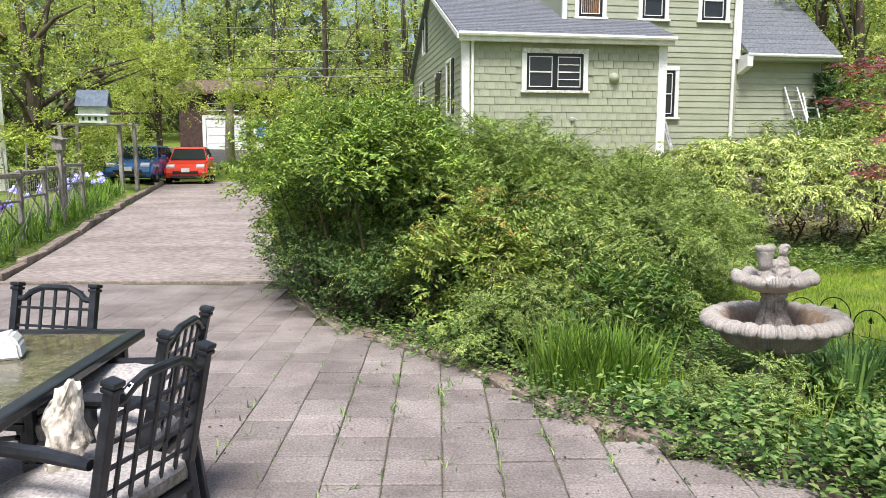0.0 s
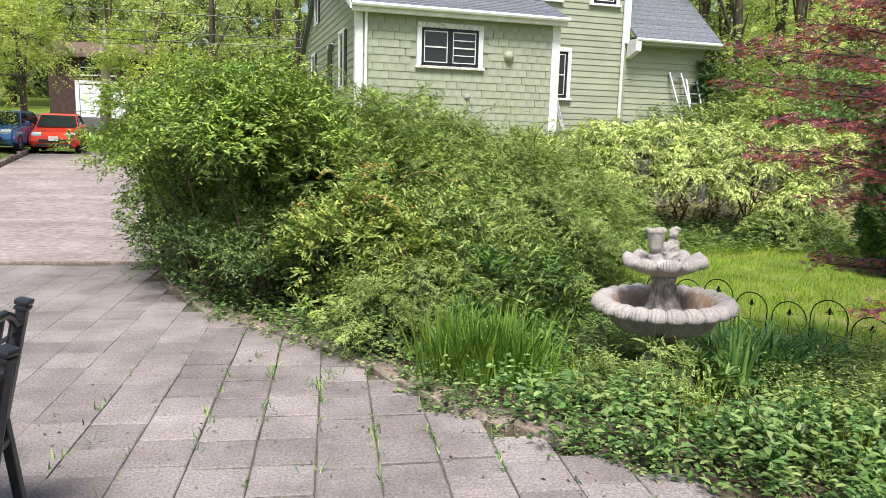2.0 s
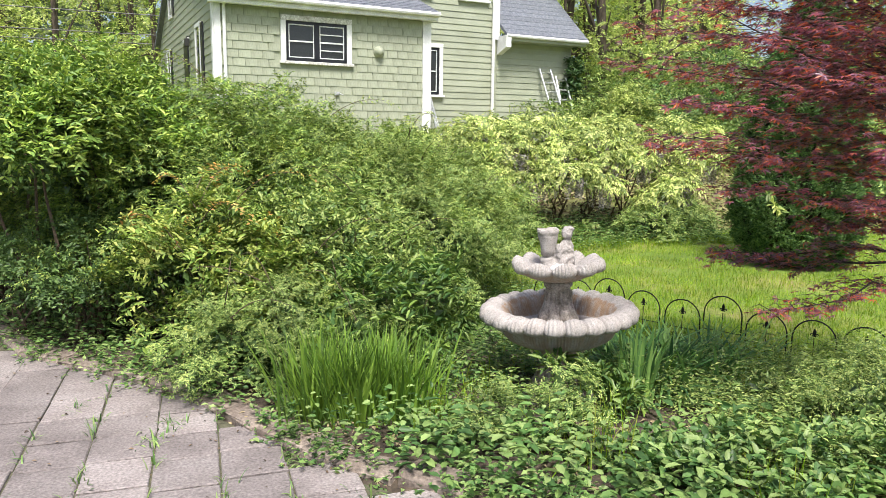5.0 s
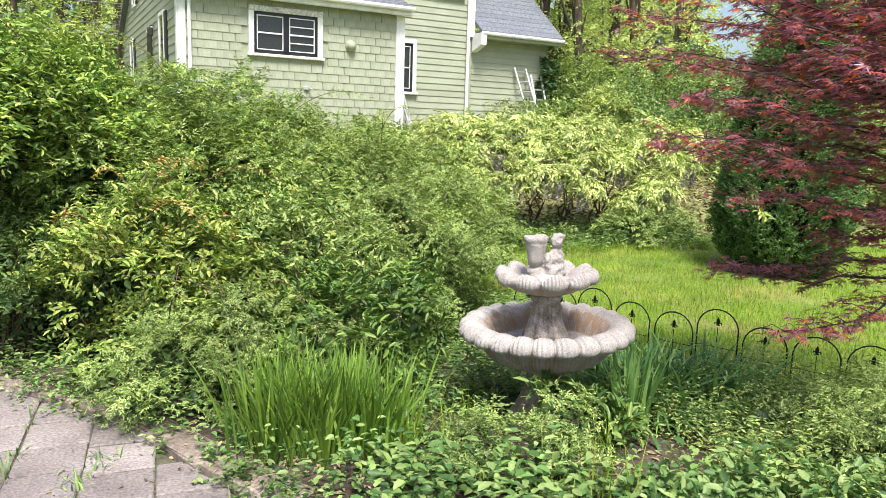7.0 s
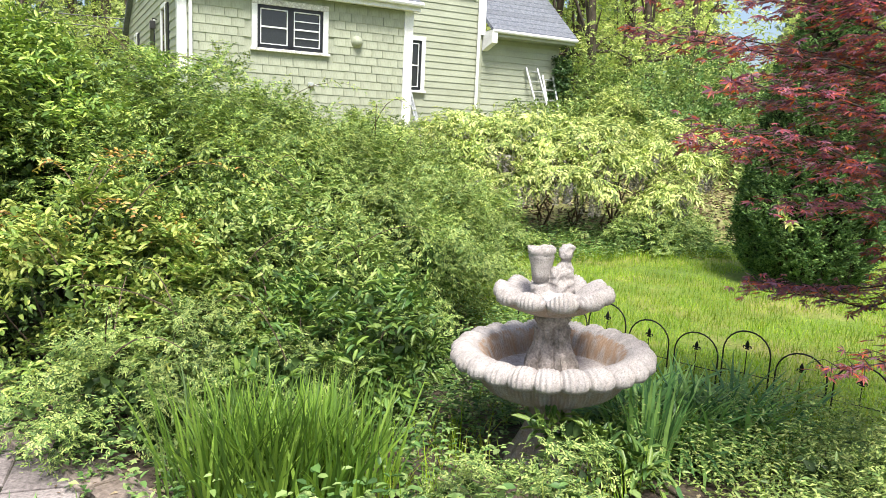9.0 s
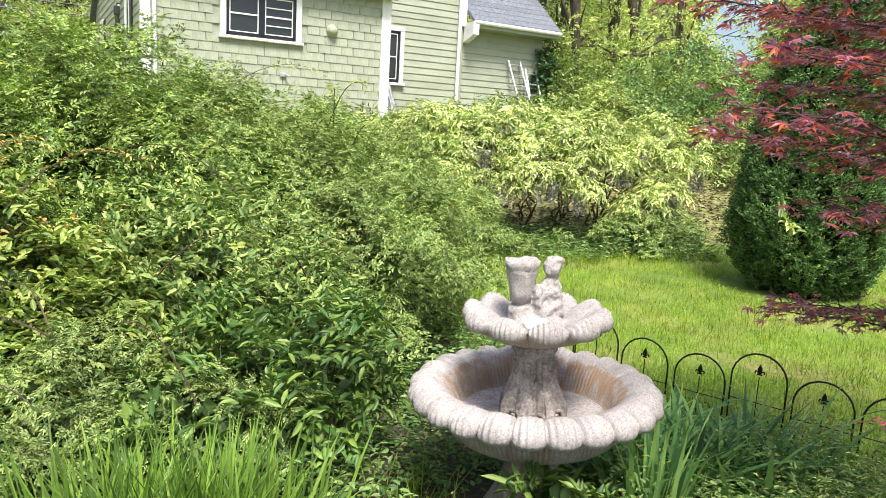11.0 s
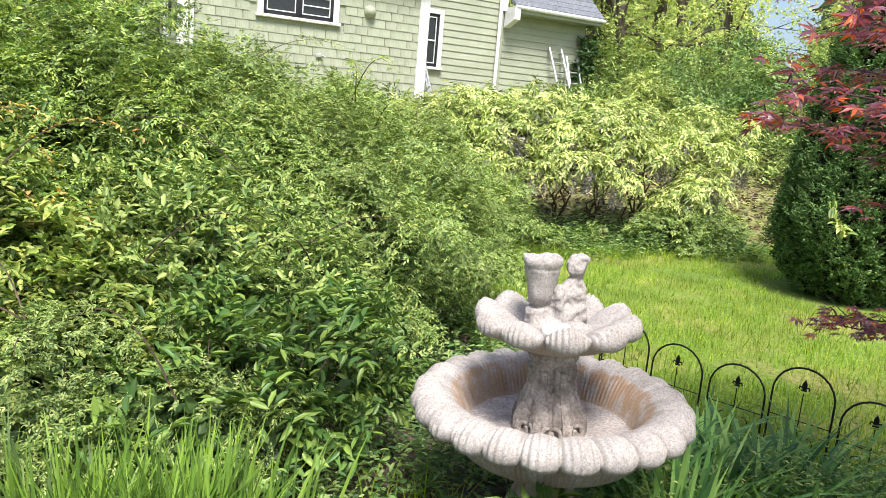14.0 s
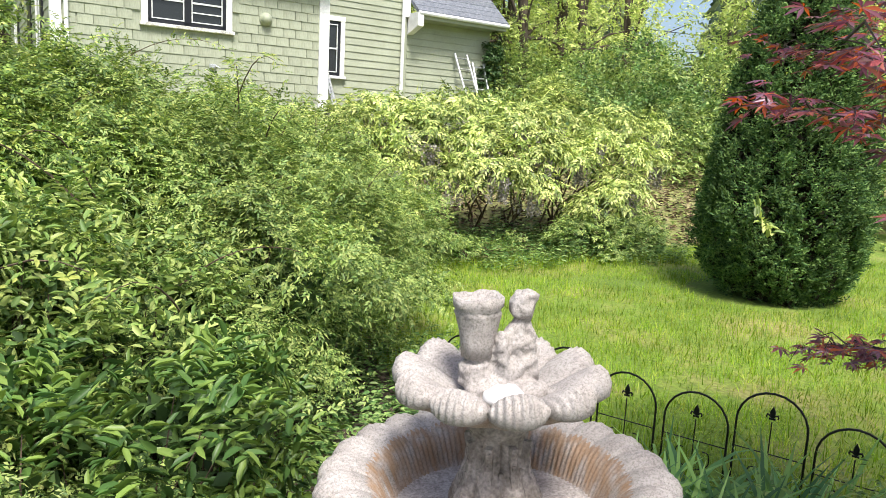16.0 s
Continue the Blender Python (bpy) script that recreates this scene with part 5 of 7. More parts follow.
def blades(name, P, lean, length, width, material, parent=None, label="", bend=0.5, seg=4):
    """Strap leaves rising from P, leaning along lean (horizontal), bending over."""
    n = len(P)
    t = np.linspace(0, 1, seg + 1)
    ld = unit(np.concatenate([lean, np.zeros((n, 1))], 1))
    tilt = np.linalg.norm(lean, axis=1)[:, None]
    ang = tilt * (0.35 + bend * t[None] * 2.0)
    step = length[:, None] / seg
    h = np.cumsum(np.concatenate([np.zeros((n, 1)), np.sin(ang[:, 1:]) * step], 1), 1)
    z = np.cumsum(np.concatenate([np.zeros((n, 1)), np.cos(ang[:, 1:]) * step], 1), 1)
    C = P[:, None, :] + ld[:, None, :] * h[..., None]
    C[..., 2] += z
    tw = rng.normal(size=(n, 3))
    tw[:, 2] = 0
    side = unit(np.cross(ld, (0, 0, 1.0)) + tw * 0.35)
    wt = (np.array([0.75, 1.0, 0.9, 0.6, 0.05]) if seg == 4 else np.linspace(1, 0.05, seg + 1))
    w = width[:, None] * wt[None] / 2
    A, B = C + side[:, None, :] * w[..., None], C - side[:, None, :] * w[..., None]
    co = np.stack([A, B], 2).reshape(-1, 3)
    i = np.arange(seg) * 2
    q = np.stack([i, i + 1, i + 3, i + 2], 1)
    quads = (q[None] + (np.arange(n) * (seg + 1) * 2)[:, None, None]).reshape(-1, 4)
    return raw_mesh(name, co, quads, material, parent, label)


def clump(name, label, category, centres, n, length, width, material, spread, tilt, bend, rad):
    cx, cy = np.mean([c[0] for c in centres]), np.mean([c[1] for c in centres])
    gz = float(ground_z(cx, cy))
    root = thing(name, label, category, (cx, cy, gz))
    m = n // len(centres)
    for px, py in centres:
        o = rng.normal(size=(m, 2)) * rad * 0.5
        x, y = px + o[:, 0], py + o[:, 1]
        P = np.stack([x - cx, y - cy, ground_z(x, y) - gz - 0.01], 1)
        lean = unit(o + rng.normal(size=(m, 2)) * rad * spread) * (tilt * rng.uniform(0.2, 1.3, m))[:, None]
        tagged(blades("leaf_fan", P, lean, length * rng.uniform(0.6, 1.15, m), width * rng.uniform(0.7, 1.2, m), material, root, bend=bend), kind="stuff")
    return root


clump("iris_clump", "dense clump of upright green sword-shaped iris leaves", "iris", [(0.62, 2.82), (0.78, 2.9), (0.95, 2.82), (1.1, 2.78), (0.8, 2.72), (1.0, 2.95)], 800, 0.50, 0.0145, L_IRIS, 0.7, 0.46, 0.55, 0.18)
clump("daylily", "dark green arching daylily clump behind the fountain", "daylily", [(2.95, 3.45), (3.2, 3.3), (3.45, 3.2), (3.3, 3.55), (3.62, 3.15), (3.05, 3.15), (2.8, 3.2)], 1500, 0.47, 0.027, L_LILY, 0.8, 1.15, 1.2, 0.26)
clump("daylily", "tuft of upright daylily blades beside the fountain", "daylily", [(2.72, 2.92)], 60, 0.5, 0.026, L_LILY, 0.5, 0.3, 0.6, 0.1)


def cover(name, label, xs, ys, n, height, leaf, wide, material, keep_fn, per=7, shape=OVAL, up=1.0, along=None):
    """Low leafy plants scattered over a stretch of the bed, joined."""
    x, y = rng.uniform(*xs, n), rng.uniform(*ys, n)
    if along:
        y = np.interp(x, EDGE_X, EDGE_Y) + rng.uniform(*along, n) / 0.74
    ok = keep_fn(x, y)
    x, y = x[ok], y[ok]
    z = ground_z(x, y)
    patch = 0.55 + 0.45 * np.sin(x * 5.3 + 1.0) * np.sin(y * 4.7) + rng.uniform(-0.25, 0.25, len(x))
    h = height * np.clip(patch + 0.35, 0.25, 1.25)
    P = np.stack([x, y, z], 1)
    D = unit(np.array((0, 0, up)) + rng.normal(size=P.shape) * 0.45)
    D[:, 2] = np.abs(D[:, 2])
    k = per
    s = (np.arange(k)[None] + rng.uniform(0, 0.8, (len(x), k))) / k
    base = P[:, None, :] + D[:, None, :] * (s * h[:, None])[..., None]
    ld = rng.normal(size=(len(x), k, 3))
    ld[..., 2] = 0.25 - 0.3 * rng.random((len(x), k))
    nn = np.zeros_like(ld) + (0, 0, 1.0) + rng.normal(size=ld.shape) * 0.3
    ln = leaf * rng.uniform(0.6, 1.3, len(x) * k)
    ob = leaves(name, base.reshape(-1, 3), ld.reshape(-1, 3), nn.reshape(-1, 3), ln, ln * wide, shape, material)
    return tagged(ob, label, "ground cover", kind="stuff")


def off_things(x, y):
    return (np.hypot(x - FX, y - FY) > 0.34) & (np.hypot(x - 2.62, y - 2.42) > 0.3)


cover("ground_cover", "leafy mint-like plants spilling over the bed edge", (0.9, 4.8), (-0.6, 2.6), 2600, 0.30, 0.058, 0.52, L_COVER, lambda x, y: (bed_depth(x, y) > -0.05 + 0.06 * np.sin(x * 7)) & (bed_depth(x, y) < 0.75) & off_things(x, y))
cover("ground_cover", "mixed green weeds along the stone edging", (-2.3, 1.0), (2.2, 7.0), 2600, 0.24, 0.042, 0.5, L_COVER, lambda x, y: (bed_depth(x, y) > 0.03 + 0.07 * np.sin(x * 6 + 1)) & (bed_depth(x, y) < 0.8) & (np.hypot(x - 0.85, y - 2.8) > 0.34))
cover("ground_cover", "low feathery weeds between fountain and fence", (2.4, 4.6), (0.6, 3.2), 3400, 0.36, 0.034, 0.34, L_MID, lambda x, y: (bed_depth(x, y) > 0.5) & (x + y * 0.55 < 5.9) & off_things(x, y), per=10, shape=DIAMOND)
cover("ground_cover", "green undergrowth at the foot of the thickets", (0.2, 3.4), (2.7, 6.2), 3300, 0.3, 0.042, 0.42, L_COVER, lambda x, y: (bed_depth(x, y) > 0.9) & off_things(x, y) & (np.hypot(x - 1.72, y - 3.1) > 0.25) & (x < 2.7 + (y - 3.1) * 0.35), per=9)
cover("ground_cover", "rank weeds under the wisteria", (4.0, 8.6), (8.6, 10.5), 1500, 0.35, 0.06, 0.4, L_COVER, lambda x, y: y > 8.7 + 0.25 * np.sin(x * 3), per=8)
cover("ground_cover", "straggling weeds over the dry bank", (3.6, 14.0), (9.4, 16.0), 1500, 0.22, 0.055, 0.4, L_MID, lambda x, y: y > 9.5 + 0.12 * np.clip(x - 6, 0, 8), per=8)
cover("ground_cover", "dead stems and dry leaves lying on the bank", (3.6, 14.0), (9.3, 16.0), 5200, 0.10, 0.11, 0.28, M_LITTER, lambda x, y: y > 9.4 + 0.12 * np.clip(x - 6, 0, 8), per=3, shape=DIAMOND)
cover("ground_cover", "brown leaf litter and dry stems on the soil", (-1.2, 3.0), (1.2, 4.6), 900, 0.03, 0.05, 0.35, M_STRAW, lambda x, y: (bed_depth(x, y) > -0.12) & (bed_depth(x, y) < 1.6), per=2, shape=DIAMOND)

cover("ground_cover", "ragged weeds creeping over the patio edge", (-1.9, 3.6), (0, 1), 1500, 0.15, 0.036, 0.5, L_COVER, lambda x, y: rng.random(len(x)) < 0.45 + 0.5 * np.sin(x * 5.0) * np.sin(x * 13 + 2), per=7, shape=DIAMOND, along=(-0.10, 0.12))

# grass
gx, gy = rng.uniform(2.9, 11.5, 140000), rng.uniform(1.2, 10.2, 140000)
near = rng.random(len(gx)) < np.clip(1.25 - np.hypot(gx - 1, gy - 1) / 16, 0.35, 1)
ok = near & (gx + gy * 0.55 > 5.78) & (gy < 9.3 + 0.12 * np.clip(gx - 6, 0, 8)) & (np.hypot(gx - 7.6, gy - 6.9) > 0.75)
patchy = np.sin(gx * 2.1 + np.sin(gy * 1.7)) * np.sin(gy * 2.6 + gx) > 0.72
ok &= ~(patchy & (rng.random(len(gx)) < 0.7))
gx, gy = gx[ok], gy[ok]
GP = np.stack([gx, gy, ground_z(gx, gy) - 0.005], 1)
edge_tall = 1 + 0.9 * (np.abs(gx + gy * 0.55 - 5.95) < 0.18) + 0.8 * (gy > 8.6)
lawn = blades("grass", GP, rng.normal(size=(len(gx), 2)) * 0.45, 0.085 * rng.uniform(0.5, 1.4, len(gx)) * edge_tall, 0.0055 * rng.uniform(0.7, 1.5, len(gx)), L_GRASS, None, bend=0.6, seg=2)
tagged(lawn, "patchy bright green lawn grass", "grass", kind="stuff")
gx, gy = rng.uniform(1.2, 4.6, 5200), rng.uniform(0.4, 4.4, 5200)
ok = (bed_depth(gx, gy) > 0.1) & (gx + gy * 0.55 < 6.1) & off_things(gx, gy) & (np.sin(gx * 6) * np.sin(gy * 5 + 1) > 0.1)
gx, gy = gx[ok], gy[ok]
tallg = blades("grass", np.stack([gx, gy, ground_z(gx, gy)], 1), rng.normal(size=(len(gx), 2)) * 0.35, rng.uniform(0.12, 0.36, len(gx)), rng.uniform(0.003, 0.007, len(gx)), L_GRASS, None, bend=0.7)
tagged(tallg, "long grass stalks among the bed plants", "grass", kind="stuff")
# weeds in the joints
wx, wy = [], []
for x, y, c in ((-0.2, 2.72, 40), (-0.62, 3.35, 20), (0.42, 2.36, 26), (-0.49, 2.3, 10), (-0.78, 1.9, 14), (-0.8, 2.3, 8), (0.13, 2.05, 10), (-0.1, 2.9, 30), (-1.6, 2.3, 8), (-1.3, 2.0, 6), (-0.19, 1.6, 10), (-0.7, 1.3, 12), (0.7, 1.9, 12)):
    wx += list(x + rng.normal(size=c) * 0.035)
    wy += list(y + rng.normal(size=c) * 0.06)
for k in range(120):
    # sprigs along the joints between the loose pavers
    x, y = -0.19 + 0.3 * int(rng.integers(-4, 6)) + rng.normal() * 0.008, rng.uniform(0.4, 4.6)
    if float(bed_depth(x, y)) < -0.05:
        c = int(rng.integers(2, 9))
        wx += list(x + rng.normal(size=c) * 0.012)
        wy += list(y + rng.normal(size=c) * 0.05)
wx, wy = np.array(wx), np.array(wy)
weeds = blades("weeds", np.stack([wx, wy, wx * 0 - 0.012], 1), rng.normal(size=(len(wx), 2)) * 0.6, rng.uniform(0.03, 0.10, len(wx)), rng.uniform(0.004, 0.01, len(wx)), L_COVER, None, bend=0.8)
tagged(weeds, "small weeds and grass tufts growing in the paver joints", "weeds", kind="stuff")
# dry leaves, seed husks and crumbs blown over the patio, thicker along the kerb
lx, ly = rng.uniform(-3.2, 1.8, 2600), rng.uniform(-0.3, 6.2, 2600)
bd = bed_depth(lx, ly)
ok = (bd < 0) & (rng.random(2600) < 0.2 + 0.8 * np.exp(bd / 0.28))
lx, ly = lx[ok], ly[ok]
flat = rng.normal(size=(len(lx), 3)) * np.array((1, 1, 0.12))
lz = rng.uniform(0.008, 0.03, len(lx))
litter = leaves("litter", np.stack([lx, ly, lx * 0 + 0.006], 1), unit(flat), np.array((0, 0, 1.0)) + rng.normal(size=(len(lx), 3)) * 0.25, lz, lz * 0.5, DIAMOND, M_LITTER, None)
tagged(litter, "dry brown leaf litter scattered over the pavers", "leaf litter", kind="stuff")

# ---------------------------------------------------------------- wisteria
wroot = thing("wisteria", "sprawling wisteria with yellow-green leaves and faded violet flower clusters", "wisteria", (6.2, 10.3, float(ground_z(6.2, 10.3))))
WO = np.array(wroot.location)
WTIERS = ((3.6, 10.9, 1.15, 0.5), (4.1, 10.6, 1.30, 0.5), (4.7, 10.8, 1.46, 0.55), (5.55, 10.6, 1.52, 0.62), (4.9, 10.2, 1.18, 0.5), (5.8, 10.2, 1.14, 0.5), (6.45, 10.4, 1.42, 0.55), (7.2, 10.6, 1.48, 0.5), (7.75, 10.4, 1.28, 0.42),
          (8.6, 10.8, 1.5, 0.32), (9.4, 11.0, 1.45, 0.3), (5.75, 9.75, 0.80, 0.5), (5.15, 9.8, 0.76, 0.4), (6.6, 10.0, 1.06, 0.42), (7.15, 10.0, 1.0, 0.4), (7.9, 9.75, 0.62, 0.38), (7.45, 9.55, 0.4, 0.32), (4.5, 10.1, 0.85, 0.45), (4.3, 9.8, 0.4, 0.4),
          (6.35, 9.7, 0.62, 0.3), (3.75, 10.2, 0.7, 0.45), (9.0, 10.5, 0.95, 0.35), (8.4, 10.3, 1.1, 0.3))
lp, ld, ln_, fp = [], [], [], []
for x, y, z, r in WTIERS:
    r *= 0.84
    for q in range(int(62 * r / 0.5) + 6):
        a, t = rng.uniform(0, 2 * np.pi), rng.random() ** 0.55
        st = np.array((x + math.cos(a) * r * t, y + math.sin(a) * r * t * 0.85, z + 0.10 + 0.17 * (1 - t * t) + rng.normal() * 0.055)) - WO
        way = np.array((math.cos(a) * (0.35 + t), math.sin(a) * (0.35 + t), 0.75 - 0.95 * t))
        lp.append(st)
        ld.append(way)
    for q in range(int(20 * r / 0.5)):
        a = rng.uniform(np.pi * 0.9, np.pi * 2.1)
        fp.append(np.array((x + math.cos(a) * r * rng.uniform(0.3, 0.85), y + math.sin(a) * r * rng.uniform(0.8, 1.2), z + 0.02)) - WO)
p, d, nn = sprays(np.array(lp), np.array(ld), 5, 0.22, 0.35, 0.9)
ln = 0.25 * rng.uniform(0.6, 1.2, len(p))
tagged(leaves("foliage", p, d, nn, ln, ln * 0.7, PINNATE_LONG, L_WIST, wroot), kind="stuff")
t = np.tile(np.linspace(0, 1, 44), len(fp))
fb = np.repeat(np.array(fp), 44, axis=0)
fb = fb + np.stack([rng.normal(size=len(t)) * 0.035 * (1.1 - t), rng.normal(size=len(t)) * 0.035 * (1.1 - t), -0.3 * t], 1)
tagged(leaves("flower_cluster", fb, rand_dirs(len(fb)), rand_dirs(len(fb)), 0.032, 0.028, DIAMOND, M_WISTFLOWER, wroot, "hanging faded violet racemes"), kind="stuff")
feet = [np.array((fx, fy, float(ground_z(fx, fy)) - 0.05)) - WO for fx, fy in ((4.6, 10.5), (5.4, 10.5), (5.9, 10.4), (6.6, 10.5), (7.2, 10.4))]
tips = [np.array((x, y, z)) - WO for x, y, z, r in WTIERS] * 2
tagged(stems("stem_growth", [feet[int(np.argmin([abs(q[0] - f[0]) for f in feet]))] for q in tips], tips, 0.022, wroot, wob=0.3), kind="stuff")
# leaves under the upper tiers, coloured darker in place of shade
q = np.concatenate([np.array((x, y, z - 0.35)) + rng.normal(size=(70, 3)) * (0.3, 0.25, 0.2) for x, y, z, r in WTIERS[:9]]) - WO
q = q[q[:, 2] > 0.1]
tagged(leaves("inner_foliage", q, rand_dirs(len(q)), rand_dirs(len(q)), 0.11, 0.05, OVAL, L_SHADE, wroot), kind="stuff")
shrub("leafy weeds and vine shoots below the wisteria", [(5.6, 9.2, -0.25, 0.5, 0.4, 0.2), (7.2, 9.3, -0.05, 0.55, 0.4, 0.3), (4.6, 9.3, -0.15, 0.5, 0.4, 0.36), (8.0, 9.6, 0.1, 0.4, 0.4, 0.3)], 110, 9, 0.15, 0.2, 5, 0.12, 0.6, L_MID, 16, shape=PINNATE, up=0.6)
shrub("round clipped light green bush beside the house wing", [(12.3, 18.2, 2.2, 0.75, 0.6, 0.6), (12.6, 18.0, 1.6, 0.6, 0.5, 0.5)], 60, 10, 0.22, 0.25, 5, 0.16, 0.6, L_WIST, 10, shape=PINNATE)
shrub("ivy climbing the corner of the house wing", [(house_to_world(11.72, 1.5, 0)[0], house_to_world(11.72, 1.5, 0)[1], 3.0, 0.22, 0.2, 1.2)], 60, 8, 0.13, 0.15, 5, 0.09, 0.7, L_VINE, 10, name="vine", category="vine")

# ---------------------------------------------------------------- arborvitae
AX, AY = 7.80, 6.86
AZ = float(ground_z(AX, AY))
arb = thing("arborvitae", "tall dense dark green conical arborvitae", "tree", (AX, AY, AZ))
part("trunk", tube(bmesh.new(), [(0, 0, -0.05), (0, 0, 1.5), (0, 0, 3.6)], [0.09, 0.06, 0.01], 8), M_BARK, arb)
n = 1150
u = 1 - np.linspace(1, 0.0, n) ** 0.62
zz = 0.06 + 3.9 * u
rad = np.interp(u, [0, 0.06, 0.22, 0.42, 0.7, 1.0], [0.52, 0.74, 0.86, 0.72, 0.50, 0.03])
an = 2.39996 * np.arange(n) + rng.normal(size=n) * 0.12
rad = rad * (1 + rng.normal(size=n) * 0.055 + 0.05 * np.sin(an * 5 + zz * 4))
per = 26
k = np.repeat(np.arange(n), per)
fan = rng.normal(size=(len(k), 2)) * (0.045, 0.075)
a2 = an[k] + fan[:, 0] / np.maximum(rad[k], 0.12)
r2 = rad[k] - 0.10 * rng.random(len(k)) - 4.0 * (fan ** 2).sum(1)
P = np.stack([r2 * np.cos(a2), r2 * np.sin(a2), zz[k] + fan[:, 1]], 1)
D = unit(np.stack([np.cos(a2) * 0.8, np.sin(a2) * 0.8, np.full(len(k), 0.8)], 1) + rng.normal(size=(len(k), 3)) * 0.28)
p, d, nn = sprays(P, D, 6, 0.085, 0.1, 0.55)
nn = np.repeat(np.stack([-np.sin(an[k]), np.cos(an[k]), 0 * zz[k]], 1) + rng.normal(size=(len(k), 3)) * 0.7, 6, 0)
ln = 0.036 * rng.uniform(0.6, 1.3, len(p))
tagged(leaves("foliage", p, d, nn, ln, ln * 0.42, DIAMOND, L_ARBOR, arb), kind="stuff")
# inner leaves whose dark colour stands for shade between the sprays
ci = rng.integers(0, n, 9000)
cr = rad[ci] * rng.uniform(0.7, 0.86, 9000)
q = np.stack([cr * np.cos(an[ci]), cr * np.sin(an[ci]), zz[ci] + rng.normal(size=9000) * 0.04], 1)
tagged(leaves("inner_foliage", q, rand_dirs(9000), rand_dirs(9000), 0.10, 0.075, DIAMOND, M_SHADEDLEAF, arb), kind="stuff")
sprig = np.array([[-0.82, -0.42, 0.95]] * 3) + rng.normal(size=(3, 3)) * 0.05
p, d, nn = sprays(sprig, np.array([[-0.6, -0.5, 0.3]] * 3) + rng.normal(size=(3, 3)) * 0.5, 9, 0.25)
leaves("vine_sprig", p, d, nn, 0.11, 0.045, OVAL, L_WIST, arb, "yellow-green vine sprig poking out")

# ---------------------------------------------------------------- red maple
MX, MY = 4.38, 2.18
MZ = float(ground_z(MX, MY))
maple = thing("japanese_maple", "red Japanese maple with layered dark crimson foliage", "tree", (MX, MY, MZ))
bm = tube(bmesh.new(), [(0, 0, -0.05), (0.03, 0.02, 0.4), (-0.02, 0.03, 0.9), (-0.05, 0.05, 1.5), (0.0, 0.1, 2.4), (0.03, 0.06, 3.1)], [0.09, 0.075, 0.06, 0.045, 0.022, 0.008], 10)
part("trunk", bm, M_MAPLEBARK, maple, smooth=True)
MP, MD, MT = [], [], bmesh.new()


def bough(tip, broad, foot=0.42):
    """A limb from the trunk to tip (in world) and the flat fan of leafy twigs that it carries."""
    tip = Vector(tip) - Vector((MX, MY, MZ))
    st = Vector((-0.02, 0.04, foot + 0.62 * tip.z))
    way = tip - st
    pts = [st + Vector((way.x * t, way.y * t, way.z * (1.7 * t - 0.7 * t * t))) + Vector(rng.normal(size=3)) * 0.025 * math.sin(math.pi * t) for t in np.linspace(0, 1, 8)]
    part("branch", tube(bmesh.new(), pts, [0.013, 0.010, 0.008, 0.006, 0.005, 0.0035, 0.0025, 0.0012], 6, False), M_MAPLEBARK, maple, smooth=True)
    flat = Vector((way.x, way.y, 0)).normalized()
    side = Vector((-flat.y, flat.x, 0))
    for q in range(26):
        t = 0.22 + 0.78 * (q + rng.random() * 0.6) / 26
        i = min(6, int(t * 7))
        o = pts[i].lerp(pts[i + 1], t * 7 - i)
        s = 1 if q % 2 else -1
        ln = broad * (1.15 - 0.8 * t) * rng.uniform(0.6, 1.2)
        d = (flat * rng.uniform(0.45, 0.9) + side * s * rng.uniform(0.5, 1.0)).normalized()
        e = o + d * ln + Vector((0, 0, rng.uniform(-0.03, 0.05) - 0.10 * ln))
        tube(MT, [o, o.lerp(e, 0.5) + Vector((0, 0, 0.03)), e], [0.003, 0.002, 0.001], 3, False)
        for w in np.arange(0.1, 1.02, 0.044 / max(ln, 0.12)):
            c = o.lerp(e, w)
            for z in (1, -1):
                MP.append(np.array(c) + rng.normal(size=3) * (0.02, 0.02, 0.018))
                MD.append(np.array(d * 0.8 + Vector((-d.y, d.x, 0)) * z * 0.8) + rng.normal(size=3) * 0.2)


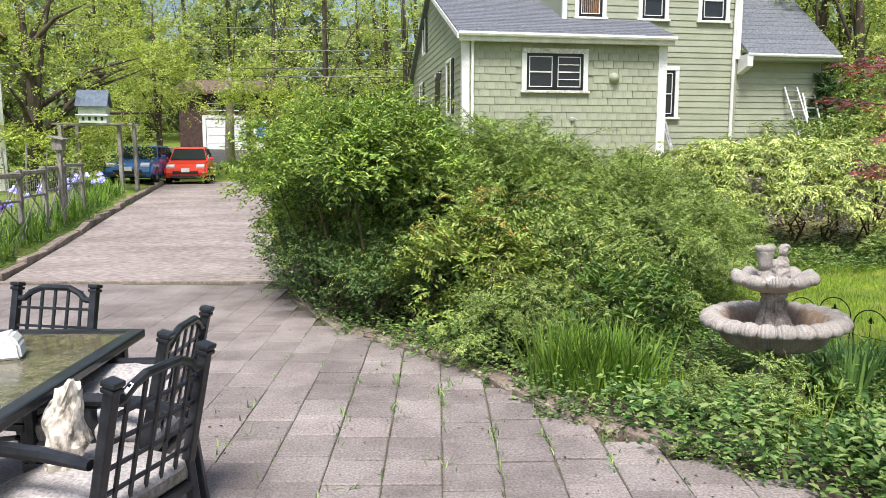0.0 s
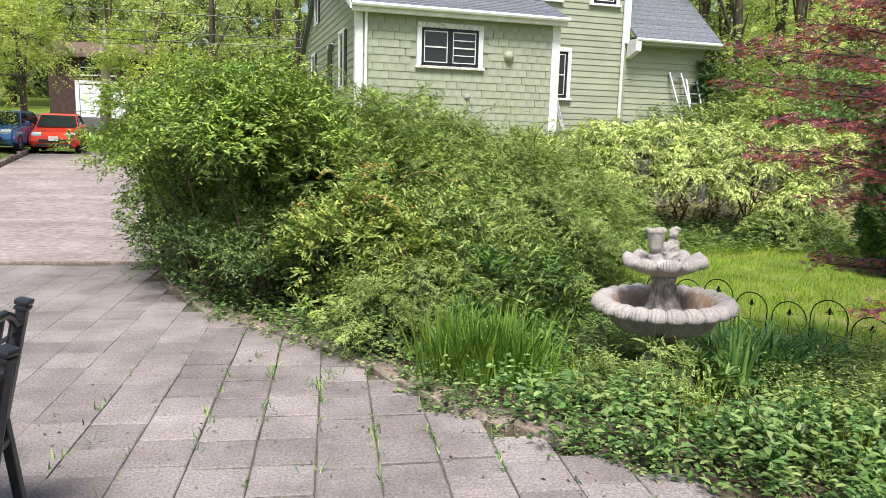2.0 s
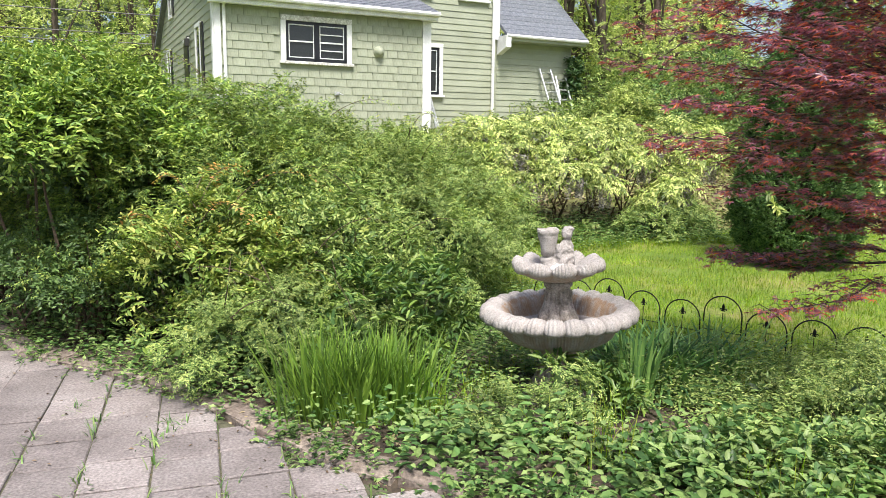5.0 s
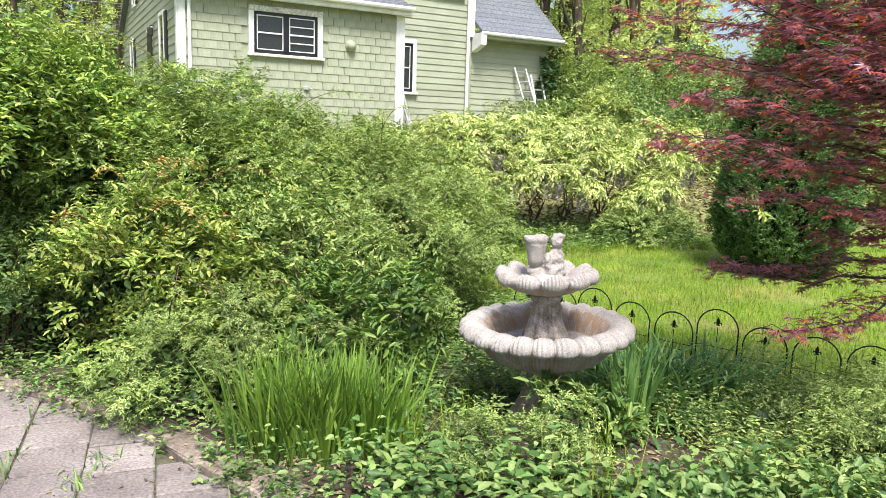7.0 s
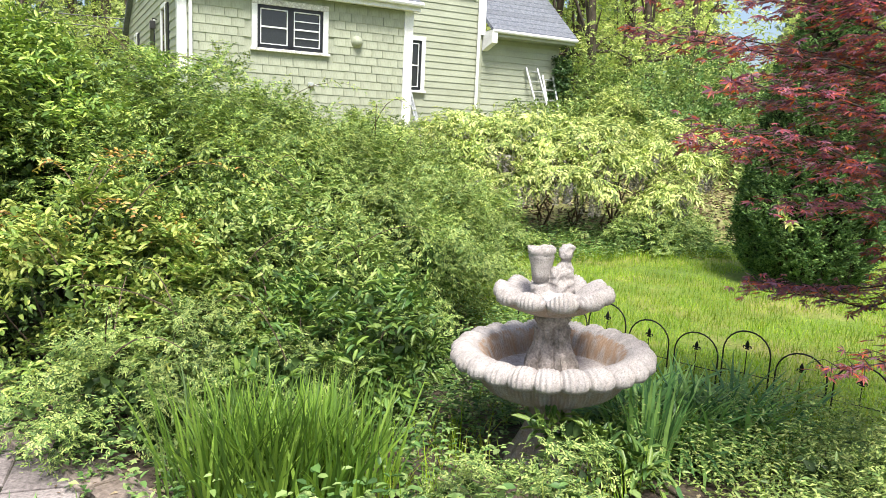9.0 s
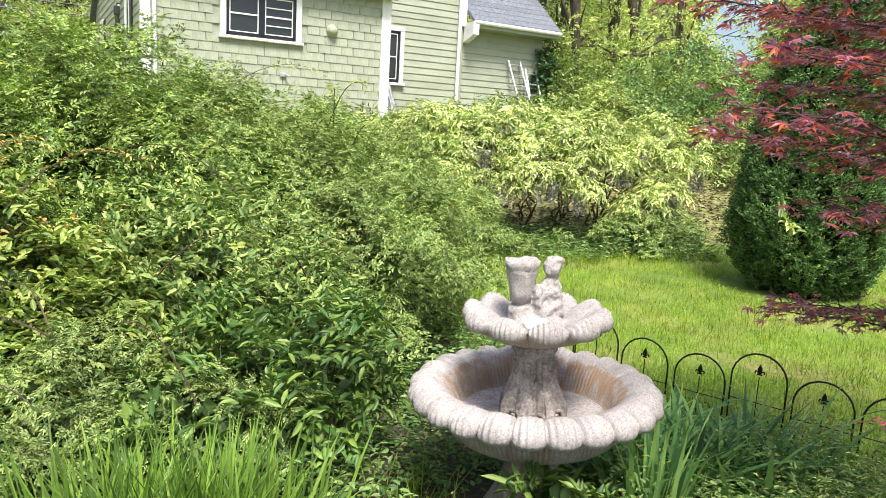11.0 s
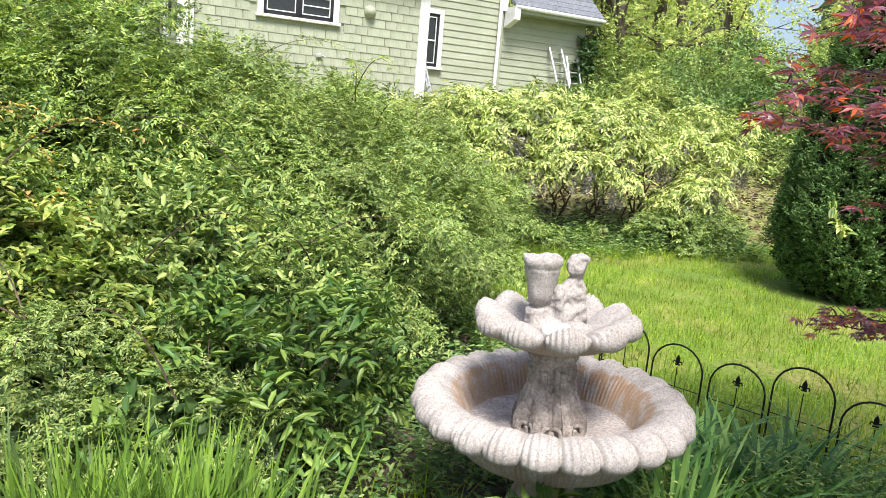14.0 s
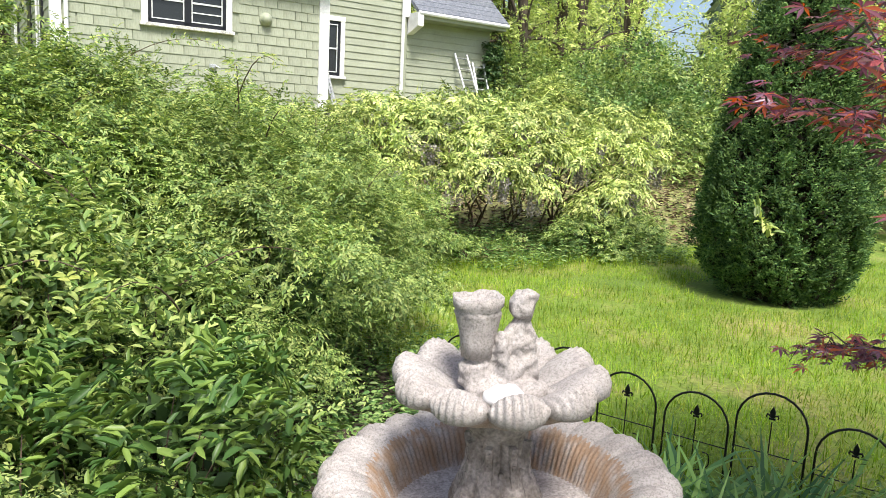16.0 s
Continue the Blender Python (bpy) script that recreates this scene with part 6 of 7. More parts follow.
for tip, broad in (((2.35, 2.85, 1.95), 0.42), ((2.22, 2.25, 1.54), 0.40), ((2.55, 2.70, 1.47), 0.36), ((2.75, 2.30, 1.25), 0.34), ((3.22, 2.90, 0.80), 0.26), ((3.35, 3.1, 0.72), 0.2), ((2.95, 2.15, 0.60), 0.26),
                   ((2.45, 2.35, 1.72), 0.42), ((2.6, 3.1, 2.2), 0.46), ((2.3, 2.2, 2.15), 0.45), ((2.55, 1.6, 1.85), 0.42), ((2.75, 1.3, 1.5), 0.36), ((2.9, 1.45, 2.3), 0.48), ((2.75, 2.6, 2.5), 0.48), ((3.0, 3.3, 2.05), 0.42),
                   ((2.7, 2.0, 2.75), 0.46), ((3.1, 3.2, 2.65), 0.46), ((3.1, 1.5, 2.75), 0.46), ((3.2, 2.5, 3.05), 0.44), ((3.4, 1.9, 3.25), 0.42), ((3.6, 2.9, 3.2), 0.42), ((4.1, 2.3, 3.5), 0.4),
                   ((3.55, 3.55, 1.75), 0.38), ((4.1, 3.7, 1.95), 0.42), ((4.7, 3.6, 2.2), 0.46), ((5.3, 3.1, 1.9), 0.46), ((5.5, 2.3, 2.2), 0.46), ((5.2, 1.5, 1.9), 0.46), ((4.5, 1.0, 2.1), 0.46), ((3.7, 0.9, 1.8), 0.42),
                   ((4.9, 2.9, 2.8), 0.44), ((4.6, 1.6, 2.9), 0.44), ((3.0, 2.9, 2.35), 0.46), ((2.9, 1.9, 2.1), 0.46), ((3.3, 2.6, 1.95), 0.44), ((3.5, 2.0, 2.4), 0.44), ((3.4, 3.2, 2.4), 0.44), ((3.6, 2.5, 2.75), 0.44), ((3.4, 2.35, 1.05), 0.28), ((3.3, 2.9, 1.55), 0.36), ((3.2, 1.8, 1.2), 0.3)):
    bough(tip, broad)
tagged(part("twig_growth", MT, M_MAPLEBARK, maple), kind="stuff")
MP, MD = np.array(MP), np.array(MD)
MD[:, 2] = MD[:, 2] * 0.3 - 0.22
ln = 0.046 * rng.uniform(0.6, 1.25, len(MP))
tagged(leaves("foliage", MP, MD, np.zeros_like(MP) + (0, 0, 1.0) + rng.normal(size=MP.shape) * 0.3, ln, ln, PALM, L_MAPLE, maple), kind="stuff")

# ---------------------------------------------------------------- trees


def tree(label, x, y, h, r, crown, n, leaf, material, limbs=9, lean=(0, 0), name="tree", category="tree", per=8, up=0.2, low=-0.75, bark=M_BARK):
    """A tapered trunk with limbs and a crown of leaf sprays; crown blobs are relative to the foot."""
    gz = float(ground_z(x, y))
    root = thing(name, label, category, (x, y, gz))
    bm = bmesh.new()
    top = Vector((lean[0], lean[1], h))
    pts = [Vector((0, 0, -0.2)).lerp(top, t) + Vector((math.sin(t * 7 + x) * 0.12, math.cos(t * 6 + y) * 0.12, 0)) * r * 2 for t in np.linspace(0, 1, 8)]
    tube(bm, pts, [r * (1.25 if i == 0 else 1 - 0.8 * i / 7) for i in range(8)], 10)
    B = np.array(crown, float)
    for k in range(limbs):
        b = B[k % len(B)]
        tip = Vector(b[:3] + rng.normal(size=3) * b[3:] * 0.45)
        st = pts[min(6, 2 + k % 5)]
        if tip.z < st.z:
            st = pts[2]
        mid = st.lerp(tip, 0.5) + Vector((0, 0, 0.1 * (tip - st).length))
        tube(bm, [st, st.lerp(mid, 0.5), mid, tip], [r * 0.38, r * 0.28, r * 0.2, r * 0.06], 6, False)
    part("trunk", bm, bark, root, smooth=True)
    P, D = crust(crown, n, low=low, depth=0.6, rough=0.4)
    D = unit(D + np.array((0, 0, up)) + rng.normal(size=D.shape) * 0.4)
    p, d, nn = sprays(P, D, per, leaf * 5)
    ln = leaf * rng.uniform(0.6, 1.4, len(p))
    tagged(leaves("crown", p, d, nn, ln, ln * 0.55, DIAMOND, material, root), kind="stuff")
    return root


tree("old spreading tree with bright yellow-green spring leaves", -13.6, 22.4, 6.5, 0.30,
     [(0.2, -0.3, 3.6, 2.4, 2.0, 1.1), (2.2, 1.0, 4.3, 2.2, 2.0, 1.3), (-1.8, -0.5, 4.2, 2.2, 2.0, 1.5), (1.0, 0, 5.8, 2.8, 2.4, 1.5), (3.2, 2.6, 3.2, 1.7, 1.8, 1.0), (-2.6, 0.5, 2.6, 1.4, 1.4, 1.1), (0.2, 1.5, 7.2, 2.4, 2.2, 1.2)], 2600, 0.085, L_TREEY, 16)
tree("young tree with bright yellow-green leaves by the street", -12.6, 30.6, 7.5, 0.16, [(0, 0, 4.4, 1.8, 1.8, 1.3), (-1.2, 0.3, 3.2, 1.5, 1.4, 1.2), (0.2, 0, 6, 1.6, 1.6, 1.3)], 1900, 0.11, L_TREEY, 9)
tree("low spreading tree with yellow-green leaves across the street", -9.0, 36, 5.5, 0.15, [(0, 0, 3.4, 2.6, 2.0, 1.0), (2.2, 0, 2.6, 2.0, 1.6, 0.9), (-0.6, 0, 4.6, 1.8, 1.6, 1.0), (3.9, 0.5, 1.8, 1.6, 1.4, 1.1)], 1900, 0.13, L_TREEY, 9)
far_rows = []
for k in range(20):
    b = -42 + 39 * k / 19 + rng.uniform(-1.2, 1.2)
    far_rows.append((b, rng.uniform(46, 62), rng.uniform(13, 19), L_TREEG if k % 3 else L_TREEY))
for k in range(9):
    far_rows.append((-4 + 19 * k / 8, rng.uniform(50, 60), rng.uniform(14, 18), L_TREEG))
for k in range(15):
    b = 27 + 42 * k / 14 + rng.uniform(-1.0, 1.0)
    far_rows.append((b, rng.uniform(28, 52), rng.uniform(9, 15), L_TREEG if k % 4 else L_TREEY))
far_rows = [q for q in far_rows if not 40 < q[0] < 44]
for b, dist, h, mat in far_rows:
    if -23 < b < -12:
        dist = max(dist, 58)
    x, y = dist * math.sin(radians(b)), dist * math.cos(radians(b))
    s = h / 14
    cr = []
    for q in range(7):
        zq = h * (0.22 + 0.75 * q / 6)
        wq = (2.6 - 1.6 * abs(q / 6 - 0.35)) * s
        cr.append((rng.normal() * 1.0 * s, rng.normal() * 1.0 * s, zq, wq, wq, h * 0.11))
    tree("tall woodland tree in light spring leaf", x, y, h, 0.16 + 0.1 * rng.random(), cr, 640, 0.22, mat, 8, (rng.normal() * 0.6, rng.normal() * 0.6), per=6)
for b, dist in ((28.5, 27), (30.2, 30), (31.8, 26), (34.0, 31), (36.5, 29), (39, 33)):
    x, y = dist * math.sin(radians(b)), dist * math.cos(radians(b))
    tree("slender dark-trunked tree with sparse fresh leaves", x, y, 12, 0.19, [(0.3, 0, 4.5, 1.8, 1.6, 1.2), (-0.5, 0, 7, 2.0, 1.8, 1.4), (0.4, 0, 9.5, 2.0, 1.8, 1.6), (1.2, 0, 3.2, 1.3, 1.2, 0.9)], 650, 0.13, L_TREEG, 10, (rng.normal() * 0.8, 0))
# undergrowth and distant woods
for b, dist, w in ((27, 25, 2.2), (31, 24, 2.4), (35, 23, 2.4), (40, 22, 2.6), (45, 21, 2.5), (51, 20, 2.6), (57, 19, 2.6), (63, 18, 2.6), (70, 17, 2.6)):
    x, y = dist * math.sin(radians(b)), dist * math.cos(radians(b))
    z = float(ground_z(x, y))
    shrub("woodland edge undergrowth in fresh leaf", [(x, y, z + 0.5, w, w, 0.9), (x + 1, y + 1.5, z + 1.4, w * 0.8, w * 0.8, 1.3)], 170, 10, 0.42, 0.4, 6, 0.12, 0.45, L_MID if int(b) % 2 else L_COVER, 16, stem_r=0.03, depth=0.4)
for b, dist in ((-33, 26), (-29, 30), (-13, 33), (-9, 31), (-6, 34), (-3.5, 30)):
    x, y = dist * math.sin(radians(b)), dist * math.cos(radians(b))
    z = float(ground_z(x, y))
    shrub("roadside bushes in fresh yellow-green leaf", [(x, y, z + 0.8, 1.8, 1.5, 1.1), (x + 1.4, y + 0.6, z + 1.1, 1.5, 1.3, 1.2)], 110, 9, 0.35, 0.4, 6, 0.12, 0.5, L_TREEY if int(b) % 2 else L_TREEG, 10, stem_r=0.03)
a = rng.uniform(radians(-70), radians(85), 26000)
rd = rng.uniform(66, 90, len(a))
hh = 16 * rng.random(len(a)) * (0.8 + 0.25 * np.sin(a * 23) + 0.15 * np.sin(a * 57))
hh = np.where((a > radians(39.5)) & (a < radians(44)), hh * 0.45, hh)
X, Y = rd * np.sin(a), rd * np.cos(a)
woods = leaves("far_woods", np.stack([X, Y, ground_z(X, Y) + hh], 1), rand_dirs(len(a)), rand_dirs(len(a)) + np.array((0, 0, 0.8)), rng.uniform(0.8, 2.0, len(a)), rng.uniform(0.6, 1.3, len(a)), DIAMOND, L_PINE)
tagged(woods, "distant green woods on rising ground", "woods", kind="stuff")

# ---------------------------------------------------------------- iris bed and rustic fence by the driveway
ix = rng.uniform(0, 1, 1500)
yy = 7.2 + ix * 13.5
xx = -6.05 - (yy - 7) * 0.282 - rng.uniform(0.05, 0.75, len(yy))
bed = blades("iris_bed", np.stack([xx, yy, ground_z(xx, yy)], 1), rng.normal(size=(len(xx), 2)) * 0.45, rng.uniform(0.3, 0.62, len(xx)), rng.uniform(0.018, 0.034, len(xx)), L_IRIS, None, bend=0.4)
tagged(bed, "row of flowering irises along the driveway edging", "iris bed", kind="stuff")
cover("ground_cover", "low green weeds under the irises", (-12, -5.8), (7, 20), 4200, 0.14, 0.05, 0.5, L_COVER, lambda x, y: (x < -5.95 - (y - 7) * 0.282) & (x > -7.0 - (y - 7) * 0.282), per=6)


def flower(x, y, h, mat, label):
    z = float(ground_z(x, y))
    f = thing("iris_flower", label, "flower", (x, y, z), group="iris flowers in the bed")
    part("stalk", tube(bmesh.new(), [(0, 0, 0), (0.01, 0, h)], 0.006, 5), M_STEM, f)
    n = 14
    P = np.array([[0, 0, h]] * n) + rng.normal(size=(n, 3)) * 0.015
    D = rand_dirs(n)
    leaves("petals", P, D, rand_dirs(n), 0.085, 0.07, OVAL, mat, f)


for k in range(22):
    y = 8.2 + k * 0.52 + rng.uniform(-0.2, 0.2)
    flower(-6.35 - (y - 7) * 0.282 - rng.uniform(0, 0.45), y, rng.uniform(0.55, 0.8), M_PETALP if k in (3, 4, 14) else M_PETALW, "deep purple iris bloom on a stalk" if k in (3, 4, 14) else "pale lavender iris bloom on a stalk")

fence_pts = [(-5.9, 6.6), (-6.35, 8.3), (-6.75, 9.9), (-7.2, 11.5), (-7.7, 13.2), (-8.3, 15.2)]
fence = thing("garden_fence", "rustic weathered grey wood fence panels with wire mesh", "fence", (0, 0, 0))
for i, (x, y) in enumerate(fence_pts):
    z = float(ground_z(x - 0.3, y))
    part("post", one_box((x - 0.3, y, z + 0.60), (0.075, 0.075, 1.22), Matrix.Rotation(radians(rng.uniform(-3, 3)), 3, "X"), 0.01), M_GREYWOOD, fence)
    if i:
        a, b = Vector((fence_pts[i - 1][0] - 0.3, fence_pts[i - 1][1], 0)), Vector((x - 0.3, y, 0))
        za, zb = float(ground_z(a.x, a.y)), z
        a2, b2 = a + Vector((0, 0, za + 1.15)), b + Vector((0, 0, zb + 1.12))
        part("rail", tube(bmesh.new(), [a2 + Vector((0, -0.1, 0)), b2 + Vector((0, 0.08, 0))], 0.042, 6), M_GREYWOOD, fence)
        part("rail", tube(bmesh.new(), [a + Vector((0, 0, za + 0.75)), b + Vector((0, 0, zb + 0.7))], 0.02, 6), M_GREYWOOD, fence)
        part("brace", tube(bmesh.new(), [a + Vector((0, 0, za + 0.2)), b + Vector((0, 0, zb + 1.05))], 0.014, 6), M_GREYWOOD, fence)
        part("brace", tube(bmesh.new(), [a + Vector((0, 0, za + 1.1)), b + Vector((0, 0, zb + 0.25))], 0.012, 6), M_GREYWOOD, fence)
        ms = bmesh.new()
        for q in range(1, 12):
            p = a.lerp(b, q / 12)
            zz0 = za + (zb - za) * q / 12
            tube(ms, [p + Vector((0, 0, zz0)), p + Vector((0, 0, zz0 + 1.1))], 0.003, 3, False)
        for q in range(1, 9):
            tube(ms, [a + Vector((0, 0, za + q * 0.125)), b + Vector((0, 0, zb + q * 0.125))], 0.003, 3, False)
        part("wire_mesh", ms, M_ALU, fence)
for k in range(16):
    y = 7 + k * 0.75
    x = -6.9 - (y - 7) * 0.29 - rng.uniform(0.1, 1.2)
    z = float(ground_z(x, y))
    st = part("garden_stake", tube(bmesh.new(), [(0, 0, -0.05), (rng.uniform(-0.2, 0.2), rng.uniform(-0.3, 0.3), rng.uniform(1.2, 2.0))], 0.013, 5), M_GREYWOOD)
    st.matrix_basis = pose(x, y, z)
    tagged(st, "thin weathered stake stuck in the vegetable garden", "stake", "garden stakes")

# arbour with bird house
arbour = thing("arbour", "weathered wood arbour with a flat plank top", "arbour", (-11.0, 21.0, float(ground_z(-11.0, 21.0))), 0)
for dx, dy in ((-1.0, 0), (0.75, 0.2), (-0.9, 0.9), (0.85, 1.1)):
    part("post", one_box((dx, dy, 1.05), (0.11, 0.11, 2.1), bevel=0.012), M_GREYWOOD, arbour)
for dy in (0.0, 0.5, 1.0):
    part("beam", one_box((-0.1, dy + 0.05, 2.14), (2.3, 0.16, 0.06), bevel=0.01), M_GREYWOOD, arbour)
AZ0 = float(ground_z(-11.0, 21.0))
bh = thing("birdhouse", "mint green multi-hole birdhouse with a slate blue roof", "birdhouse", (-11.0, 21.2, AZ0 + 2.17), 12)
bh.scale = (1.5, 1.5, 1.5)
part("body", prism(bmesh.new(), [(-0.27, 0), (0.27, 0), (0.27, 0.34), (-0.27, 0.34)], 0.36, Matrix.Translation((0, -0.18, 0))), M_BIRDBOX, bh)
rf = bmesh.new()
rt = Matrix.Translation((0.31, 0, 0)) @ Matrix.Rotation(radians(90), 4, "Z")
prism(rf, [(-0.25, 0.32), (0, 0.64), (0, 0.68), (-0.28, 0.33)], 0.62, rt)
prism(rf, [(0.25, 0.32), (0, 0.64), (0, 0.68), (0.28, 0.33)], 0.62, rt)
part("roof", rf, M_BIRDROOF, bh)
part("gable", prism(bmesh.new(), [(-0.18, 0.34), (0.18, 0.34), (0, 0.62)], 0.5, Matrix.Translation((0.25, 0, 0)) @ Matrix.Rotation(radians(90), 4, "Z")), M_BIRDBOX, bh)
part("ledge", one_box((0, 0, 0.16), (0.62, 0.46, 0.025)), M_WHITE, bh)
for k in range(4):
    part("entrance", one_box((-0.18 + 0.12 * k, -0.181, 0.085), (0.05, 0.012, 0.075), bevel=0.004), M_BLACKPL, bh)
sb = thing("birdhouse", "small weathered wooden bird box on a post", "birdhouse", (-7.75, 12.6, float(ground_z(-7.75, 12.6))))
part("post", one_box((0, 0, 0.75), (0.09, 0.09, 1.5), bevel=0.01), M_GREYWOOD, sb)
part("box", one_box((0, 0, 1.6), (0.2, 0.18, 0.22), bevel=0.008), M_GREYWOOD, sb)
part("roof", one_box((0, 0, 1.73), (0.34, 0.3, 0.03), Matrix.Rotation(radians(12), 3, "Y"), 0.006), M_GREYWOOD, sb)

# ---------------------------------------------------------------- cars


def car(label, at, rz, L, W, H, paint, nose):
    """A hatchback or saloon; its own +x is the front."""
    c = thing("car", label, "car", at, rz)
    side = [(-L / 2, 0.30), (-L / 2 - 0.02, 0.55), (-L / 2 + 0.03, 0.86), (-L / 2 + 0.12, 0.95), (L / 2 - nose, 0.95), (L / 2 - 0.28, 0.80), (L / 2 - 0.04, 0.64), (L / 2 + 0.02, 0.45), (L / 2 - 0.05, 0.26), (L / 2 - 0.5, 0.20), (-L / 2 + 0.4, 0.20)]
    bm = prism(bmesh.new(), side, W, Matrix.Translation((0, -W / 2, 0)))
    bmesh.ops.bevel(bm, geom=[e for e in bm.edges if abs(e.verts[0].co.y - e.verts[1].co.y) < 0.01], offset=0.09, segments=3, affect="EDGES")
    body = part("body", bm, paint, c, smooth=False)
    r0, r1 = -L / 2 + 0.15, L / 2 - nose + 0.05
    top = [(r0, 0.93), (r0 + 0.25, H - 0.06), (r0 + 0.55, H), (r1 - 0.95, H), (r1 - 0.6, H - 0.05), (r1, 0.93)]
    bm = prism(bmesh.new(), top, W - 0.16, Matrix.Translation((0, -W / 2 + 0.08, 0)))
    for v in bm.verts:
        if v.co.z > 1.0:
            v.co.y *= 0.84
    bmesh.ops.bevel(bm, geom=[e for e in bm.edges if e.verts[0].co.z > 1.0 and e.verts[1].co.z > 1.0], offset=0.05, segments=3, affect="EDGES")
    part("cabin", bm, paint, c)
    ws = bmesh.new()
    hw = W / 2 - 0.12
    f = ws.faces.new([ws.verts.new(q) for q in ((r1 + 0.005, -hw, 0.98), (r1 + 0.005, hw, 0.98), (r1 - 0.575, hw * 0.84, H - 0.07), (r1 - 0.575, -hw * 0.84, H - 0.07))])
    bmesh.ops.solidify(ws, geom=[f], thickness=-0.012)
    part("windscreen", ws, M_CARGLASS, c)
    for s in (-1, 1):
        for a, b in ((0.06, 0.46), (0.5, 0.94)):
            w = bmesh.new()
            xa, xb = r0 + (r1 - r0) * a, r0 + (r1 - r0) * b
            ta, tb = max(xa, r0 + 0.32), min(xb, r1 - 0.66)
            y0, y1 = s * (W / 2 - 0.072), s * ((W / 2 - 0.08) * 0.85)
            f = w.faces.new([w.verts.new(q) for q in ((xa, y0, 1.0), (xb, y0, 1.0), (tb, y1, H - 0.08), (ta, y1, H - 0.08))])
            bmesh.ops.solidify(w, geom=[f], thickness=0.012)
            part("side_window", w, M_CARGLASS, c)
        part("headlight", one_box((L / 2 - 0.14, s * (W / 2 - 0.26), 0.69), (0.22, 0.32, 0.15), Matrix.Rotation(radians(20), 3, "Y"), 0.03), M_LAMPGLASS, c, "clear headlight")
        part("mirror", one_box((r1 - 0.25, s * (W / 2 + 0.07), 1.02), (0.1, 0.16, 0.12), bevel=0.03), paint, c)
        for x in (-L / 2 + 0.75, L / 2 - 0.82):
            ty = bmesh.new()
            lathe(ty, lambda i, a: ((0.20, -0.09), (0.30, -0.1), (0.315, -0.06), (0.315, 0.06), (0.30, 0.1), (0.20, 0.09))[i], 6, 28)
            ty.transform(Matrix.Translation((x, s * (W / 2 - 0.085), 0.315)) @ Matrix.Rotation(radians(90), 4, "X"))
            wh = part("wheel", ty, M_TYRE, c, "black tyre with silver rim", True)
            rm = bmesh.new()
            lathe(rm, lambda i, a: ((0.0, 0.06), (0.06, 0.065), (0.17 - 0.05 * (math.cos(5 * a) > 0.4), 0.05), (0.20, 0.07), (0.205, 0.0))[i], 5, 40)
            rm.transform(Matrix.Translation((x, s * (W / 2 - 0.075), 0.315)) @ Matrix.Rotation(radians(-90 * s), 4, "X"))
            part("rim", rm, M_ALU, wh)
    part("grille", one_box((L / 2 + 0.0, 0, 0.47), (0.06, W * 0.6, 0.13), bevel=0.02), M_BLACKPL, c)
    part("bumper_intake", one_box((L / 2 - 0.03, 0, 0.32), (0.06, W * 0.75, 0.09), bevel=0.02), M_BLACKPL, c)
    part("number_plate", one_box((L / 2 + 0.035, 0, 0.56), (0.02, 0.32, 0.16), bevel=0.005), M_WHITE, c)
    return c


def road_z(x, y):
    return max(float(ground_z(x, y)), float(-0.045 + 0.30 * smooth01((y - 6.8) / 23)) + 0.05)


car("bright red small hatchback parked at the driveway top", (-10.75, 29.2, road_z(-10.75, 29.2)), -78, 3.75, 1.66, 1.5, M_REDCAR, 1.15)
car("dark blue saloon parked beside the iris bed", (-12.15, 27.6, road_z(-12.15, 27.6)), -82, 4.5, 1.75, 1.45, M_BLUECAR, 1.45)

# ---------------------------------------------------------------- house and pole across the street
gh = thing("garage_house", "dark brown shingled house with a white garage door", "house", (-14.4, 47.0, float(ground_z(-14.4, 47.0)) - 0.1), 6)
part("wall", one_box((0.4, 3, 1.95), (6.6, 6, 3.9)), M_BROWNWALL, gh)
part("roof", prism(bmesh.new(), [(-0.6, 3.75), (3, 4.7), (6.6, 3.75), (6.6, 3.95), (3, 4.95), (-0.6, 3.97)], 7.2, Matrix.Translation((4.0, 0, 0)) @ Matrix.Rotation(radians(90), 4, "Z")), M_BROWNROOF, gh)
gd = part("garage_door", one_box((0.0, -0.06, 1.05), (2.3, 0.1, 2.1)), M_WHITE, gh, "white panelled garage door")
for k in range(4):
    part("panel", one_box((0, -0.12, 0.27 + 0.52 * k), (2.2, 0.03, 0.47), bevel=0.01), M_WHITE, gd)
part("casing", one_box((-1.3, -0.05, 1.1), (0.22, 0.14, 2.3)), M_WHITE, gh)
part("casing", one_box((1.3, -0.05, 1.1), (0.22, 0.14, 2.3)), M_WHITE, gh)
part("casing", one_box((0, -0.05, 2.27), (2.8, 0.16, 0.2)), M_WHITE, gh)
dr = part("door", one_box((2.35, -0.06, 1.05), (0.9, 0.1, 2.1)), M_WHITE, gh, "white door with a blue panel")
part("panel", one_box((2.4, -0.125, 1.35), (0.55, 0.04, 1.1), bevel=0.01), M_BLUEDOOR, dr)
for u in (-0.6, 0.5):
    w = part("window", one_box((u, -0.03, 3.15), (0.9, 0.07, 0.9)), M_GLASS, gh)
    part("frame", one_box((u, -0.06, 3.15), (0.9, 0.05, 0.07)), M_WHITE, w)
    part("frame", one_box((u, -0.062, 2.70), (1.0, 0.054, 0.08)), M_WHITE, w)
wh2 = thing("neighbour_house", "pale house corner behind the big tree", "house", (-17.5, 22.5, float(ground_z(-17.5, 22.5))), 30)
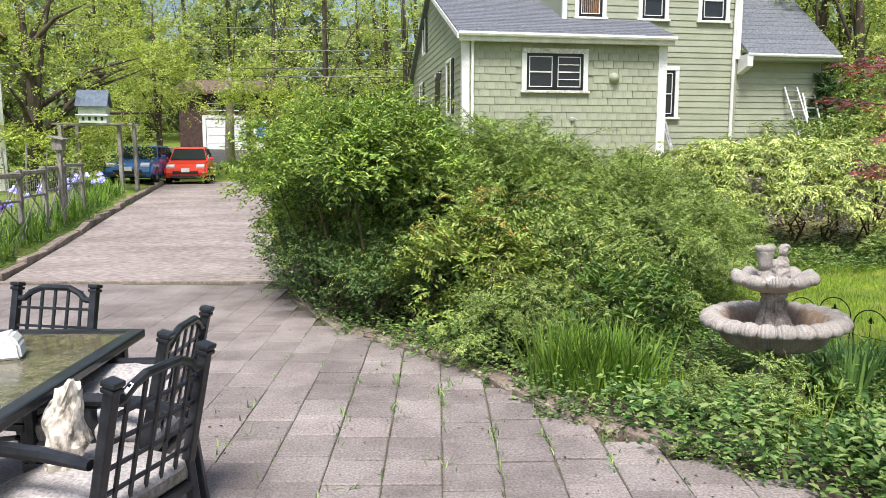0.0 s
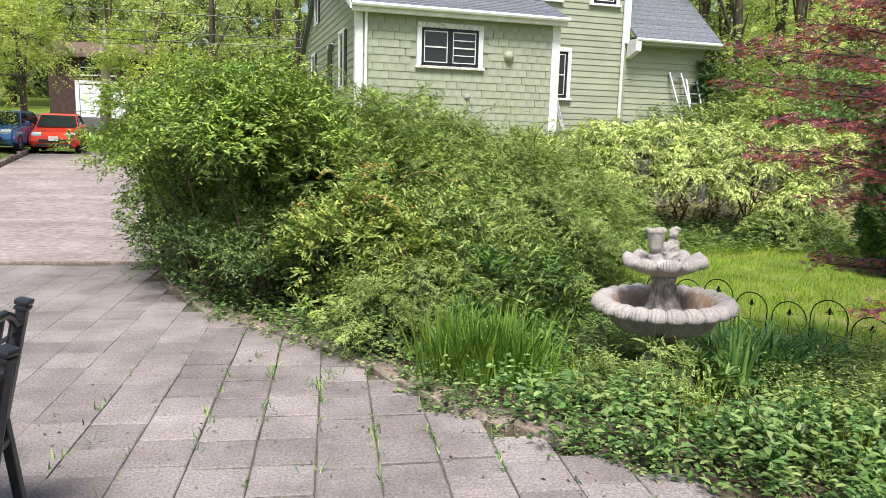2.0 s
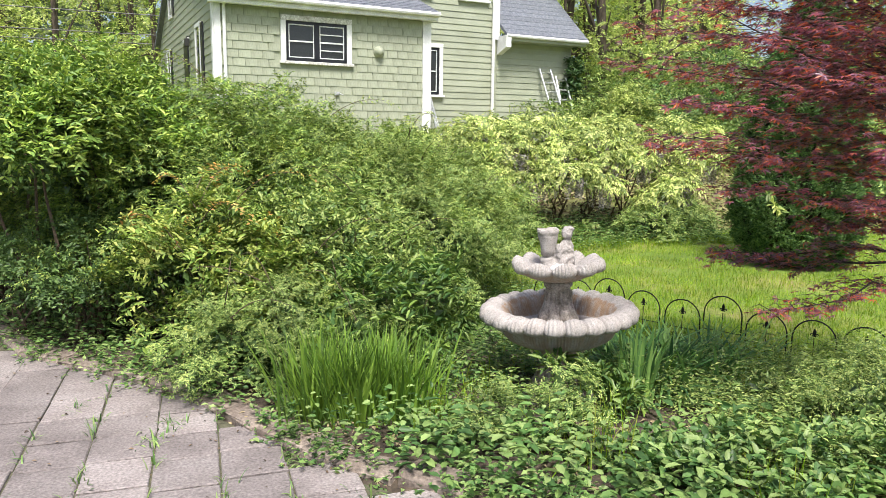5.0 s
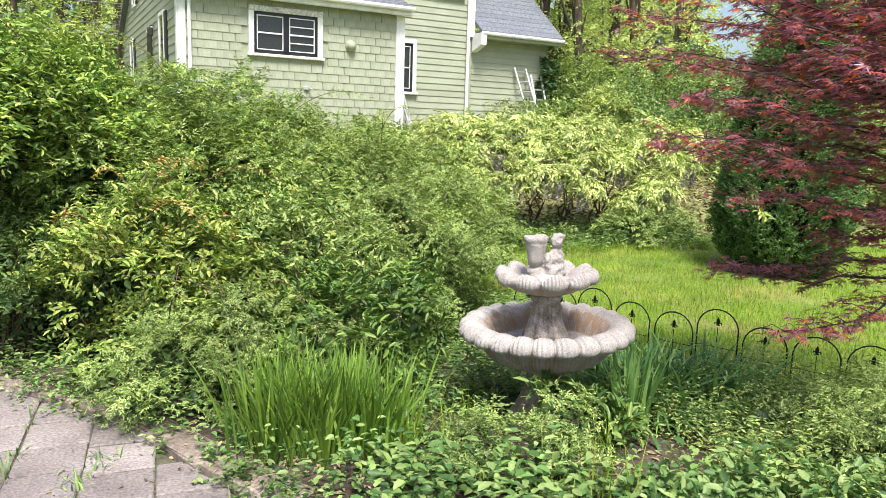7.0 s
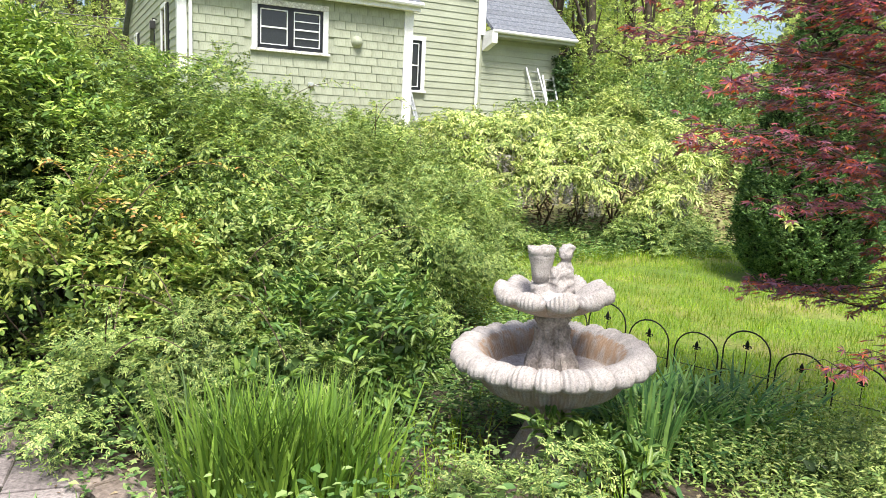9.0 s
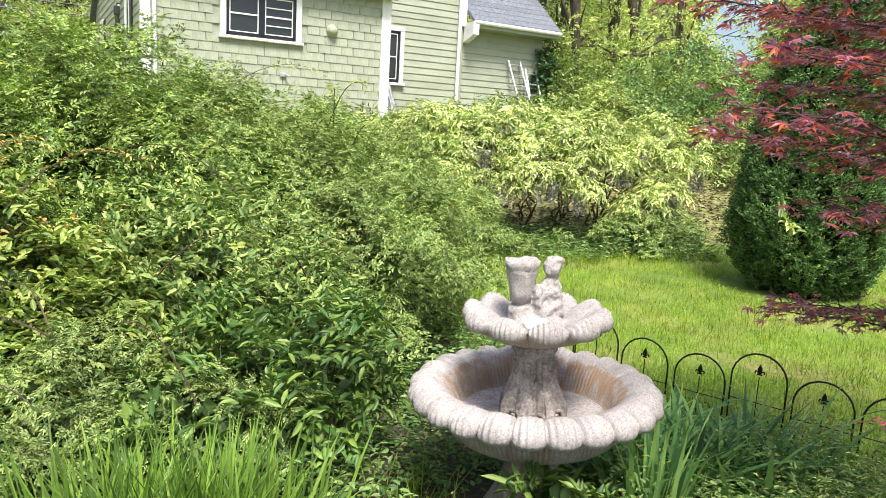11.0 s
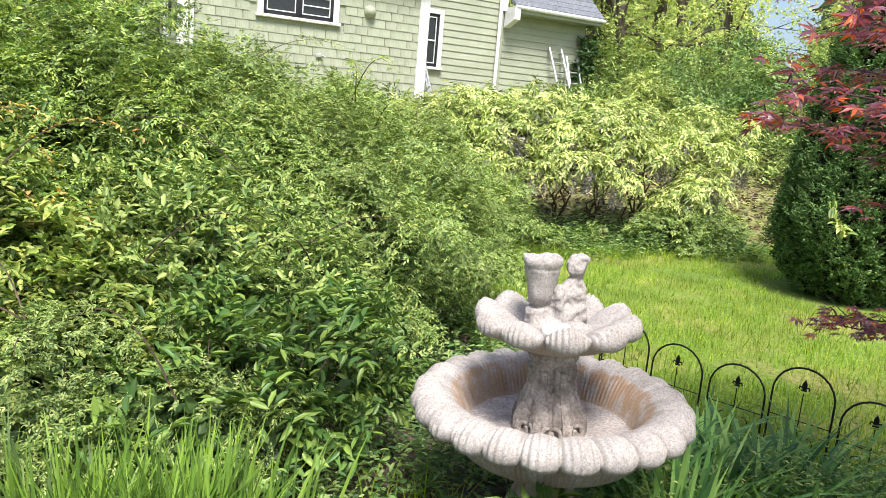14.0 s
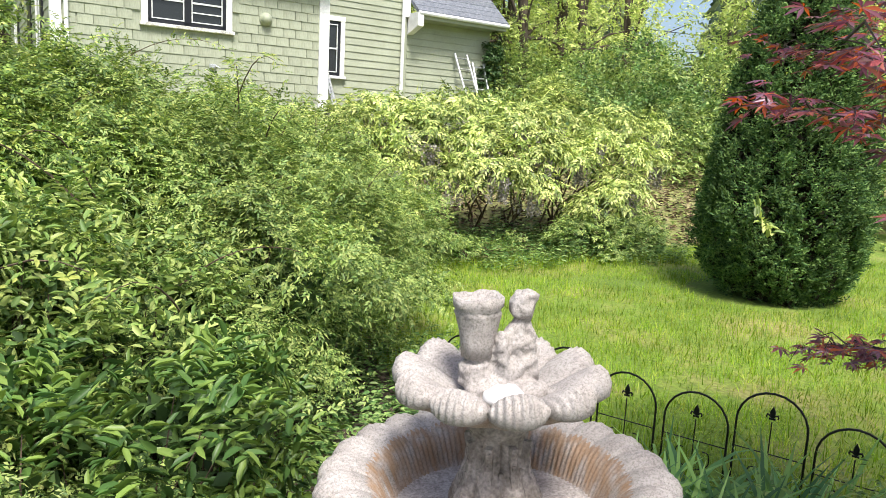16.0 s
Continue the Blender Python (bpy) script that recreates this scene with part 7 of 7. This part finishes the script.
part("wall", one_box((0, 0, 2.5), (5, 5, 5)), M_WHITE, wh2)
part("roof", prism(bmesh.new(), [(-2.8, 4.9), (0, 6.8), (2.8, 4.9)], 5.4, Matrix.Translation((0, -2.7, 0))), M_BROWNROOF, wh2)
px, py = -11.4, 37.4
pz = float(ground_z(px, py))
pole = thing("dead_trunk", "bleached dead tree trunk standing like a pole", "dead tree", (px, py, pz))
bm = tube(bmesh.new(), [(0, 0, -0.1), (0.05, 0, 1.6), (0.12, 0, 3.4), (0.1, 0, 4.6), (0.16, 0, 5.5)], [0.27, 0.24, 0.22, 0.2, 0.05], 14)
for v in bm.verts:
    v.co += Vector((1, 0.6, 0)) * noise.noise(v.co * 2.2) * 0.08
part("trunk", bm, M_POLE, pole, smooth=True)
for k, (z0, z1, off) in enumerate(((5.35, 5.15, 0), (4.4, 4.55, 0.5), (4.05, 4.2, 0.9), (6.6, 6.4, 1.4))):
    bm = bmesh.new()
    tube(bm, [(-44 + 92 * t, 33.5 + off + 2 * t, z0 + (z1 - z0) * t + 1.2 + 3.0 * (t - 0.5) ** 2) for t in np.linspace(0, 1, 24)], 0.022, 5)
    tagged(part("power_line", bm, M_BLACKPL), "black overhead cable along the street", "cable", "overhead cables")
for x, y in ((-44, 34.2), (48, 36.2)):
    up = thing("utility_pole", "brown wooden utility pole by the street", "pole", (x, y, float(ground_z(x, y))))
    part("shaft", tube(bmesh.new(), [(0, 0, -0.2), (0, 0, 9.5)], [0.17, 0.12], 10), M_BARK, up)
    part("crossarm", one_box((0, 0, 8.6), (0.1, 1.8, 0.12)), M_BARK, up)

# ---------------------------------------------------------------- pavers
paver_meshes = []
for k in range(14):
    tight = k >= 8
    bm = one_box((0, 0, -0.02), (0.299, 0.2985, 0.04) if tight else (0.292, 0.286, 0.04))
    top = [e for e in bm.edges if all(v.co.z > -0.001 for v in e.verts)]
    bmesh.ops.bevel(bm, geom=top, offset=0.0035 if tight else 0.006, segments=1, affect="EDGES")
    slack = 0.0015 if tight else 0.003
    for v in bm.verts:
        v.co.x += rng.uniform(-slack, slack)
        v.co.y += rng.uniform(-slack, slack)
        v.co.z += rng.uniform(-0.0015, 0.0015)
    me = bpy.data.meshes.new("paver")
    bm.to_mesh(me)
    bm.free()
    me.materials.append(M_PAVER)
    paver_meshes.append(me)
rest = []
for i in range(-30, 32):
    x = -0.04 + 0.3 * i
    off = float(rng.uniform(-0.07, 0.07))
    for j in range(-24, 24):
        y = off + 0.3 * j
        if y > 6.72 or y < -6.5 or x < -9.2 or x > 8.8:
            continue
        if x > -2.35 and float(bed_depth(x, y)) > 0.0:
            continue
        if x < -5.6 and y > 6.1:
            continue
        calm = 0.25 if x < -1.1 else 1.0
        m = pose(x, y, calm * rng.uniform(-0.003, 0.003), calm * rng.uniform(-0.6, 0.6), calm * rng.uniform(-0.5, 0.5), calm * rng.uniform(-0.5, 0.5))
        if -2.6 < x < 1.7 and -0.4 < y < 5.2:
            s = new("paver", paver_meshes[int(rng.integers(8, 14) if x < -1.1 + 0.4 * math.sin(y * 2.0) else rng.integers(8))])
            s.parent = pavement
            s.matrix_basis = m
        else:
            rest.append(m)
me0 = paver_meshes[9]
V0 = np.array([v.co[:] for v in me0.vertices])
F0q = [tuple(p.vertices) for p in me0.polygons]
verts, faces = [], []
for m in rest:
    k = len(verts)
    mm = np.array(m)
    verts += (V0 @ mm[:3, :3].T + mm[:3, 3]).tolist()
    faces += [tuple(v + k for v in q) for q in F0q]
me = bpy.data.meshes.new("paver_field")
me.from_pydata(verts, [], faces)
me.materials.append(M_PAVER)
field = new("paver_field", me)
field.parent = pavement
tagged(field, kind="stuff")
